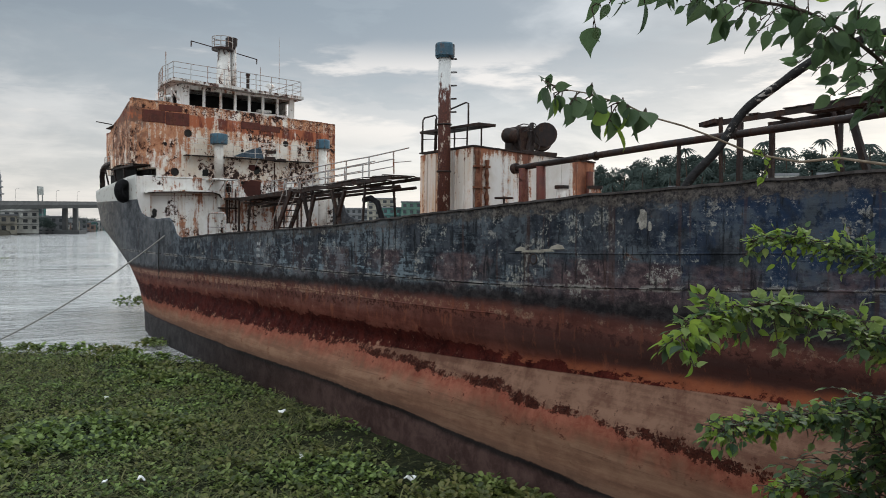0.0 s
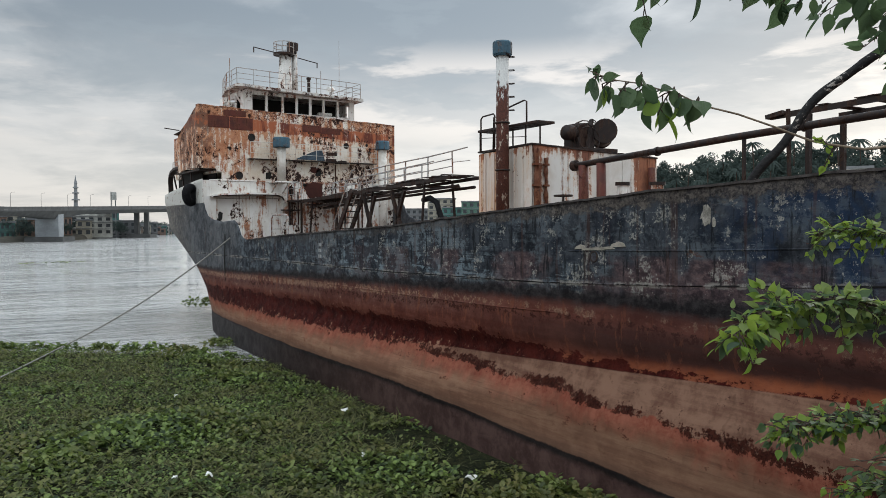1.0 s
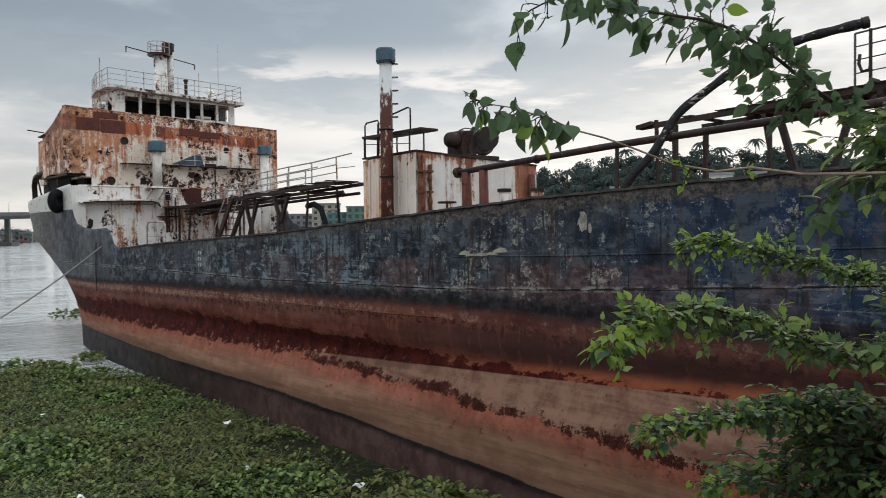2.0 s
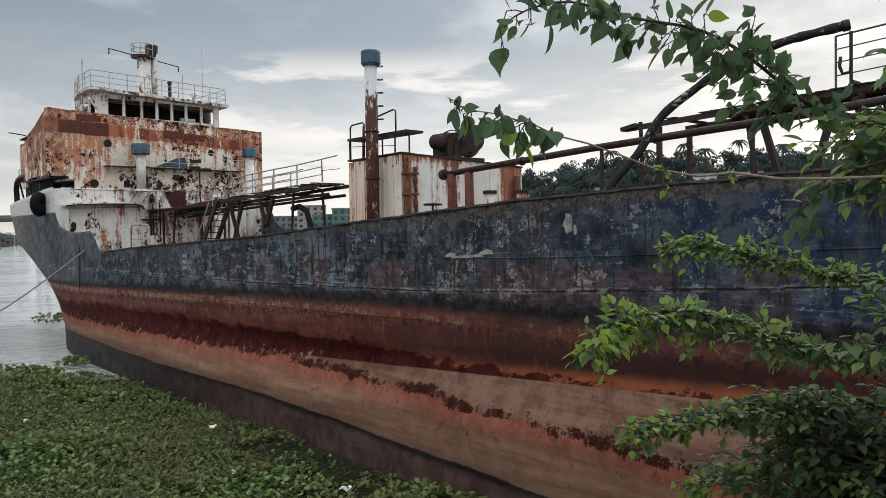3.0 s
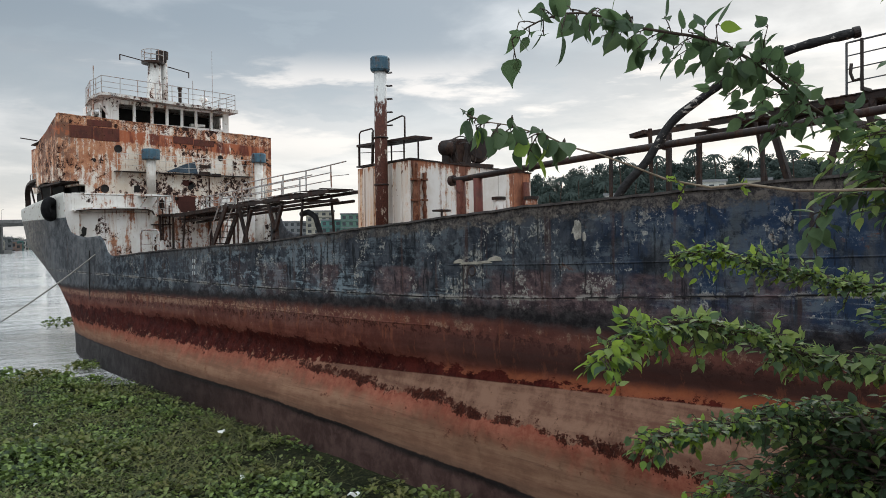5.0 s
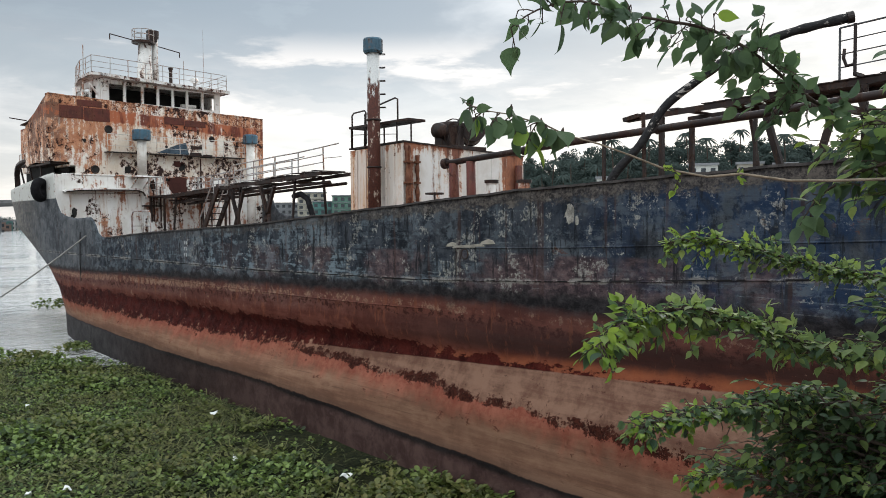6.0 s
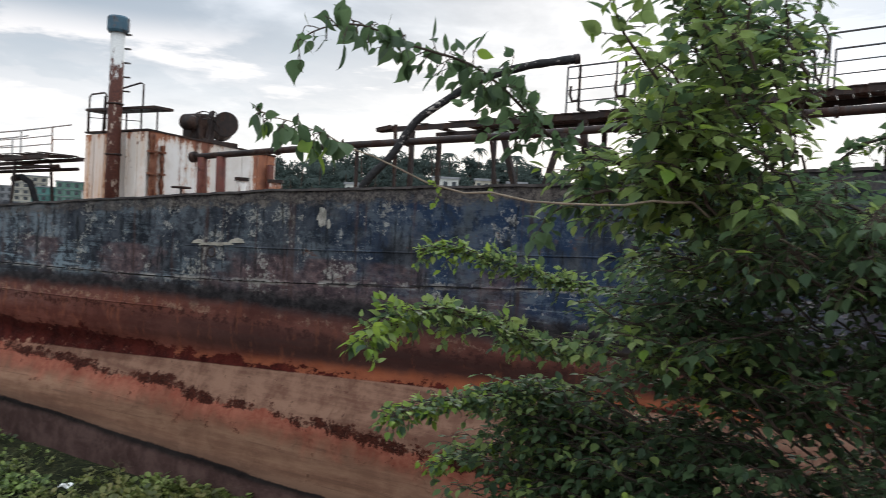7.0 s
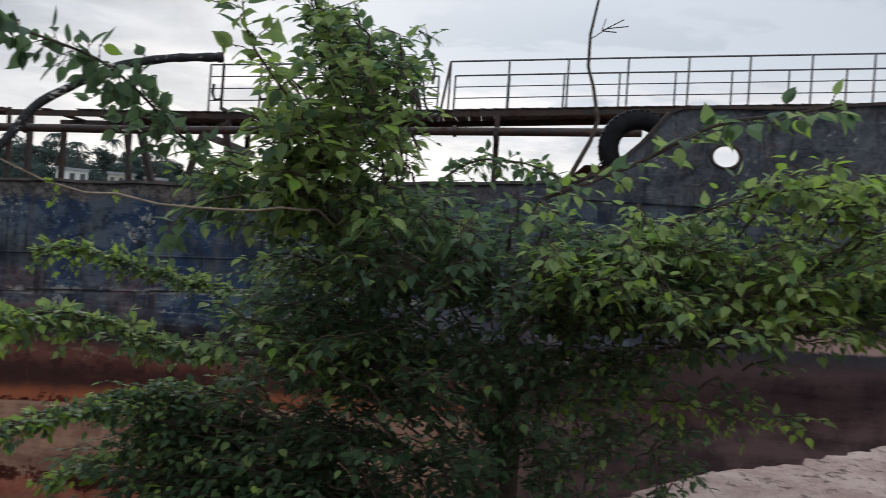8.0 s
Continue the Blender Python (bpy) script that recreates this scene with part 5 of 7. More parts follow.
vent_post(16.63, 43.5, 8.44, 10.97, 0.25, 0.485, 0.58, "white vent post with a faded blue cap before the deckhouse")
vent_post(23.25, 43.5, 4.2, 11.12, 0.27, 0.43, 0.55, "white vent post with a blue cap at the deckhouse corner")


# ---- things on the main deck ----
def deck_z(y):
    return min(top_of(y), 5.2 if y > 36 else 99) - 0.98


def aft_catwalk():
    cw = thing("aft_catwalk", "sagging rusty steel catwalk from the deckhouse, broken off short", "catwalk", (18, 34, 5))
    za = lambda y: 7.30 + (42.0 - y) * 0.040
    xs = (17.3, 18.7)
    for x in xs:
        part("stringer", a_beam((x, 42.2, za(42.2) - 0.07), (x, 26.6, za(26.6) - 0.12), 0.07, 0.14), DARK_RUST, cw)
    y = 42.0
    while y > 27.2:
        if random.random() > 0.12:
            d = random.uniform(-0.03, 0.03)
            part("tread_plank", a_box((xs[0] - 0.06, y - 0.22, za(y) + d), (xs[1] + 0.06, y, za(y) + d + 0.04), 0.008), DARK_RUST, cw)
        y -= 0.25
    for x, d in ((17.55, -0.42), (18.35, -0.46)):
        part("under_pipe", a_tube([(x, 41.5, za(41.5) + d), (x, 33, za(33) + d), (x, 26.4, za(26.4) + d - 0.06)], 0.065, 10), DARK_RUST, cw, smooth=True)
    for y in (40.6, 33.4, 28.6):
        for x in xs:
            part("leg", a_beam((x + (x - 18) * 0.35, y, deck_z(y)), (x, y, za(y) - 0.1), 0.08, 0.08), DARK_RUST, cw)
        part("cross_beam", a_beam((16.9, y, za(y) - 0.34), (19.1, y, za(y) - 0.34), 0.08, 0.10), DARK_RUST, cw)
    for y in (34.6, 31.8):
        part("brace", a_beam((17.28, y, deck_z(y) + 0.1), (17.28, y - 1.5, za(y) - 0.3), 0.13, 0.15), DARK_RUST, cw)
        part("brace", a_beam((17.28, y - 0.3, za(y) - 0.3), (17.28, y - 1.7, deck_z(y) + 0.1), 0.13, 0.15), DARK_RUST, cw)
    rail(cw, [(17.28, 34.0, za(34.0)), (17.28, 30.2, za(30.2)), (17.28, 26.4, za(26.4))], 0.90, 3, 1.9, RAIL_STEEL, 0.028)
    rail(cw, [(18.72, 41.0, za(41)), (18.72, 31.2, za(31.2))], 0.95, 3, 1.7, RAIL_STEEL, 0.028)
    for x, y0, h in ((17.28, 26.4, 0.90), (18.72, 31.2, 0.95)):
        part("rail_bar", a_tube([(x, y0, za(y0) + h), (x, y0 - 1.05, za(y0) + h + 0.06)], 0.026, 6), RAIL_STEEL, cw)
    part("rail_bar", a_tube([(17.28, 26.4, za(26.4) + 0.45), (17.3, 25.2, za(26.4) + 0.44)], 0.016, 6), RAIL_STEEL, cw)
    part("torn_plate", a_beam((17.6, 27.2, za(27) + 0.02), (17.9, 25.9, za(26) - 0.14), 0.9, 0.03), DARK_RUST, cw)
    # landing on the deckhouse front, and the ladder stair down to the deck
    part("landing", a_box((17.2, 42.0, 7.26), (21.0, 44.35, 7.36), 0.01), DARK_RUST, cw)
    rail(cw, [(19.0, 42.05, 7.36), (20.95, 42.05, 7.36), (20.95, 44.2, 7.36)], 1.0, 3, 0.95)
    rail(cw, [(17.25, 44.2, 7.36), (17.25, 42.1, 7.36)], 1.0, 3, 0.9)
    for y in (42.2, 44.0):
        part("leg", a_beam((20.9, y, 4.3), (20.9, y, 7.28), 0.1, 0.1), DARK_RUST, cw)
        part("leg", a_beam((17.3, y, 4.3), (17.3, y, 7.28), 0.1, 0.1), DARK_RUST, cw)
    a, b = Vector((16.95, 34.2, 7.55)), Vector((16.95, 36.8, 4.35))
    st = thing("ship_stair", "steep rusty steel stair with tubular handrails", "stair", (16.9, 36.8, 4.4))
    for dx in (-0.35, 0.35):
        part("stringer", a_beam(a + Vector((dx, 0, 0)), b + Vector((dx, 0, 0)), 0.09, 0.28), DARK_RUST, st)
        part("handrail", a_tube([a + Vector((dx, -0.3, 0.95)), a + Vector((dx, 0, 0.95)), b + Vector((dx, 0.1, 0.9)), b + Vector((dx, 0.1, 0.0))], 0.032, 6), RAIL_STEEL, st)
        for f in (0.2, 0.55, 0.85):
            p = a.lerp(b, f) + Vector((dx, 0, 0))
            part("baluster", a_tube([p, p + Vector((0, 0, 0.93))], 0.02, 6), RAIL_STEEL, st)
    for i in range(11):
        p = a.lerp(b, (i + 0.6) / 11.5)
        part("tread", a_box(p + Vector((-0.33, -0.12, -0.02)), p + Vector((0.33, 0.12, 0.02)), 0.005), DARK_RUST, st)
    # a torn hose hanging off the broken end, deck clutter under the walk
    hose = a_tube([(17.6, 29.2, 6.95), (17.5, 28.5, 7.02), (17.4, 27.8, 6.8), (17.35, 27.4, 6.2), (17.4, 27.2, 5.6), (17.5, 27.1, 4.75)], 0.12, 10)
    solid("slack_hose", hose, RUBBER, "black rubber hose hanging from the broken catwalk", "hose", smooth=True)
    gl = thing("gangway_gate", "small bent tubular steel gate by the rail", "gate", (14.2, 37.3, 4.3))
    part("frame", a_tube([(14.2, 36.3, 4.2), (14.2, 36.3, 6.25), (14.2, 36.5, 6.4), (14.2, 38.4, 6.4), (14.2, 38.6, 6.2), (14.2, 38.6, 4.2)], 0.035, 8), RAIL_STEEL, gl, smooth=True)
    for z in (5.0, 5.7):
        part("gate_bar", a_tube([(14.2, 36.3, z), (14.2, 38.6, z)], 0.02, 6), RAIL_STEEL, gl)


aft_catwalk()


def bollards():
    for x, y in ((13.1, 39.6), (13.1, 40.6), (13.5, 35.4)):
        b = thing("bollard", "stubby rusted mooring bollard on the after deck", "bollard", (x, y, deck_z(y)), "mooring bollards")
        z = deck_z(y)
        part("post", a_tube([(x, y, z - 0.05), (x, y, z + 0.7)], 0.19, 14), DARK_RUST, b, smooth=True)
        part("cap", a_tube([(x, y, z + 0.7), (x, y, z + 0.78)], [0.25, 0.22], 14), DARK_RUST, b)
    w = thing("capstan", "rust-brown mooring capstan with a waisted drum", "winch", (16.2, 42.0, 4.2))
    part("drum", a_tube([(16.2, 42, 4.15), (16.2, 42, 4.35), (16.2, 42, 4.7), (16.2, 42, 5.05), (16.2, 42, 5.2), (16.2, 42, 5.28)], [0.55, 0.5, 0.28, 0.3, 0.42, 0.36], 18), DARK_RUST, w, smooth=True)
    part("base", a_tube([(16.2, 42, 4.05), (16.2, 42, 4.18)], 0.65, 18), DARK_RUST, w)


bollards()


def pump_house():
    ph = thing("pump_house", "cream steel pump house with brown rust runs on deck", "pump house", (18.2, 20.6, 4.9))
    x0, x1, y0, y1, zt = 15.5, 21.0, 19.2, 22.0, 8.35
    part("front_wall", wall((x0 + 0.03, y0), (x1 - 0.03, y0), 4.6, zt, 0.03, lean=(0.0, -0.22)), PUMP_STEEL, ph)
    part("port_wall", wall((x0, y1), (x0, y0 - 0.03), 4.6, zt - 0.02, 0.03, lean=(-0.08, 0.0)), PUMP_STEEL, ph)
    part("starboard_wall", wall((x1, y0 - 0.03), (x1, y1), 4.6, zt - 0.22, 0.03), PUMP_STEEL, ph)
    part("back_wall", wall((x1 - 0.03, y1), (x0 + 0.03, y1), 4.6, zt - 0.2, 0.03), PUMP_STEEL, ph)
    rf = bmesh.new()
    n = 26
    for k in range(n):
        a, c = x0 - 0.05 + (x1 - x0 + 0.1) * k / n, x0 - 0.05 + (x1 - x0 + 0.1) * (k + 1) / n
        h = [zt - 0.22 * f + 0.025 * noise.noise(Vector((f * 31, 1, 5))) for f in (k / n, (k + 1) / n)]
        front = y0 - 0.07 + 0.03 * noise.noise(Vector((k * 0.9, 4, 2)))
        q = [rf.verts.new(v) for v in ((a, front, h[0]), (c, front, h[1]), (c, y1 + 0.05, h[1] - 0.05), (a, y1 + 0.05, h[0] - 0.05))]
        u = [rf.verts.new(v.co + Vector((0, 0, 0.05))) for v in q]
        rf.faces.new(q[::-1])
        rf.faces.new(u)
        for i in range(4):
            rf.faces.new((q[i], q[(i + 1) % 4], u[(i + 1) % 4], u[i]))
    part("roof", rf, DARK_RUST, ph, "buckled rusty roof edge")
    # angle bars on both sides, and the eaten pipes that run up the front
    for y in (19.6, 20.05, 20.6, 21.1, 21.6):
        part("stiffener", a_box((x0 - 0.075, y - 0.03, 4.7), (x0 - 0.02, y + 0.03, zt - 0.12), 0.008), PUMP_STEEL, ph)
    for x in (17.0, 18.3, 19.4, 20.6):
        part("stiffener", a_box((x - 0.025, y0 - 0.065, 4.7), (x + 0.025, y0 - 0.02, zt - 0.22), 0.008), PUMP_STEEL, ph)
    for x, top, r in ((15.60, 8.25, 0.085), (15.97, 7.95, 0.06)):
        eaten = bmesh.new()
        zs = [4.7 + (top - 4.7) * k / 34 for k in range(35)]
        tube(eaten, [(x + 0.02 * noise.noise(Vector((z * 3, x, 0))), y0 - 0.13, z) for z in zs], [r * (1.0 + 0.75 * noise.noise(Vector((z * 4.2, x * 3, 1)))) for z in zs], 9)
        pipe = part("eaten_pipe", eaten, RUST_RUN, ph, "rust-eaten pipe up the wall", True)
        for z in (5.6, 6.35, 7.05, 7.7):
            part("flange", a_tube([(x, y0 - 0.13, z), (x, y0 - 0.13, z + 0.06)], r * 1.9, 10), RUST_RUN, pipe)
    # rust-eaten riser pipes with flanges at the corner
    for x, y, z1, r in ((16.0, 17.40, 7.60, 0.15), (16.0, 16.66, 7.62, 0.14), (20.55, 18.95, 7.8, 0.13)):
        riser = part("riser_pipe", a_tube([(x, y, 4.7), (x + 0.01, y, 6.3), (x, y, z1)], r, 12), RISER, ph, "rust-red riser pipe", True)
        part("flange", a_tube([(x, y, 5.4), (x, y, 5.47)], r * 1.75, 12), DARK_RUST, riser)
    part("drain", a_tube([(19.3, 18.98, 5.0), (19.3, 18.98, 6.3), (19.42, 18.98, 6.5), (19.42, 18.98, 7.1)], 0.03, 8), DARK_RUST, ph)
    # upper walk plate with its own guard rails
    up = thing("roof_platform", "small rusty platform with tubular guard rails on the pump house", "platform", (15.8, 20.5, 8.4))
    part("plate", a_box((15.35, 18.75, 8.97), (16.05, 21.9, 9.05), 0.01), DARK_RUST, up)
    for y in (19.4, 20.8, 21.85):
        for x in (15.42, 16.0):
            part("support", a_tube([(x, y, 8.33), (x, y, 9.0)], 0.03, 6), DARK_RUST, up)
    part("guard_rail", a_tube([(15.5, 19.45, 9.0), (15.5, 19.45, 9.72), (15.52, 19.6, 9.77), (15.55, 20.4, 9.66), (15.6, 21.1, 9.50)], 0.028, 8), DARK_RUST, up, smooth=True)
    part("guard_rail", a_tube([(15.4, 21.0, 8.4), (15.4, 21.0, 9.45), (15.42, 21.1, 9.52), (15.45, 21.75, 9.5), (15.45, 21.85, 9.42), (15.45, 21.85, 8.35)], 0.028, 8), DARK_RUST, up, smooth=True)
    part("guard_rail", a_tube([(15.95, 21.2, 8.4), (15.95, 21.2, 9.50), (15.95, 21.8, 9.52), (15.95, 21.85, 8.35)], 0.025, 8), DARK_RUST, up, smooth=True)
    part("guard_wire", a_tube([(15.5, 19.45, 8.62), (15.6, 20.4, 8.70), (15.4, 21.85, 8.78)], 0.012, 5), DARK_RUST, up)


pump_house()


def mast_vent():
    mv = thing("vent_mast", "tall vent pipe, white above brown rust, with a blue cap", "vent pipe", (15.2, 20.25, 4.9))
    x, y = 15.12, 20.2
    m, nt, b, co = material("vent_mast_paint")
    z = put(nt, "ShaderNodeSeparateXYZ", Vector=co).outputs[2]
    n1, n2 = speck(nt, stretch(nt, co, (1, 1, 0.4)), 4, 7, 0.7), speck(nt, co, 26, 5)
    v = calc(nt, "ADD", calc(nt, "MULTIPLY", calc(nt, "SUBTRACT", z, 10.12), 0.30), calc(nt, "SUBTRACT", n1, 0.5))
    brown = blend(nt, step(nt, n2, 0.3, 0.7), (0.040, 0.015, 0.012), (0.095, 0.032, 0.020))
    brown = blend(nt, step(nt, n1, 0.57, 0.62), brown, (0.40, 0.33, 0.27))
    white = blend(nt, step(nt, n2, 0.3, 0.7), (0.44, 0.44, 0.43), (0.54, 0.54, 0.52))
    white = blend(nt, step(nt, n1, 0.66, 0.70), white, (0.16, 0.07, 0.045))
    finish(nt, b, blend(nt, step(nt, v, -0.05, 0.03), brown, white), 0.7, n2, 0.006)
    part("pipe", a_tube([(x, y, 4.7), (x, y, 8.0), (x, y, 11.3)], 0.205, 20), m, mv, smooth=True)
    bm = bmesh.new()
    tube(bm, [(x, y, 11.2), (x, y, 11.27), (x, y, 11.62), (x, y, 11.67)], [0.27, 0.315, 0.315, 0.28], 20)
    part("cap", bm, BLUE_CAP, mv, "faded blue drum cap", False)
    for i in range(5):
        zz = 9.5 + 0.42 * i
        rg = bmesh.new()
        tube(rg, [(x + 0.12, y - 0.16, zz), (x + 0.27, y - 0.26, zz + 0.01), (x + 0.33, y - 0.20, zz), (x + 0.29, y - 0.10, zz), (x + 0.16, y - 0.02, zz)], 0.014, 6)
        part("rung", rg, DARK_RUST, mv, smooth=True)
    for z0 in (6.0, 7.6, 9.1):
        b2 = bmesh.new()
        ring(b2, (x, y, z0), 2, 0.215, 0.03, 20, 6)
        part("collar", b2, DARK_RUST, mv, smooth=True)


mast_vent()


def winch():
    w = thing("deck_winch", "rusty winch drum tangled with wire on the pump house roof", "winch", (18.6, 19.8, 8.3))
    part("frame", a_box((17.6, 19.3, 8.28), (19.3, 20.9, 8.40), 0.02), DARK_RUST, w)
    part("drum", a_tube([(18.75, 19.35, 8.98), (19.55, 20.35, 8.92)], 0.36, 20), plain("pale_rusted_drum", (0.30, 0.235, 0.20), 0.85, 0.4, 5), w, "pale rusted drum", True)
    part("drum_end", a_tube([(18.70, 19.29, 8.98), (18.77, 19.38, 8.98)], 0.41, 20), DARK_RUST, w)
    part("drum_end", a_tube([(19.5, 20.3, 8.92), (19.56, 20.38, 8.92)], 0.40, 20), DARK_RUST, w)
    part("gear_case", a_box((17.75, 19.5, 8.35), (18.45, 20.3, 9.22), 0.09), DARK_RUST, w)
    part("motor", a_tube([(17.35, 19.7, 8.88), (17.85, 19.8, 8.90)], 0.25, 14), DARK_RUST, w, smooth=True)
    part("bracket", a_beam((18.0, 19.4, 8.35), (18.3, 19.5, 9.35), 0.10, 0.10), DARK_RUST, w)
    part("bracket", a_beam((19.2, 20.6, 8.35), (19.3, 20.6, 9.0), 0.12, 0.10), DARK_RUST, w)
    for i in range(12):
        c = Vector((18.1 + random.uniform(-0.3, 0.5), 19.5 + random.uniform(-0.25, 0.3), 8.8 + random.uniform(-0.2, 0.25)))
        r0 = random.uniform(0.18, 0.42)
        tilt = random.uniform(-0.8, 0.8)
        pts = [c + Vector((r0 * math.cos(t), 0.35 * math.sin(t * 0.7 + tilt) * r0, r0 * math.sin(t))) for t in [k * 0.45 + i for k in range(13)]]
        part("wire_loop", a_tube(pts, 0.018, 5), DARK_RUST, w)


winch()


def deck_vents():
    for x, y, z1, r in ((17.2, 17.0, 7.12, 0.19), (18.9, 17.2, 7.18, 0.22)):
        v = thing("tank_vent", "squat rust-stained tank vent beside the pump house", "ventilator", (x, y, 5.1), "tank vents")
        part("stem", a_tube([(x, y, 5.0), (x, y, z1 - 0.1)], r * 0.9, 12), WHITE_STEEL, v)
        part("lid", a_tube([(x, y, z1 - 0.1), (x, y, z1)], r * 1.15, 12), DARK_RUST, v)
    hw = thing("valve_handwheel", "rusty valve handwheel on a thin stem", "valve", (13.2, 15.1, 5.2))
    part("stem", a_tube([(13.2, 15.1, 5.15), (13.2, 15.1, 6.62)], 0.03, 8), DARK_RUST, hw)
    bm = bmesh.new()
    ring(bm, (13.2, 15.1, 6.58), 2, 0.22, 0.028, 22, 6)
    part("rim", bm, DARK_RUST, hw, smooth=True)
    for i in range(3):
        t = i * math.pi / 3
        d = Vector((math.cos(t), math.sin(t), 0)) * 0.22
        c = Vector((13.2, 15.1, 6.58))
        part("spoke", a_tube([c - d, c + d], 0.014, 6), DARK_RUST, hw)


deck_vents()


# ---- forward walkway, cargo lines and hose ----
def walk_z(y):
    pts = ((-10.0, 9.88), (-2.6, 9.36), (1.2, 9.08), (6.4, 8.73), (12.2, 8.50))
    for (y0, z0), (y1, z1) in zip(pts, pts[1:]):
        if y <= y1:
            return z0 + (z1 - z0) * (y - y0) / (y1 - y0)
    return pts[-1][1]


def fore_walkway():
    fw = thing("fore_walkway", "rusty raised steel walkway with thin tubular railings", "catwalk", (17.7, 2, 6))
    ys = [12.1 - 1.5 * i for i in range(15)]
    for x in (17.0, 18.4):
        for a, b in zip([11.9 if x < 18 else 11.0] + ys[1:], ys[1:]):
            part("stringer", a_beam((x, a, walk_z(a) - 0.08), (x, b, walk_z(b) - 0.08), 0.08, 0.13), DARK_RUST, fw)
    y = 10.7
    while y > -8.8:
        if not (8.6 < y and random.random() < 0.5):
            d = random.uniform(-0.004, 0.004)
            part("tread_plank", a_box((16.93, y - 0.296, walk_z(y) + d), (18.47, y, walk_z(y) + d + 0.02)), DARK_RUST, fw)
        y -= 0.30
    part("torn_stringer", a_beam((17.0, 11.95, walk_z(12.0) - 0.08), (17.0, 11.5, walk_z(11.5) - 0.03), 0.30, 0.10), DARK_RUST, fw)
    for y in (10.9, 6.2, 0.1):
        z0 = deck_z(y) - 0.1
        for x in (17.0, 18.4):
            part("leg", a_beam((x, y, z0), (x, y, walk_z(y) - 0.15), 0.11, 0.11), DARK_RUST, fw)
        if y < 10:
            part("cross_beam", a_beam((15.6, y, walk_z(y) - 0.72), (18.9, y, walk_z(y) - 0.72), 0.10, 0.14), DARK_RUST, fw)
    for y in (8.2, 6.2):
        part("raking_leg", a_beam((16.9, y - 0.75, deck_z(y)), (16.95, y + 0.1, walk_z(y) - 0.25), 0.13, 0.13), DARK_RUST, fw)
        part("raking_leg", a_beam((16.9, y - 0.70, deck_z(y)), (16.95, y - 1.5, walk_z(y) - 0.25), 0.13, 0.13), DARK_RUST, fw)
    part("loose_strut", a_beam((16.2, 10.9, 8.45), (16.3, 10.9, 6.0), 0.07, 0.07), DARK_RUST, fw)
    part("loose_strut", a_beam((16.3, 8.3, 8.3), (16.3, 7.9, 6.0), 0.06, 0.06), DARK_RUST, fw)
    for x in (17.0, 18.4):
        def line(a, b, n, bars, posts=True, h=1.09):
            pts = [a + (b - a) * i / n for i in range(n + 1)]
            if posts:
                for yy in pts:
                    part("rail_post", a_tube([(x, yy, walk_z(yy)), (x, yy, walk_z(yy) + h)], 0.024, 6), WALK_RAIL, fw)
            for k in range(bars):
                hh = h * (1 - k / bars) if k < bars else 0.1
                part("rail_bar", a_tube([(x, yy, walk_z(yy) + hh) for yy in pts], 0.020 if k == 0 else 0.013, 6), WALK_RAIL, fw)
        if x == 17.0:
            line(6.7, 2.0, 4, 4)
            line(1.22, -9.2, 8, 1)
            part("end_strut", a_tube([(x, 1.22, walk_z(1.2) + 1.09), (x, 1.42, walk_z(1.4) - 0.25)], 0.03, 6), WALK_RAIL, fw)
            part("end_strut", a_tube([(x, 2.0, walk_z(2) + 0.9), (x, 1.82, walk_z(1.9))], 0.024, 6), WALK_RAIL, fw)
        else:
            line(5.5, 1.6, 3, 4)
            line(1.2, -9.2, 8, 4)
    # hooks that held the hose
    for y in (6.25, 5.2):
        hk = part("hook_post", a_tube([(16.6, y, walk_z(y)), (16.6, y, walk_z(y) + 1.02)], 0.035, 8), DARK_RUST, fw)
        part("hook", a_tube([(16.6, y, walk_z(y) + 0.35), (16.6, y + 0.02, walk_z(y) + 0.22), (16.6, y + 0.16, walk_z(y) + 0.20), (16.6, y + 0.22, walk_z(y) + 0.36), (16.6, y + 0.20, walk_z(y) + 0.55)], 0.035, 8), DARK_RUST, hk, smooth=True)
        part("hook_arm", a_beam((16.6, y, walk_z(y) + 0.02), (17.0, y, walk_z(y) + 0.02), 0.07, 0.07), DARK_RUST, hk)


fore_walkway()


def cargo_lines():
    big = thing("cargo_pipe", "long brown rusted cargo pipe running forward along the deck", "pipe", (16, 8, 7.6))
    pts = [(16.0, 17.7, 7.62), (16.0, 12.2, 7.92), (16.0, 7.8, 8.09), (16.0, 4.0, 8.30), (16.0, 0.3, 8.50), (16.0, -2.9, 8.66)]
    part("pipe", a_tube(pts, 0.088, 14), DARK_RUST, big, smooth=True)
    part("end_flange", a_tube([(16.0, 17.85, 7.61), (16.0, 17.7, 7.62)], 0.16, 14), DARK_RUST, big)
    for y in (14.6, 10.4, 5.2, 1.0):
        z = 7.62 + (17.7 - y) * 0.0505
        part("flange", a_tube([(16, y, z), (16, y - 0.07, z + 0.005)], 0.122, 14), DARK_RUST, big)
    for y in (11.9, 8.0, 3.6):
        z = 7.62 + (17.7 - y) * 0.049
        part("support_leg", a_beam((16.0, y, deck_z(y) - 0.05), (16.0, y, z), 0.07, 0.07), DARK_RUST, big)


cargo_lines()


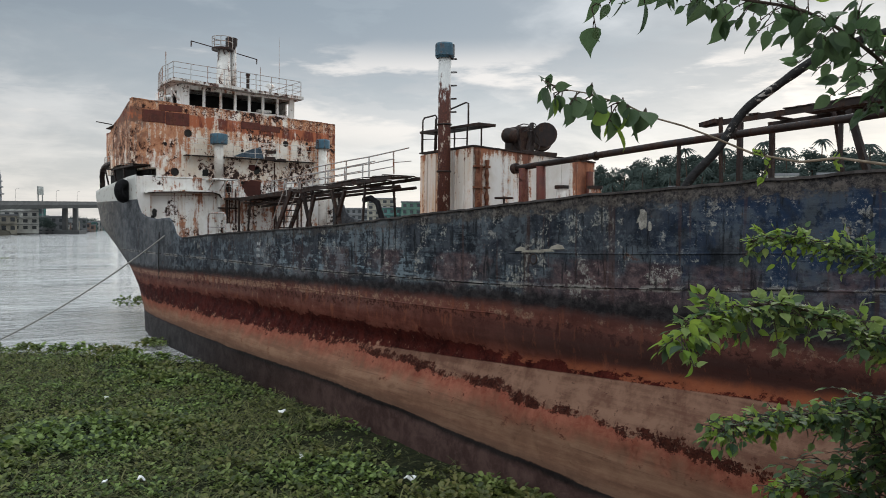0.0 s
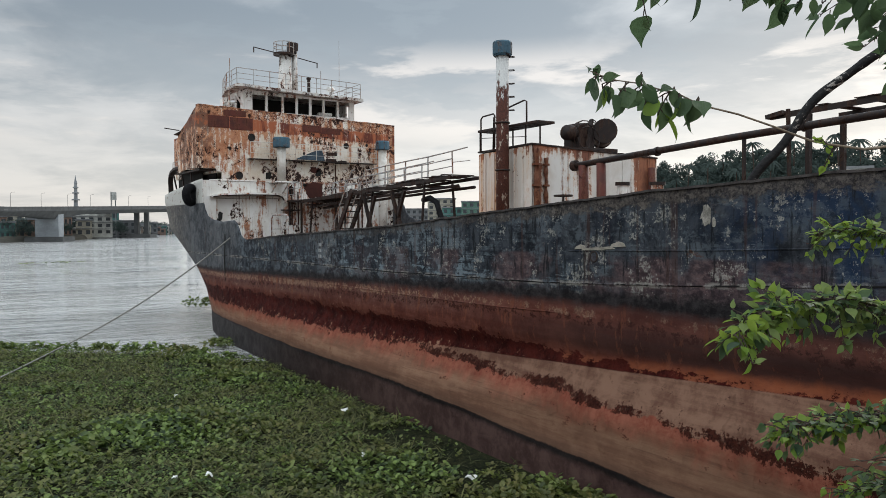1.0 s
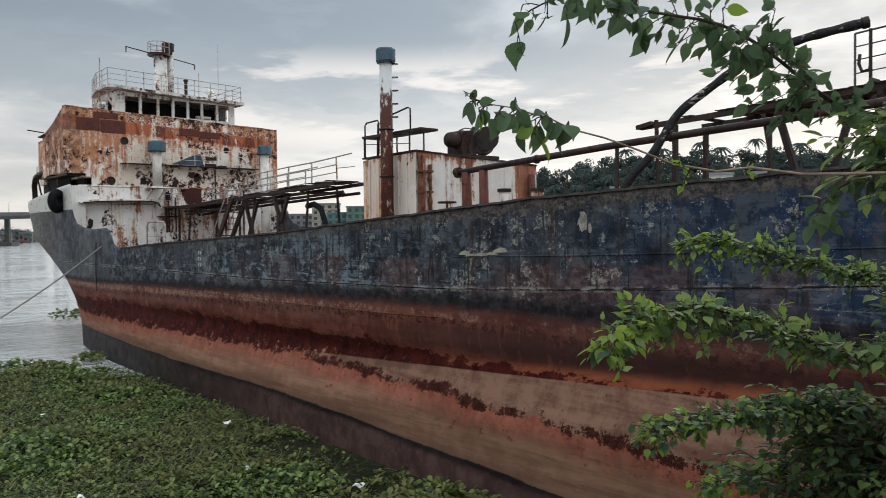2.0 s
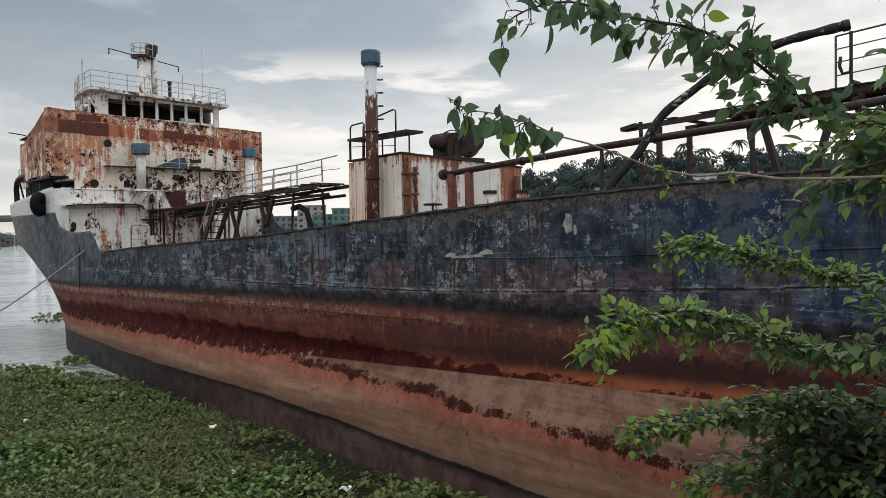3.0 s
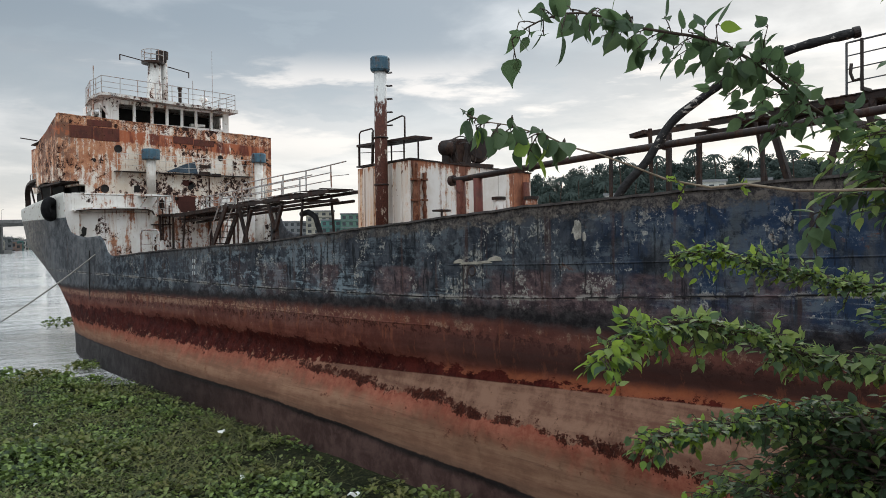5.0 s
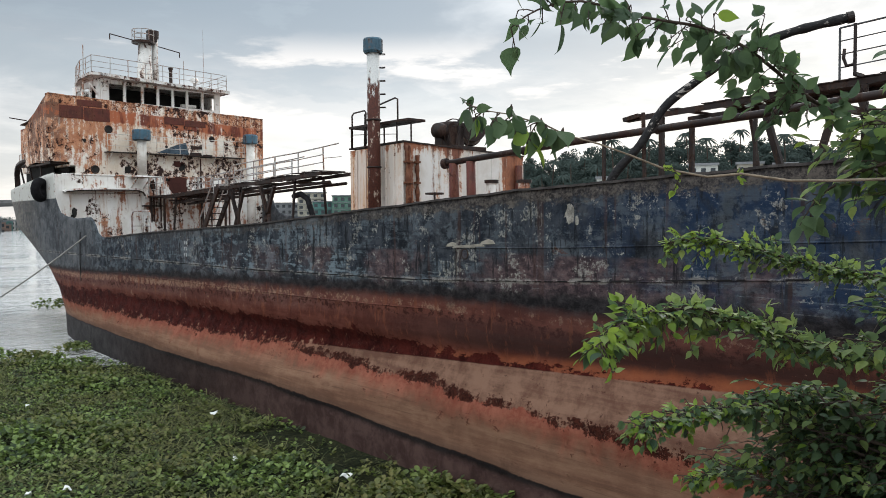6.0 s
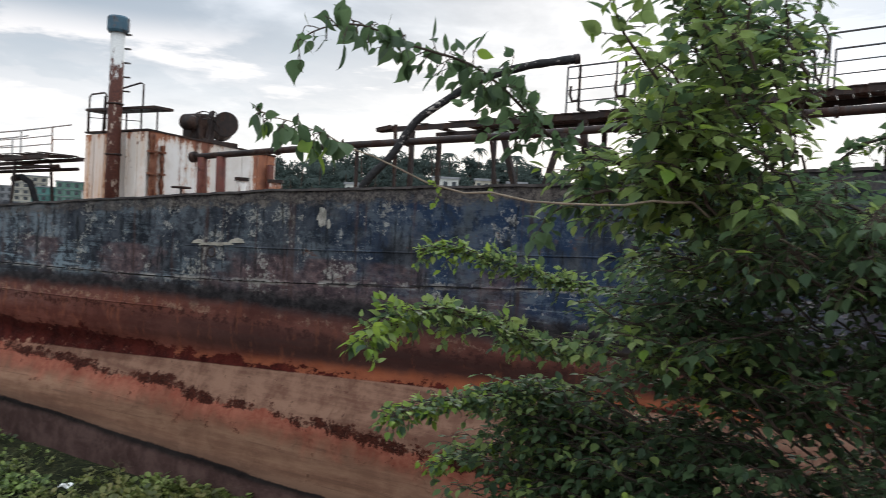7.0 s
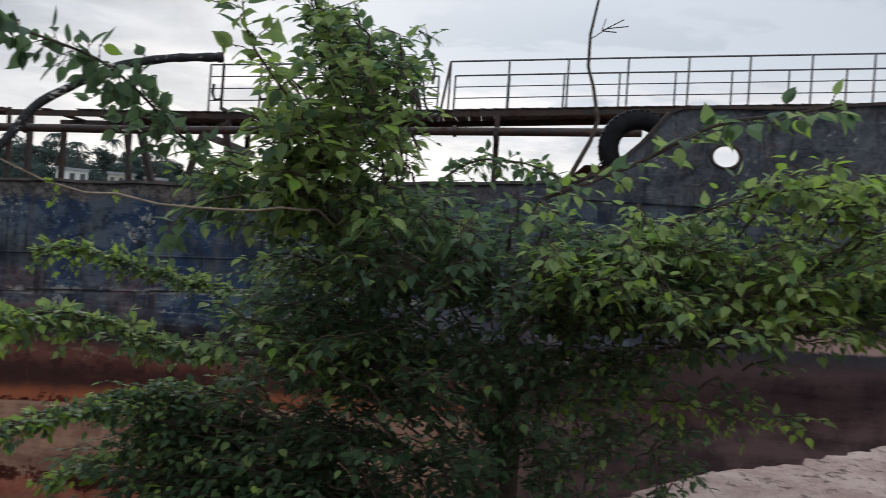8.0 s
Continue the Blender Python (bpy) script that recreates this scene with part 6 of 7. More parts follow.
def cargo_hose():
    h = thing("cargo_hose", "thick black cargo hose with flaked pale patches, arching up", "hose", (14, 8, 6.5))
    flat = [(10.95, 5.45), (10.22, 6.76), (9.5, 7.44), (8.93, 8.15), (8.25, 8.56), (7.4, 8.98), (6.5, 9.18), (5.9, 9.24), (5.33, 9.27)]
    grow = [1 + 0.19 * i / 8 for i in range(9)]
    pts = [(14.0 * k, y * k, 5.9 + (z - 5.9) * k) for k, (y, z) in zip(grow, flat)]
    fine = []
    for i in range(len(pts) - 1):
        p0, p1, p2, p3 = (Vector(pts[max(0, min(len(pts) - 1, i + k))]) for k in (-1, 0, 1, 2))
        for k in range(5):
            t = k / 5
            fine.append(0.5 * ((2 * p1) + (p2 - p0) * t + (2 * p0 - 5 * p1 + 4 * p2 - p3) * t * t + (3 * p1 - p0 - 3 * p2 + p3) * t ** 3))
    fine.append(Vector(pts[-1]))
    part("hose", a_tube(fine, [0.092 + 0.02 * noise.noise(p * 4) for p in fine], 16), FLAKED_RUBBER, h, smooth=True)
    part("end_coupling", a_tube([fine[-2], fine[-1] + (fine[-1] - fine[-2]) * 0.4], 0.118, 16), DARK_RUST, h)


cargo_hose()


def mooring_rope():
    a, b = Vector((11.96, 38.3, 5.28)), Vector((4.6, 40.2, 0.28))
    pts = []
    for i in range(25):
        f = i / 24
        p = a.lerp(b, f)
        p.z -= 0.35 * 4 * f * (1 - f)
        pts.append(p)
    for q in ((3.3, 37.2, 0.24), (1.7, 33.5, 0.22), (-1.5, 27.0, 0.24), (-6.0, 19.0, 0.25), (-12.0, 11.0, 0.3)):
        pts.append(Vector(q))
    solid("hanging_line", a_tube([(11.95, 39.15, 5.45), (11.93, 39.2, 4.0), (12.05, 39.35, 2.2), (12.3, 39.5, 0.25)], 0.022, 6), DARK, "thin dark line hanging down the hull side", "rope", smooth=True)
    solid("mooring_rope", a_tube(pts, 0.035, 8), ROPE, "weathered grey mooring rope running down from the stern", "rope", smooth=True)


mooring_rope()


# ---- leaves ----
# an ovate blade with a drawn-out tip, folded along its midrib
LEAF_ROWS = ((0.06, 0.15, 0.03), (0.20, 0.275, 0.055), (0.40, 0.31, 0.06), (0.60, 0.245, 0.04), (0.78, 0.125, 0.0), (0.90, 0.045, -0.06))
LEAF_V = np.array([(0, 0, 0)] + [v for t, w, h in LEAF_ROWS for v in ((-w, t, h), (0, t, -0.10 * t * t), (w, t, h))] + [(0, 1.0, -0.14)])
LEAF_F = [(0, 2, 1), (0, 3, 2)] + [q for i in range(5) for q in ((1 + 3 * i, 2 + 3 * i, 5 + 3 * i, 4 + 3 * i), (2 + 3 * i, 3 + 3 * i, 6 + 3 * i, 5 + 3 * i))] + [(16, 17, 19), (17, 18, 19)]


def basis(d, up, size):
    d = d.normalized()
    s = d.cross(up)
    s = s.normalized() if s.length > 1e-4 else d.orthogonal().normalized()
    n = s.cross(d)
    return np.array([s, d, n]) * size


def joined(name, frames, verts, faces, mat):
    """One mesh from many placed copies of a small shape; frames: (origin, 3 x 3 rows)."""
    v = np.concatenate([verts @ b + np.array(o) for o, b in frames])
    f = []
    k = len(verts)
    for i in range(len(frames)):
        f.extend([tuple(a + i * k for a in q) for q in faces])
    me = bpy.data.meshes.new(name)
    me.from_pydata(v.tolist(), [], f)
    me.materials.append(mat)
    me.polygons.foreach_set("use_smooth", [True] * len(f))
    return me


def bend(p, q, r, sag):
    """A crooked line from p to q."""
    p, q = Vector(p), Vector(q)
    n = 6
    out = []
    for i in range(n + 1):
        f = i / n
        c = p.lerp(q, f)
        c.z += sag * 4 * f * (1 - f)
        if 0 < i < n:
            c += Vector((random.uniform(-r, r), random.uniform(-r, r), random.uniform(-r, r)))
        out.append(c)
    return out


def curve(pts, n=4):
    """A smooth line through the given points."""
    pts = [Vector(p) for p in pts]
    out = []
    for i in range(len(pts) - 1):
        p0, p1, p2, p3 = (pts[max(0, min(len(pts) - 1, i + k))] for k in (-1, 0, 1, 2))
        for k in range(n):
            t = k / n
            out.append(0.5 * ((2 * p1) + (p2 - p0) * t + (2 * p0 - 5 * p1 + 4 * p2 - p3) * t * t + (3 * p1 - p0 - 3 * p2 + p3) * t ** 3))
    return out + [pts[-1]]


def spray(line, every, reach, leaf, sag=0.7, lift=0.35):
    """Leafy side shoots all round a bough: stalked leaves, most of them hanging, a few held up."""
    twigs, leaves = [], []
    def blade(o, go, size):
        hang = -sag * random.uniform(0.3, 1.7) if random.random() > lift else random.uniform(0.0, 0.9)
        side = Vector((random.uniform(-1, 1), random.uniform(-1, 1), 0))
        d = (go * random.uniform(0.1, 0.7) + side * 0.75 + Vector((0, 0, hang))).normalized()
        foot = o + d * size * random.uniform(0.08, 0.25)
        twigs.append([o, o.lerp(foot, 0.5) + Vector((0, 0, 0.004)), foot])
        up = Vector((random.uniform(-1, 1), random.uniform(-1, 1), random.uniform(0.2, 1.0)))
        leaves.append((foot, basis(d, up, size)))
    for a, b in zip(line, line[1:]):
        n = (b - a).length
        d = (b - a).normalized()
        for k in range(max(1, int(n / every + random.random()))):
            p = a.lerp(b, random.random())
            go = Vector((random.gauss(0, 1), random.gauss(0, 1), random.gauss(0, 0.8)))
            go = (go - d * go.dot(d)).normalized() + d * random.uniform(0.1, 1.1)
            go.normalize()
            size = reach * random.uniform(0.3, 1.3)
            e = p + go * size - Vector((0, 0, 0.25 * size))
            twigs.append([p, p.lerp(e, 0.5) + Vector((0, 0, 0.08 * size)), e])
            m = max(1, round(size / (leaf * 0.42)))
            for i in range(m):
                blade(p.lerp(e, (i + 0.7) / m), go, leaf * random.uniform(0.55, 1.2))
            blade(e, go, leaf * random.uniform(0.5, 1.1))
    return twigs, leaves


def sprout(line, every, reach, leaf, droop=0.5, start=0.0, spread=1.0):
    """Twigs and leaves along a branch: returns twig lines and leaf frames."""
    twigs, leaves = [], []
    total = sum((b - a).length for a, b in zip(line, line[1:]))
    run, side = total * start, 1
    while run < total:
        left = run
        for a, b in zip(line, line[1:]):
            n = (b - a).length
            if left <= n:
                break
            left -= n
        p = a.lerp(b, min(1, left / n))
        d = (b - a).normalized()
        out = d.cross(Vector((0, 0, 1)))
        out = out.normalized() if out.length > 0.05 else Vector((1, 0, 0))
        go = (d * random.uniform(0.3, 0.9) + out * side * random.uniform(0.4, 1.0) * spread + Vector((0, 0, random.uniform(-0.4, 0.45)))).normalized()
        size = reach * random.uniform(0.5, 1.2) * (1 - 0.5 * run / total)
        if reach > 0.01:
            e = p + go * size - Vector((0, 0, droop * size * 0.4))
            twigs.append([p, p.lerp(e, 0.5) + Vector((0, 0, 0.06 * size)), e])
            k, n2 = 0.25, max(2, round(size / (leaf * 0.5)))
            for i in range(n2):
                f = (i + 0.8) / n2
                o = p.lerp(e, f)
                sd = (go.cross(Vector((0, 0, 1))) * (1 if i % 2 else -1) * 0.8 + go * 0.6 + Vector((random.uniform(-0.5, 0.5), random.uniform(-0.5, 0.5), random.uniform(-0.9, 0.35) * droop * 1.6))).normalized()
                if i == n2 - 1:
                    sd = (go + Vector((0, 0, -droop * random.uniform(0.2, 1.0)))).normalized()
                up = Vector((random.uniform(-0.35, 0.35), random.uniform(-0.35, 0.35), 1))
                leaves.append((o + sd * leaf * 0.12, basis(sd, up, leaf * random.uniform(0.55, 1.15))))
        else:
            sd = (out * side * 0.9 + d * 0.5 + Vector((0, 0, -droop * random.uniform(0.3, 1.6)))).normalized()
            up = Vector((random.uniform(-0.6, 0.6), random.uniform(-0.6, 0.6), 1))
            leaves.append((p + sd * leaf * 0.2, basis(sd, up, leaf * random.uniform(0.6, 1.15))))
        side = -side
        run += every * random.uniform(0.6, 1.4)
    return twigs, leaves


# ---- the tree on the bank, its boughs reaching in front of the ship ----
BOUGHS = {
    "top": [(4.15, 1.4, 6.31), (3.64, 1.56, 6.45), (3.25, 1.63, 6.61), (2.96, 1.7, 6.7), (2.64, 1.81, 6.72), (2.33, 1.87, 6.74), (2.15, 1.93, 6.69), (2.06, 1.98, 6.62)],
    "long": [(3.3, 0.72, 6.1), (2.97, 0.93, 6.07), (2.55, 1.19, 6.05), (2.45, 1.55, 6.1), (2.28, 1.61, 6.14), (1.96, 1.75, 6.24), (1.85, 1.79, 6.29), (1.71, 1.85, 6.3)],
    "high": [(4.91, 1.67, 5.57), (4.46, 2.01, 5.68), (4.04, 2.3, 5.81), (3.85, 2.52, 5.77)],
    "middle": [(4.01, 1.41, 5.26), (3.43, 1.55, 5.38), (2.94, 1.67, 5.54), (2.54, 1.75, 5.56), (2.23, 1.73, 5.47), (2.05, 1.71, 5.39)],
    "low": [(4.49, 1.72, 4.97), (3.84, 1.94, 4.96), (3.4, 2.09, 4.96), (3.06, 2.2, 4.9)],
    "foot": [(4.69, 1.86, 4.66), (4.29, 2.17, 4.51), (4.01, 2.4, 4.42)],
}
SHOOTS = {
    "sprig": [(3.43, 0.76, 6.14), (3.40, 1.15, 6.15), (3.42, 1.42, 6.04), (3.3, 1.45, 5.94)],
    "spire": [(3.66, 0.68, 5.98), (3.21, 0.73, 6.42), (2.69, 0.88, 6.71), (2.53, 0.89, 6.86)],
    "column": [(4.3, 0.60, 6.0), (4.03, 0.80, 6.54), (3.8, 0.90, 7.09), (3.58, 0.97, 7.39)],
    "column_side": [(4.3, 0.52, 6.14), (4.13, 0.62, 6.73), (3.91, 0.78, 7.13)],
    "across": [(4.7, 0.53, 6.09), (4.71, 0.11, 6.52), (4.61, -0.3, 6.54), (4.51, -0.55, 6.44)],
    "near": [(3.24, -0.36, 6.22), (2.89, -0.71, 6.36), (2.61, -0.95, 6.49), (2.43, -1.18, 6.52), (2.28, -1.29, 6.53)],
    "sill": [(4.6, -0.45, 5.02), (4.2, -0.80, 5.13), (4.1, -1.18, 5.18), (4.1, -1.56, 5.13), (4.1, -1.95, 5.16)],
    "right_high": [(4.54, -0.42, 5.71), (4.12, -0.71, 5.92), (3.85, -1.06, 6.16), (3.55, -1.4, 6.32), (3.23, -1.68, 6.36)],
    "right_mid": [(4.53, -0.43, 5.57), (4.06, -1.04, 5.66), (3.63, -1.52, 5.84), (3.32, -1.79, 5.98), (3.12, -1.98, 6.1)],
}


def tree():
    root = thing("bank_tree", "leafy green tree leaning out from the bank", "tree", (4.75, -0.3, 2.6))
    bm = bmesh.new()
    stem = [Vector(p) for p in ((4.78, -0.25, 2.3), (4.66, -0.36, 3.6), (4.60, -0.33, 4.5), (4.72, -0.32, 5.3), (4.62, -0.2, 5.75), (4.45, 0.1, 6.1))]
    tube(bm, stem, [0.085, 0.07, 0.06, 0.05, 0.04, 0.028], 10)
    part("trunk", bm, BARK, root, "slender grey-brown trunk", True)
    mass, young = [], []
    sticks = bmesh.new()
    fresh = []
    fork = {"top": 4, "long": 4, "high": 3, "middle": 3, "low": 2, "foot": 1}
    cards = [(LEAF_V * np.array((w, 1, h))).tolist() for w, h in ((1.0, 1.0), (1.12, 1.8), (0.9, 0.4), (1.05, -0.6))]
    meshes = {}
    for key, mat in (("old", LEAF), ("young", YOUNG)):
        meshes[key] = []
        for v in cards:
            me = bpy.data.meshes.new("leaf")
            me.from_pydata(v, [], LEAF_F)
            me.materials.append(mat)
            me.polygons.foreach_set("use_smooth", [True] * len(LEAF_F))
            meshes[key].append(me)
    def hang(parent, frames, fresh):
        for o, b in frames:
            me = random.choice(meshes["young" if random.random() < fresh else "old"])
            ob = part("leaf", me, None, parent)
            ob.matrix_local = Matrix(((b[0][0], b[1][0], b[2][0], o[0]), (b[0][1], b[1][1], b[2][1], o[1]), (b[0][2], b[1][2], b[2][2], o[2]), (0, 0, 0, 1)))
    for name, pts in BOUGHS.items():
        line = curve(pts, 3)
        if name == "long":
            line = [p + 0.035 * noise.noise_vector(p * 5.0) * min(1.0, i / 4) for i, p in enumerate(line)]
        foot = bend(stem[fork[name]], line[0], 0.05, -0.06)[:-1]
        line = line[:len(line) - {"middle": 3, "low": 1, "high": 1}.get(name, 0)]
        full = foot + line
        bm = bmesh.new()
        thick = {"long": 0.0055, "top": 0.009}.get(name, 0.012)
        tube(bm, full, [thick * (1.35 - 1.1 * i / (len(full) - 1)) for i in range(len(full))], 7)
        if name in ("top", "long"):
            limb = part("bough", bm, TWIG if name == "long" else BARK, root, "pale thin bough" if name == "long" else "", True)
            if name == "top":
                tw, lv = spray(line[3:], 0.030, 0.080, 0.100)
                random.shuffle(lv)
                hang(limb, lv[:210], 0.06)
                t4, l4 = spray(line[:10], 0.035, 0.17, 0.088)
                tw += t4
                mass.extend(l4)
            else:
                tw, lv = spray(line[14:], 0.018, 0.055, 0.084, 1.1, 0.06)
                t3, l3 = spray(line[7:11], 0.11, 0.10, 0.030, 0.4, 0.6)
                random.shuffle(lv)
                hang(limb, lv[:40], 0.04)
                hang(limb, l3, 0.9)
                tw += t3
        else:
            limb = part("bough", bm, BARK, root, smooth=True)
            tw, lv = sprout(line, 0.0110, 0.17 if name != "middle" else 0.15, 0.058, 0.5)
            t2, l2 = spray(line, 0.015, 0.110, 0.055, 0.55, 0.35)
            tw += t2
            lv += l2
            tip = line[-1]
            for o, b in lv:
                close = (Vector(o) - tip).length
                (young if random.random() < (0.45 if close < 0.45 else 0.07) else fresh if random.random() < (0.35 if name in ("low", "foot") else 0.65) else mass).append((o, b))
        for t in tw:
            tube(sticks, t, [0.003, 0.0025, 0.002], 3, False)
    for name, pts in SHOOTS.items():
        line = curve(pts, 3)
        tube(sticks, line, [0.009 * (1.2 - 0.8 * i / (len(line) - 1)) for i in range(len(line))], 5)
        big = 0.092 if name == "near" else 0.10 if name in ("spire", "sprig") else 0.08
        tw, lv = sprout(line, 0.05 if name in ("near", "sprig", "sill", "spire") else 0.028, 0.10 if name in ("near", "spire") else 0.2, big, 0.8)
        t2, l2 = spray(line, 0.06 if name != "near" else 0.2, 0.12 if name != "near" else 0.05, big * 0.92, 0.6, 0.4)
        tw, lv = tw + t2, lv + l2
        for t in tw:
            tube(sticks, t, [0.003, 0.0025, 0.002], 3, False)
        for fr in lv:
            (young if random.random() < {"sill": 0.4, "spire": 0.2, "near": 0.1}.get(name, 0.04) else fresh if random.random() < {"near": 0.45, "right_high": 0.75, "right_mid": 0.75, "spire": 0.7, "sill": 0.6}.get(name, 0.2) else mass).append(fr)
    # the dense heart of the crown
    def fill(n, lo, hi, roof, bright=0.12, leaf=0.088, reach=(0.35, 0.7), yellow=0.12):
        for i in range(n):
            q = Vector([random.uniform(a, b) for a, b in zip(lo, hi)])
            q.y += random.gauss(0.0, 0.09)
            if q.z > roof(q.y):
                q.z = roof(q.y) - random.uniform(0.0, 0.5)
            s = random.choice([p for p in stem[1:5] if p.z < q.z + 0.15][-2:] or stem[1:2])
            line = bend(s.lerp(q, random.uniform(*reach)), q, 0.04, random.uniform(0.0, 0.15))
            tube(sticks, line, [0.008 * (1.2 - i2 / 6) for i2 in range(7)], 4, False)
            tw, lv = sprout(line, 0.04, 0.17, leaf, 0.8, 0.15)
            for t in tw:
                tube(sticks, t, [0.003, 0.002, 0.002], 3, False)
            for fr in lv:
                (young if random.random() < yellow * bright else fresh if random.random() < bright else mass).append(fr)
    top = lambda y: 6.75 - 0.5 * max(0.0, -y) if y < 0.3 else 6.6
    tips = (0.76, 0.90)
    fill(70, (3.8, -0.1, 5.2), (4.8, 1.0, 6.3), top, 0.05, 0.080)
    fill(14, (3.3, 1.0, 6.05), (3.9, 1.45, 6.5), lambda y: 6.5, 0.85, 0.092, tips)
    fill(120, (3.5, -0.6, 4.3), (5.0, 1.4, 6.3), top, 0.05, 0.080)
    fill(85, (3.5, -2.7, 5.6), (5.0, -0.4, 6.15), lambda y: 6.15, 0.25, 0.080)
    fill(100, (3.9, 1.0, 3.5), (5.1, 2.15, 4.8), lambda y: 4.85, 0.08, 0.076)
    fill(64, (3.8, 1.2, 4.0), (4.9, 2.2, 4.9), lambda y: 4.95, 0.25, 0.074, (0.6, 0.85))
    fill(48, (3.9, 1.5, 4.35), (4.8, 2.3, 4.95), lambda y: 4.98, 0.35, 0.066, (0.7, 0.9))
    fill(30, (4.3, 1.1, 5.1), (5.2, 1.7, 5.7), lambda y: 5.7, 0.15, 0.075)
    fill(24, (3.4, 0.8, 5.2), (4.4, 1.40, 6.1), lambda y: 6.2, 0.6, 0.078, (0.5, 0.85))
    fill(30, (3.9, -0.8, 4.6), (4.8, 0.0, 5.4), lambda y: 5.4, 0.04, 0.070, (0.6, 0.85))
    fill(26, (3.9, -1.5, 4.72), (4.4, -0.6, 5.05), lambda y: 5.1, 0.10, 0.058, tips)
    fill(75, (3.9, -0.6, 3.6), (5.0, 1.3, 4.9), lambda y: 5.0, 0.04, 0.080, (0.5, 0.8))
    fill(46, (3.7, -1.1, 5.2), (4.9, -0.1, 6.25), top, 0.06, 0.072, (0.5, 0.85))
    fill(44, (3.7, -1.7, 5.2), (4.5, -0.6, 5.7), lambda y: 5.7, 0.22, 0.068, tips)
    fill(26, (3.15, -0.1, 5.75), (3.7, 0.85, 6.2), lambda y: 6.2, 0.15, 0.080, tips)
    # outer shoots, sky light put into leaf colour: shoulder, column, side towards the quay
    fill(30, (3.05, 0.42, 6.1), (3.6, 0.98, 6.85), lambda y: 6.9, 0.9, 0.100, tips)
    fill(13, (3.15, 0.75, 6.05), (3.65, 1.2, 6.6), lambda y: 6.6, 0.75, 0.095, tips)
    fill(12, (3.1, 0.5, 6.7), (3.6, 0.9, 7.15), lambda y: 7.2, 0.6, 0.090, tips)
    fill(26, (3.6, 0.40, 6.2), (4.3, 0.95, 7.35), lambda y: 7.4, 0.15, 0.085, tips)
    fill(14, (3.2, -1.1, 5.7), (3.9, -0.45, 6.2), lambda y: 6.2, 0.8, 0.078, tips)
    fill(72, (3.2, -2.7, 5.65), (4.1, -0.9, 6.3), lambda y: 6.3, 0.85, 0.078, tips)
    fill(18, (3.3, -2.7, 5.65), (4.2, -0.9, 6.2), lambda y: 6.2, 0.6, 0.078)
    # yellow-green sprigs of this year's growth
    for lo, hi, n in (((3.45, -0.75, 5.86), (3.7, -0.48, 5.97), 6), ((3.45, -1.95, 5.78), (3.7, -1.6, 5.86), 7), ((3.3, -2.1, 6.22), (3.6, -1.5, 6.42), 11), ((3.5, -1.35, 5.98), (3.8, -1.1, 6.08), 4)):
        fill(n, lo, hi, lambda y: 7.0, 1.0, 0.085, (0.82, 0.92), 0.5)
    # a bare whip standing above the crown
    whip = [Vector(p) for p in ((4.62, -0.40, 5.8), (4.5, -0.50, 6.2), (4.4, -0.557, 6.43), (4.4, -0.678, 6.68), (4.4, -0.713, 6.81), (4.4, -0.672, 7.01), (4.4, -0.633, 7.13), (4.4, -0.632, 7.33), (4.4, -0.669, 7.55), (4.38, -0.70, 7.9))]
    b2 = bmesh.new()
    tube(b2, whip, [0.021, 0.019, 0.017, 0.015, 0.014, 0.012, 0.011, 0.010, 0.008, 0.005], 6)
    tube(b2, [(4.42, -0.60, 6.40), (4.4, -0.69, 6.48), (4.4, -0.76, 6.56)], 0.006, 4)
    tube(b2, [(4.4, -0.635, 7.30), (4.4, -0.73, 7.37), (4.4, -0.86, 7.39)], 0.004, 4)
    for y, z in ((-0.72, 7.43), (-0.79, 7.35), (-0.83, 7.43)):
        tube(b2, [(4.4, -0.70, 7.355), (4.4, y, z)], 0.004, 4)
    part("bare_whip", b2, BARK, root, "bare upright whip", True)
    part("twig_tangle", sticks, BARK, root)["kind"] = "stuff"
    for nm, fr, mt in (("leaves", mass, LEAF), ("bright_leaves", fresh, FRESH_LIT), ("young_leaves", young, YOUNG)):
        ob = part(nm, joined(nm, fr, LEAF_V, LEAF_F, mt), None, root, "fresh yellow-green leaves" if mt is YOUNG else "bright green outer leaves, new growth with sky light in their colour" if mt is FRESH_LIT else "dense dark green leaves")
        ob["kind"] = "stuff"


tree()


# ---- floating weed between bank and hull ----
def weed_edge(x):
    return 42.6 - 0.76 * max(0.0, x - 2) - min(2.0, 2.6 * max(0.0, x - 9.5)) + 1.2 * noise.noise(Vector((x * 0.25, 5, 0))) + 0.5 * noise.noise(Vector((x * 0.9, 2, 0)))


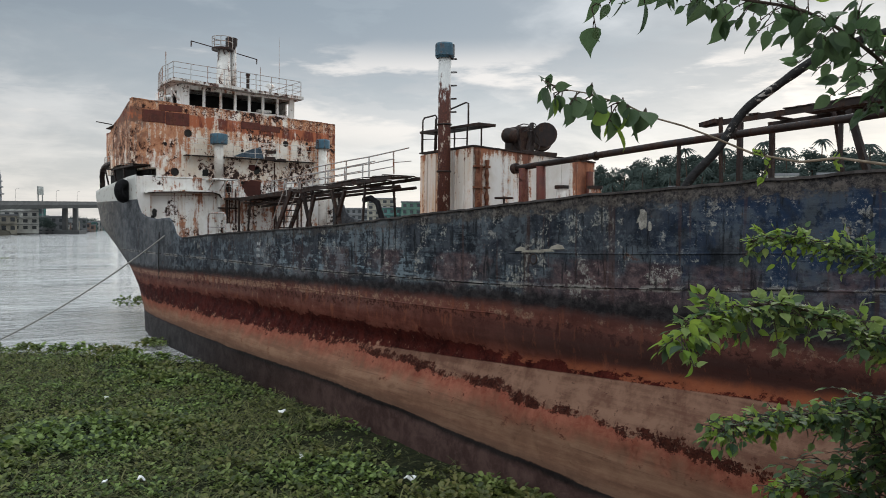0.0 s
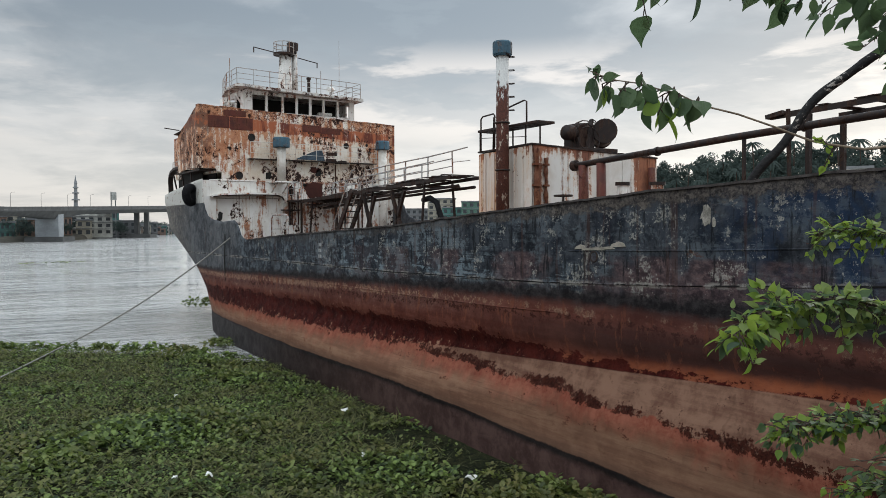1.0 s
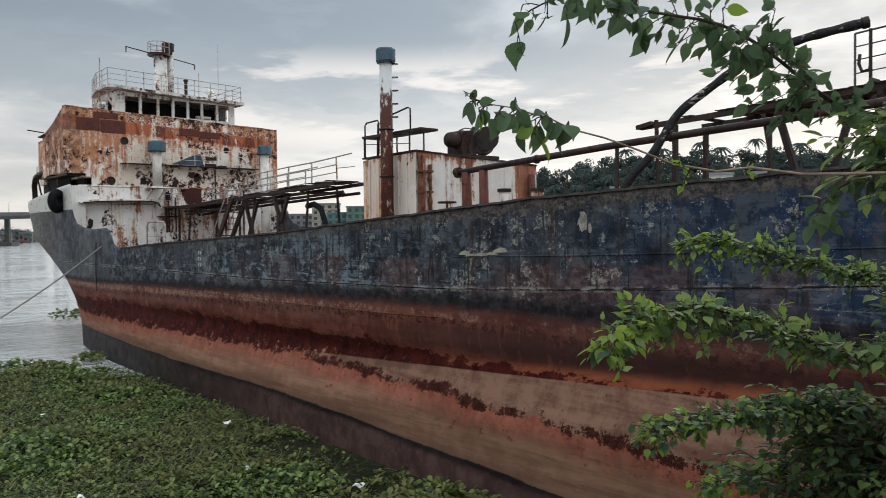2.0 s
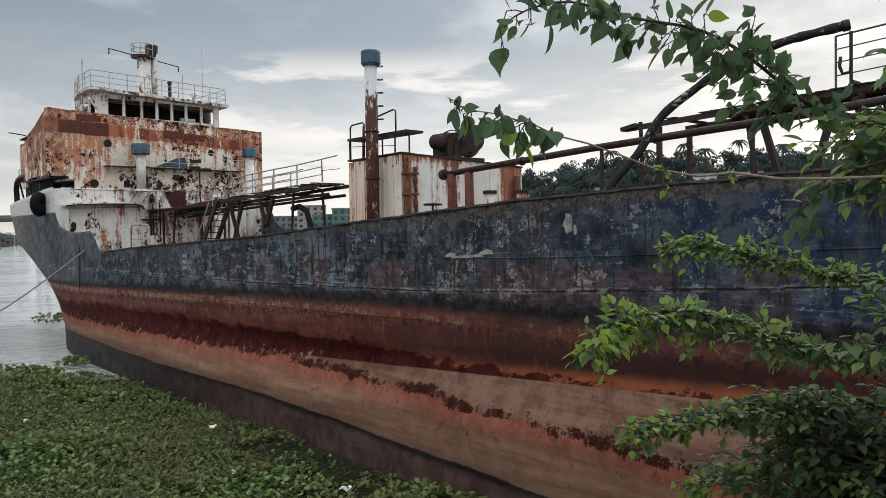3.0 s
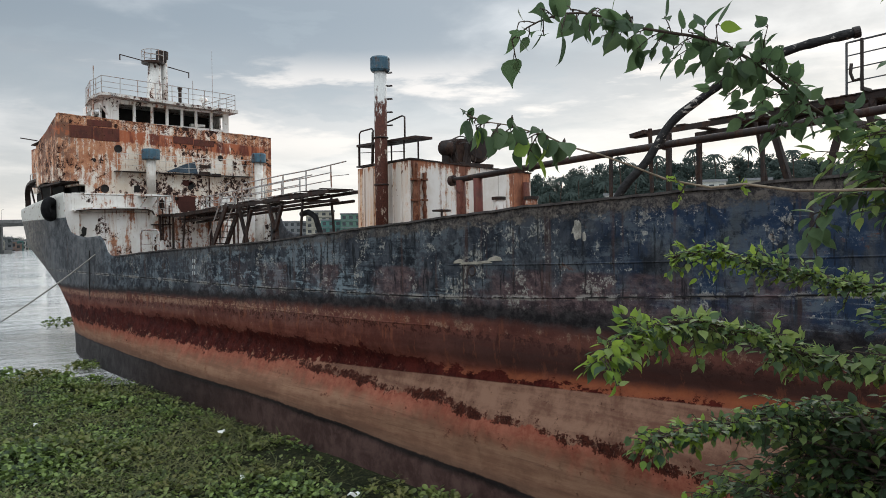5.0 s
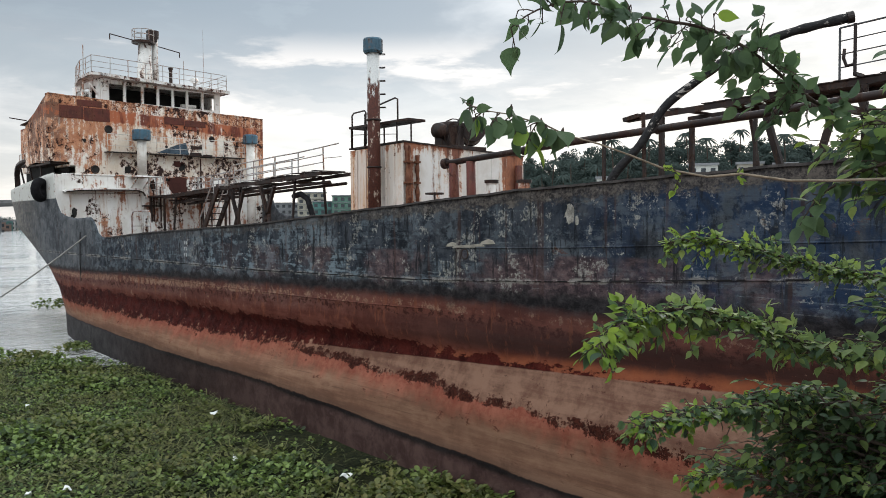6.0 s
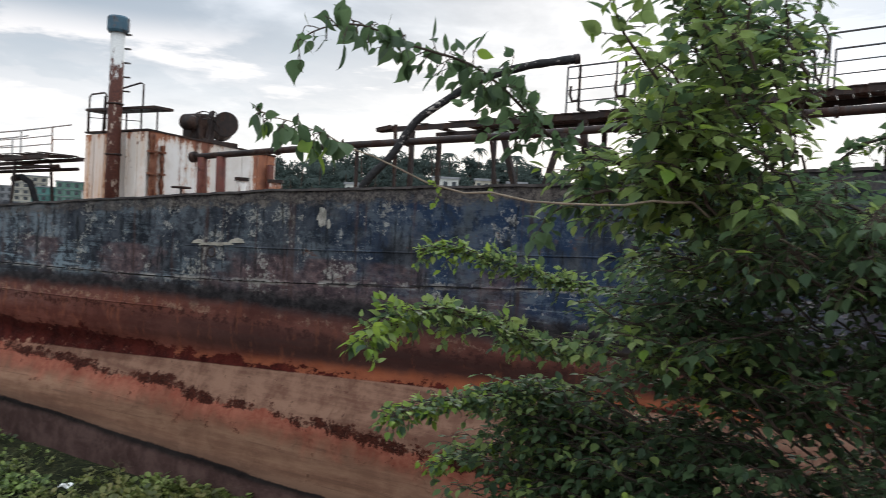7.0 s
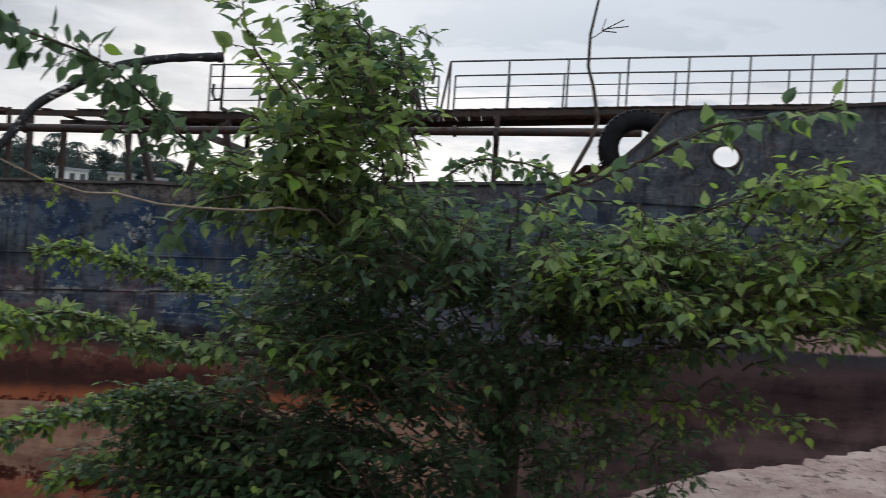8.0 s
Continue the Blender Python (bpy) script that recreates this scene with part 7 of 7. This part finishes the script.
def weed_mat():
    m, nt, b, co = material("rotting_weed_mat")
    a, c, d = speck(nt, co, 0.7, 6, 0.65), speck(nt, co, 6, 8, 0.75), speck(nt, stretch(nt, co, (1, 0.3, 1)), 30, 4)
    col = blend(nt, step(nt, a, 0.35, 0.65), (0.010, 0.014, 0.006), (0.028, 0.030, 0.013))
    col = blend(nt, step(nt, c, 0.45, 0.62), col, (0.006, 0.008, 0.005))
    col = blend(nt, step(nt, d, 0.55, 0.68, 0.0, 0.7), col, (0.075, 0.070, 0.034))
    finish(nt, b, col, 0.9, c, 0.05)
    b.inputs["Specular IOR Level"].default_value = 0.08
    bm = bmesh.new()
    nx, rows = 70, []
    for i in range(nx + 1):
        x = -16 + 27.9 * i / nx
        y1 = weed_edge(x)
        y0 = 2.0
        row = []
        for k in range(110):
            y = y0 + (y1 - y0) * k / 109
            z = max(0.035, 0.05 + 0.09 * noise.noise(Vector((x * 0.5, y * 0.5, 0))) + 0.07 * noise.noise(Vector((x * 1.7, y * 1.7, 4))))
            if k > 106:
                z -= 0.05 * (k - 106)
            row.append(bm.verts.new((x, y, z)))
        rows.append(row)
    for u, v in zip(rows, rows[1:]):
        for k in range(109):
            bm.faces.new((u[k], u[k + 1], v[k + 1], v[k]))
    solid("weed_mat", bm, m, "matted rotting green weed floating against the hull", "weed", kind="stuff", smooth=True)
    pad_v = np.array([(0, 0, 0), (-0.34, 0.25, 0.10), (0.34, 0.25, 0.10), (0, 0.35, -0.01), (-0.42, 0.62, 0.13), (0.42, 0.62, 0.13), (0, 0.7, 0.0), (-0.22, 0.95, 0.05), (0.22, 0.95, 0.05), (0, 1.0, 0.0)])
    pad_f = [(0, 3, 1), (0, 2, 3), (1, 3, 6, 4), (3, 2, 5, 6), (4, 6, 9, 7), (6, 5, 8, 9)]
    frames, straw = [], []
    def clump(x, y, n, size, lift):
        z0 = 0.07 + 0.09 * noise.noise(Vector((x * 0.5, y * 0.5, 0))) + 0.07 * noise.noise(Vector((x * 1.7, y * 1.7, 4)))
        for i in range(n):
            t = random.uniform(0, math.tau)
            tilt = random.uniform(0.15, 1.0)
            d = Vector((math.cos(t), math.sin(t), tilt))
            up = Vector((-math.cos(t) * tilt, -math.sin(t) * tilt, 1)) + Vector((random.uniform(-0.5, 0.5), random.uniform(-0.5, 0.5), 0))
            o = Vector((x, y, z0)) + Vector((math.cos(t), math.sin(t), 0)) * random.uniform(0.0, 0.08) + Vector((0, 0, random.uniform(0.0, lift)))
            frames.append((o, basis(d, up, size * random.uniform(0.6, 1.25))))
    made = 0
    while made < 13500:
        f = random.random() ** 1.5
        y = 8 + 36 * f
        lo = max(-9.0, -0.02 * y - 1.5) if y > 12 else -2
        x = random.uniform(lo, 11.35)
        if y > weed_edge(x) - 0.1 or (x > 10.2 - 0.25 * abs(y - 16.5) + 0.2 * noise.noise(Vector((x * 2, y * 2, 1))) and abs(y - 16.5) < 3.0 and random.random() < 0.85) or (x > 11.15 and random.random() < 0.5):
            continue
        lush = noise.noise(Vector((x * 0.28, y * 0.2, 9.0)))
        if random.random() < 0.30 - lush * 1.1:
            for i in range(5):
                t = random.uniform(0, math.tau)
                o = Vector((x + random.uniform(-0.3, 0.3), y + random.uniform(-0.3, 0.3), 0.08 + random.uniform(0, 0.12)))
                d = Vector((math.cos(t), math.sin(t), random.uniform(-0.1, 0.5)))
                straw.append((o, basis(d, Vector((0, 0, 1)), random.uniform(0.2, 0.55))))
            if random.random() < 0.5:
                continue
        clump(x, y, random.randint(4, 6), 0.095 + 0.05 * max(0, lush) * 2, 0.16 + 0.25 * max(0.0, lush))
        made += 1
    for i in range(260):
        x = random.uniform(-4, 10.6)
        clump(x, weed_edge(x) + random.uniform(-0.7, 0.25), 6, 0.18, 0.28)
    for x, y, n in ((11.3, 38.2, 26), (11.0, 37.4, 18), (10.6, 12.6, 14), (11.2, 11.4, 20), (9.9, 12.0, 14)):
        for i in range(n):
            clump(x + random.gauss(0, 0.3), y + random.gauss(0, 0.3), 5, 0.17, 0.25)
    for i in range(40):
        clump(15.9 + random.gauss(0, 0.6), 57.5 + random.gauss(0, 0.5), 5, 0.22, 0.5)
    for i in range(46):
        clump(9.5 + 10.0 * random.random(), 140 + random.gauss(0, 0.9), 4, 0.22, 0.08)
    ob = new("water_hyacinth", joined("water_hyacinth", frames, pad_v, pad_f, WEED))
    tagged(ob, "glossy green water hyacinth leaves crowding the shallows", "water plant", kind="stuff")
    blade_v = np.array([(-0.03, 0, 0), (0.03, 0, 0), (-0.026, 0.5, 0.06), (0.026, 0.5, 0.06), (0, 1.0, 0.0)])
    blade_f = [(0, 1, 3, 2), (2, 3, 4)]
    ob = new("dry_stalks", joined("dry_stalks", straw, blade_v, blade_f, leafy("dry_stalk", (0.040, 0.050, 0.018), (0.165, 0.165, 0.065), 0.15, 0.8)))
    tagged(ob, "dry yellowed stalks lying over the floating weed", "weed", kind="stuff")


weed_mat()


def litter():
    for x, y, w in ((9.83, 14.29, 0.18), (10.21, 21.63, 0.16), (8.63, 17.18, 0.12), (4.95, 17.56, 0.12), (4.28, 17.86, 0.10), (3.0, 15.2, 0.13), (6.4, 26.5, 0.10)):
        bm = bmesh.new()
        n = 7
        mid = bm.verts.new((x, y, 0.30))
        rim = [bm.verts.new((x + w * random.uniform(0.5, 1.0) * math.cos(i * math.tau / n), y + w * random.uniform(0.4, 0.8) * math.sin(i * math.tau / n), 0.24 + random.uniform(-0.05, 0.10))) for i in range(n)]
        for i in range(n):
            bm.faces.new((mid, rim[i], rim[(i + 1) % n]))
        ob = solid("plastic_scrap", bm, LITTER, "crumpled white plastic scrap lying on the weed", "litter", "scraps of litter")
        mod = ob.modifiers.new("thickness", "SOLIDIFY")
        mod.thickness = 0.02


litter()


# ---- the far shore ----
def polar(az, d, z=0.0):
    return Vector((d * math.sin(radians(az)), d * math.cos(radians(az)), z))


def shore_d(az):
    """Distance of the far shore's water edge."""
    if az < 8:
        return 335 + 12 * (az - 3) if az > 3 else 335
    if az < 14:
        return 395 + 60 * (az - 8)
    if az < 42:
        return 755 - 14 * (az - 14)
    return max(240, 363 - 10 * (az - 42))


def rise(az, back):
    hill = max(0.0, min(1.0, (az - 40) / 8)) * max(0.0, min(1.0, (84 - az) / 18))
    return 1.6 + 0.04 * min(back, 60) + hill * min(back, 70) * 0.29


def far_shore():
    bm = bmesh.new()
    rows = []
    for i in range(151):
        az = -60 + i * 1.3
        d = shore_d(az)
        row = []
        for k, b in enumerate((-6, 0, 4, 15, 35, 70, 160, 420)):
            z = -0.8 if k == 0 else 0.6 if k == 1 else rise(az, b) + noise.noise(Vector((az * 0.6, b * 0.05, 0))) * min(1.5, b * 0.05)
            row.append(bm.verts.new(polar(az, d + b, z)))
        rows.append(row)
    for u, v in zip(rows, rows[1:]):
        for k in range(7):
            bm.faces.new((u[k], u[k + 1], v[k + 1], v[k]))
    m = plain("far_shore_ground", (0.062, 0.058, 0.046), 0.95, 0.4, 0.08, 0.0)
    tagged(new("far_bank", mesh_of("far_bank", bm, m, True)), "low green and earthy far river bank", "ground", kind="structure")


far_shore()


def bridge():
    br = thing("road_bridge", "long grey concrete road bridge on stout piers", "bridge", (36, 350, 0))
    a, step_v = Vector((36, 350, 0)), Vector((54, 91, 0)) / 105.8
    side = Vector((step_v.y, -step_v.x, 0))
    grey = plain("bridge_concrete", (0.090, 0.093, 0.094), 0.9, 0.2, 0.4, 0.0)
    pale = plain("bridge_pier_concrete", (0.30, 0.325, 0.345), 0.9, 0.15, 0.3, 0.0)
    piers = (-105, 0, 105, 200, 300)
    z_of = lambda s: 13.1 + 0.027 * max(s, -40)
    bm = bmesh.new()
    rows = []
    for i in range(131):
        s = -110 + 430 * i / 130
        near = min(abs(s - q) for q in piers)
        deep = 2.3 + (2.0 * max(0.0, 1 - near / 34) ** 2 if s < 40 else 0.2)
        c = a + step_v * s
        z = z_of(s)
        rows.append([bm.verts.new(c + side * o + Vector((0, 0, h))) for o, h in ((-5.5, z), (5.5, z), (5.5, z - 0.7), (3.4, z - deep), (-3.4, z - deep), (-5.5, z - 0.7))])
    for u, v in zip(rows, rows[1:]):
        for k in range(6):
            bm.faces.new((u[k], u[(k + 1) % 6], v[(k + 1) % 6], v[k]))
    part("deck_girder", bm, grey, br)
    for q in piers:
        c = a + step_v * q
        w = 4.6 if q == 0 else 3.2
        b2 = bmesh.new()
        top = z_of(q) - 1.6
        for o in ((-2.6, 2.6) if q > 30 else (0,)):
            e = c + side * o
            wide = 1.1 if q > 30 else w
            v = [[b2.verts.new(e + side * i * wide + step_v * j * (1.1 if q > 30 else 2.3) + Vector((0, 0, z))) for i, j in ((-1, -1), (1, -1), (1, 1), (-1, 1))] for z in (-0.5, top)]
            for k in range(4):
                b2.faces.new((v[0][k], v[0][(k + 1) % 4], v[1][(k + 1) % 4], v[1][k]))
            b2.faces.new(v[1])
        part("pier", b2, pale if q == 0 else grey, br, "pale pier in the water" if q == 0 else "")
        b3 = bmesh.new()
        v = [[b3.verts.new(c + side * i * (w + 3) + step_v * j * 5.5 + Vector((0, 0, z))) for i, j in ((-1, -1), (1, -1), (1, 1), (-1, 1))] for z in (-0.5, 2.0)]
        for k in range(4):
            b3.faces.new((v[0][k], v[0][(k + 1) % 4], v[1][(k + 1) % 4], v[1][k]))
        b3.faces.new(v[1])
        part("pile_cap", b3, grey, br)
    for o in (-5.4, 5.4):
        b2 = bmesh.new()
        for i in range(86):
            s = -110 + 5 * i
            beam(b2, a + step_v * s + side * o + Vector((0, 0, z_of(s) + 0.5)), a + step_v * (s + 5) + side * o + Vector((0, 0, z_of(s + 5) + 0.5)), 0.2, 0.9)
            beam(b2, a + step_v * s + side * o + Vector((0, 0, z_of(s))), a + step_v * s + side * o + Vector((0, 0, z_of(s) + 1.0)), 0.25, 0.25)
        part("parapet", b2, grey, br)
    for s in (-20, 4, 28, 52, 76, 100, 130):
        base = a + step_v * s - side * 5.0 + Vector((0, 0, z_of(s)))
        part("lamp_post", a_tube([base, base + Vector((0, 0, 6)), base + Vector((0.5, 0.2, 6.4)), base + Vector((1.5, 0.5, 6.5))], 0.06, 5), grey, br)
    return a, step_v, side, z_of


A, SV, SD, ZB = bridge()


def billboard():
    c = A + SV * 98 - SD * 12
    b = thing("billboard", "weathered grey roadside billboard on posts", "billboard", (c.x, c.y, 0))
    m = plain("billboard_steel", (0.16, 0.17, 0.17), 0.8, 0.3, 0.5, 0.0)
    for o in (-2.6, 2.6):
        part("post", a_tube([c + SV * o, c + SV * o + Vector((0, 0, 20))], 0.25, 6), m, b)
    part("panel", a_beam(c - SV * 3.6 + Vector((0, 0, 22.0)), c + SV * 3.6 + Vector((0, 0, 22.0)), 0.4, 4.2), plain("billboard_sheet", (0.28, 0.30, 0.29), 0.8, 0.4, 0.4, 0.0), b, "faded pale panel")


billboard()


def minaret():
    p = polar(7.45, 640, 1.0)
    t = thing("lattice_tower", "slim grey tower with stepped galleries", "tower", p)
    m = plain("tower_concrete", (0.24, 0.25, 0.26), 0.9, 0.2, 0.4, 0.0)
    part("shaft", a_tube([p, p + Vector((0, 0, 20)), p + Vector((0, 0, 37))], [1.9, 1.5, 1.1], 10), m, t)
    for z, r in ((24.5, 2.9), (29.5, 2.5), (33.5, 2.0)):
        part("gallery", a_tube([p + Vector((0, 0, z)), p + Vector((0, 0, z + 0.9))], [r, r], 10), m, t)
    part("spire", a_tube([p + Vector((0, 0, 37)), p + Vector((0, 0, 39)), p + Vector((0, 0, 43))], [1.3, 0.7, 0.08], 8), m, t)


minaret()


# ---- far town ----
GLASS_DARK = plain("far_window_dark", (0.045, 0.05, 0.055), 0.4, 0.3, 0.5, 0.0)


def town():
    rng = random.Random(5)
    tints = {"white": (0.40, 0.40, 0.37), "cream": (0.30, 0.28, 0.23), "green": (0.085, 0.15, 0.12), "teal": (0.07, 0.155, 0.14), "pink": (0.23, 0.155, 0.125), "grey": (0.16, 0.165, 0.17)}
    mats = {k: plain("plaster_" + k, c, 0.9, 0.22, 0.25, 0.0) for k, c in tints.items()}
    def house(az, back, w, h, floors, bays, tint):
        d = shore_d(az) + back
        base = polar(az, d, rise(az, back) - 1.0)
        face = -Vector((base.x, base.y, 0)).normalized()
        run = Vector((-face.y, face.x, 0))
        hs = thing("town_house", f"{tint} plastered {'low' if floors < 3 else 'tall'} riverside house with dark windows", "building", base, "houses on the far shore")
        deep = 9
        b = bmesh.new()
        v = [[b.verts.new(base + run * i * w / 2 - face * j + Vector((0, 0, z))) for i, j in ((-1, 0), (1, 0), (1, deep), (-1, deep))] for z in (-1, h)]
        for k in range(4):
            b.faces.new((v[0][k], v[0][(k + 1) % 4], v[1][(k + 1) % 4], v[1][k]))
        part("wall", b, mats[tint], hs)
        b = bmesh.new()
        v = [[b.verts.new(base + run * i * (w / 2 + 0.4) + face * j + Vector((0, 0, z))) for i, j in ((-1, 0.5), (1, 0.5), (1, -deep), (-1, -deep))] for z in (h, h + 0.7)]
        for k in range(4):
            b.faces.new((v[0][k], v[0][(k + 1) % 4], v[1][(k + 1) % 4], v[1][k]))
        b.faces.new(v[1])
        b.faces.new(v[0][::-1])
        part("roof", b, mats["grey"], hs)
        ww, hh = w / bays * 0.5, h / floors * 0.5
        for f in range(floors):
            for k in range(bays):
                c = base + run * ((k + 0.5) / bays - 0.5) * w + face * 0.06 + Vector((0, 0, (f + 0.55) * h / floors))
                wb = bmesh.new()
                beam(wb, c - run * ww / 2, c + run * ww / 2, 0.14, hh)
                part("window", wb, GLASS_DARK, hs)
        for f in range(1, floors):
            wb = bmesh.new()
            z = f * h / floors
            beam(wb, base - run * w / 2 + face * 0.2 + Vector((0, 0, z)), base + run * w / 2 + face * 0.2 + Vector((0, 0, z)), 0.5, 0.25)
            part("floor_slab", wb, mats["grey"], hs)
    for args in ((1.0, 25, 16, 10, 3, 5, "grey"), (3.4, 30, 13, 9, 3, 4, "cream"), (4.6, 22, 8, 7, 2, 3, "pink"), (5.3, 45, 12, 11, 3, 4, "grey"), (6.55, 50, 11, 11, 4, 3, "cream"), (7.6, 28, 30, 12.5, 4, 8, "white"),
                 (8.75, 30, 9, 9, 3, 3, "cream"), (9.3, 10, 13, 15, 2, 3, "teal"), (10.3, -70, 14, 11, 3, 4, "grey"), (11.0, -60, 12, 9, 3, 4, "pink"), (11.8, -60, 14, 10, 3, 4, "grey"), (12.7, -80, 12, 9, 3, 4, "white"),
                 (-1.5, 30, 18, 12, 3, 5, "white"), (-4.5, 35, 16, 11, 3, 4, "cream"),
                 (32.4, 10, 18, 22, 6, 4, "cream"), (33.9, -5, 24, 16, 4, 6, "teal"), (35.1, 0, 20, 19, 5, 5, "green"), (36.4, 15, 16, 14, 4, 4, "white"), (30.2, 15, 24, 16, 4, 6, "grey"), (26.0, 20, 26, 18, 5, 6, "white")):
        house(*args)
    for i in range(46):
        az = rng.uniform(1.5, 13.2) if i < 34 else rng.uniform(9.6, 14.5)
        house(az, rng.uniform(6, 30) - (90 if az > 9.8 else 0), rng.uniform(5, 11), rng.uniform(4, 9.5), rng.choice((2, 2, 3)), rng.choice((2, 3)), rng.choice(("white", "cream", "pink", "grey", "teal", "grey")))
    for az, w, h, fl, b, tint in ((47.7, 6, 15.5, 4, 3, "white"), (53.4, 4, 17.2, 4, 2, "white"), (60.2, 8, 20.0, 5, 3, "white"), (63.2, 7, 20.0, 5, 3, "cream"), (65.4, 6, 19.5, 5, 2, "pink")):
        house(az, 1, w, h, fl, b, tint)


town()


# ---- wooded far hill ----
def clumps(frames, centre, r, n, size):
    for i in range(n):
        v = Vector((random.gauss(0, 1), random.gauss(0, 1), random.gauss(0, 0.8)))
        v = v.normalized() * r * random.uniform(0.45, 1.0)
        v.z *= 0.75
        d = Vector((random.uniform(-1, 1), random.uniform(-1, 1), random.uniform(-0.3, 1)))
        frames.append((centre + v, basis(d, Vector((random.uniform(-1, 1), random.uniform(-1, 1), 1)), size * random.uniform(0.6, 1.3))))


def woods():
    leaf_v = np.array([(0, -0.6, 0), (0.5, -0.1, 0.15), (0.25, 0.55, 0), (-0.3, 0.5, 0.1), (-0.55, -0.1, 0)])
    leaf_f = [(0, 1, 2), (0, 2, 3), (0, 3, 4)]
    frames = []
    trunks = bmesh.new()
    for i in range(640):
        az = random.uniform(41.5, 86)
        back = random.uniform(3, 75)
        d = shore_d(az) + back
        z = rise(az, back)
        h = random.uniform(8, 11) * (0.8 if az > 66 else 1)
        p = polar(az, d, z)
        tube(trunks, [p - Vector((0, 0, 1)), p + Vector((0, 0, h * 0.7))], 0.25, 4, False)
        for k in range(4):
            c = p + Vector((random.uniform(-2, 2), random.uniform(-2, 2), h * (0.22 + 0.2 * k + random.uniform(0.0, 0.12))))
            clumps(frames, c, random.uniform(1.9, 3.2), 125, 0.60)
    for i in range(230):
        az = random.uniform(0, 14) if i % 2 else random.uniform(-6, 42)
        d = shore_d(az) + random.uniform(2, 60) - (90 if 9.8 < az < 14 else 0)
        p = polar(az, d, 2.0)
        h = random.uniform(4, 8.5)
        for k in range(2):
            clumps(frames, p + Vector((random.uniform(-2, 2), random.uniform(-2, 2), h * random.uniform(0.4, 0.9))), random.uniform(1.6, 3.2), 150, 0.38)
    ob = new("far_woods", joined("far_woods", frames, leaf_v, leaf_f, HAZED_LEAF))
    tagged(ob, "dark green woodland covering the far shore, haze in its colour", "woods", kind="stuff")
    solid("far_tree_stems", trunks, BARK, "thin grey stems among the far woods", "tree stems", kind="stuff")
    # coconut palms standing above the wood
    base = thing("coconut_palm", "tall thin coconut palm above the far wood", "palm", (0, 0, 0), "palms on the far shore")
    part("trunk", a_tube([(0, 0, -2), (0.3, 0, 6), (0.2, 0.2, 14)], [0.3, 0.22, 0.16], 6), BARK, base)
    fr = bmesh.new()
    for i in range(13):
        t = i * math.tau / 13 + random.uniform(-0.2, 0.2)
        lift = random.uniform(-0.3, 0.9)
        out = Vector((math.cos(t), math.sin(t), 0))
        side = Vector((-math.sin(t), math.cos(t), 0))
        prev = None
        for k in range(7):
            f = k / 6
            c = Vector((0.2, 0.2, 14)) + out * 3.6 * f + Vector((0, 0, lift * 2.4 * f - 2.9 * f * f))
            w = 0.32 * math.sin(math.pi * min(1, 0.15 + f * 0.85)) + 0.05
            row = [fr.verts.new(c + side * w - Vector((0, 0, w * 0.9))), fr.verts.new(c), fr.verts.new(c - side * w - Vector((0, 0, w * 0.9)))]
            if prev:
                fr.faces.new((prev[0], prev[1], row[1], row[0]))
                fr.faces.new((prev[1], prev[2], row[2], row[1]))
            prev = row
    part("fronds", fr, HAZED_LEAF, base)
    spots = [(48.2, 4), (49.1, 10), (49.8, 30), (50.6, 6), (51.1, 22), (52.0, 34), (52.9, 14), (54.1, 40), (55.0, 25), (56.6, 44), (57.4, 18), (59.2, 48), (60.6, 40), (62.5, 52), (65.5, 40), (69.0, 35), (45.4, 20)]
    for i, (az, back) in enumerate(spots):
        p = polar(az, shore_d(az) + back, rise(az, back))
        m = pose(p.x, p.y, p.z + 2.2 + random.uniform(-2.0, 1.8), random.uniform(-4, 4), random.uniform(-4, 4), random.uniform(0, 360))
        if i == 0:
            base.matrix_basis = m @ Matrix.Scale(1.05, 4)
        else:
            copy_thing(base, m)


woods()
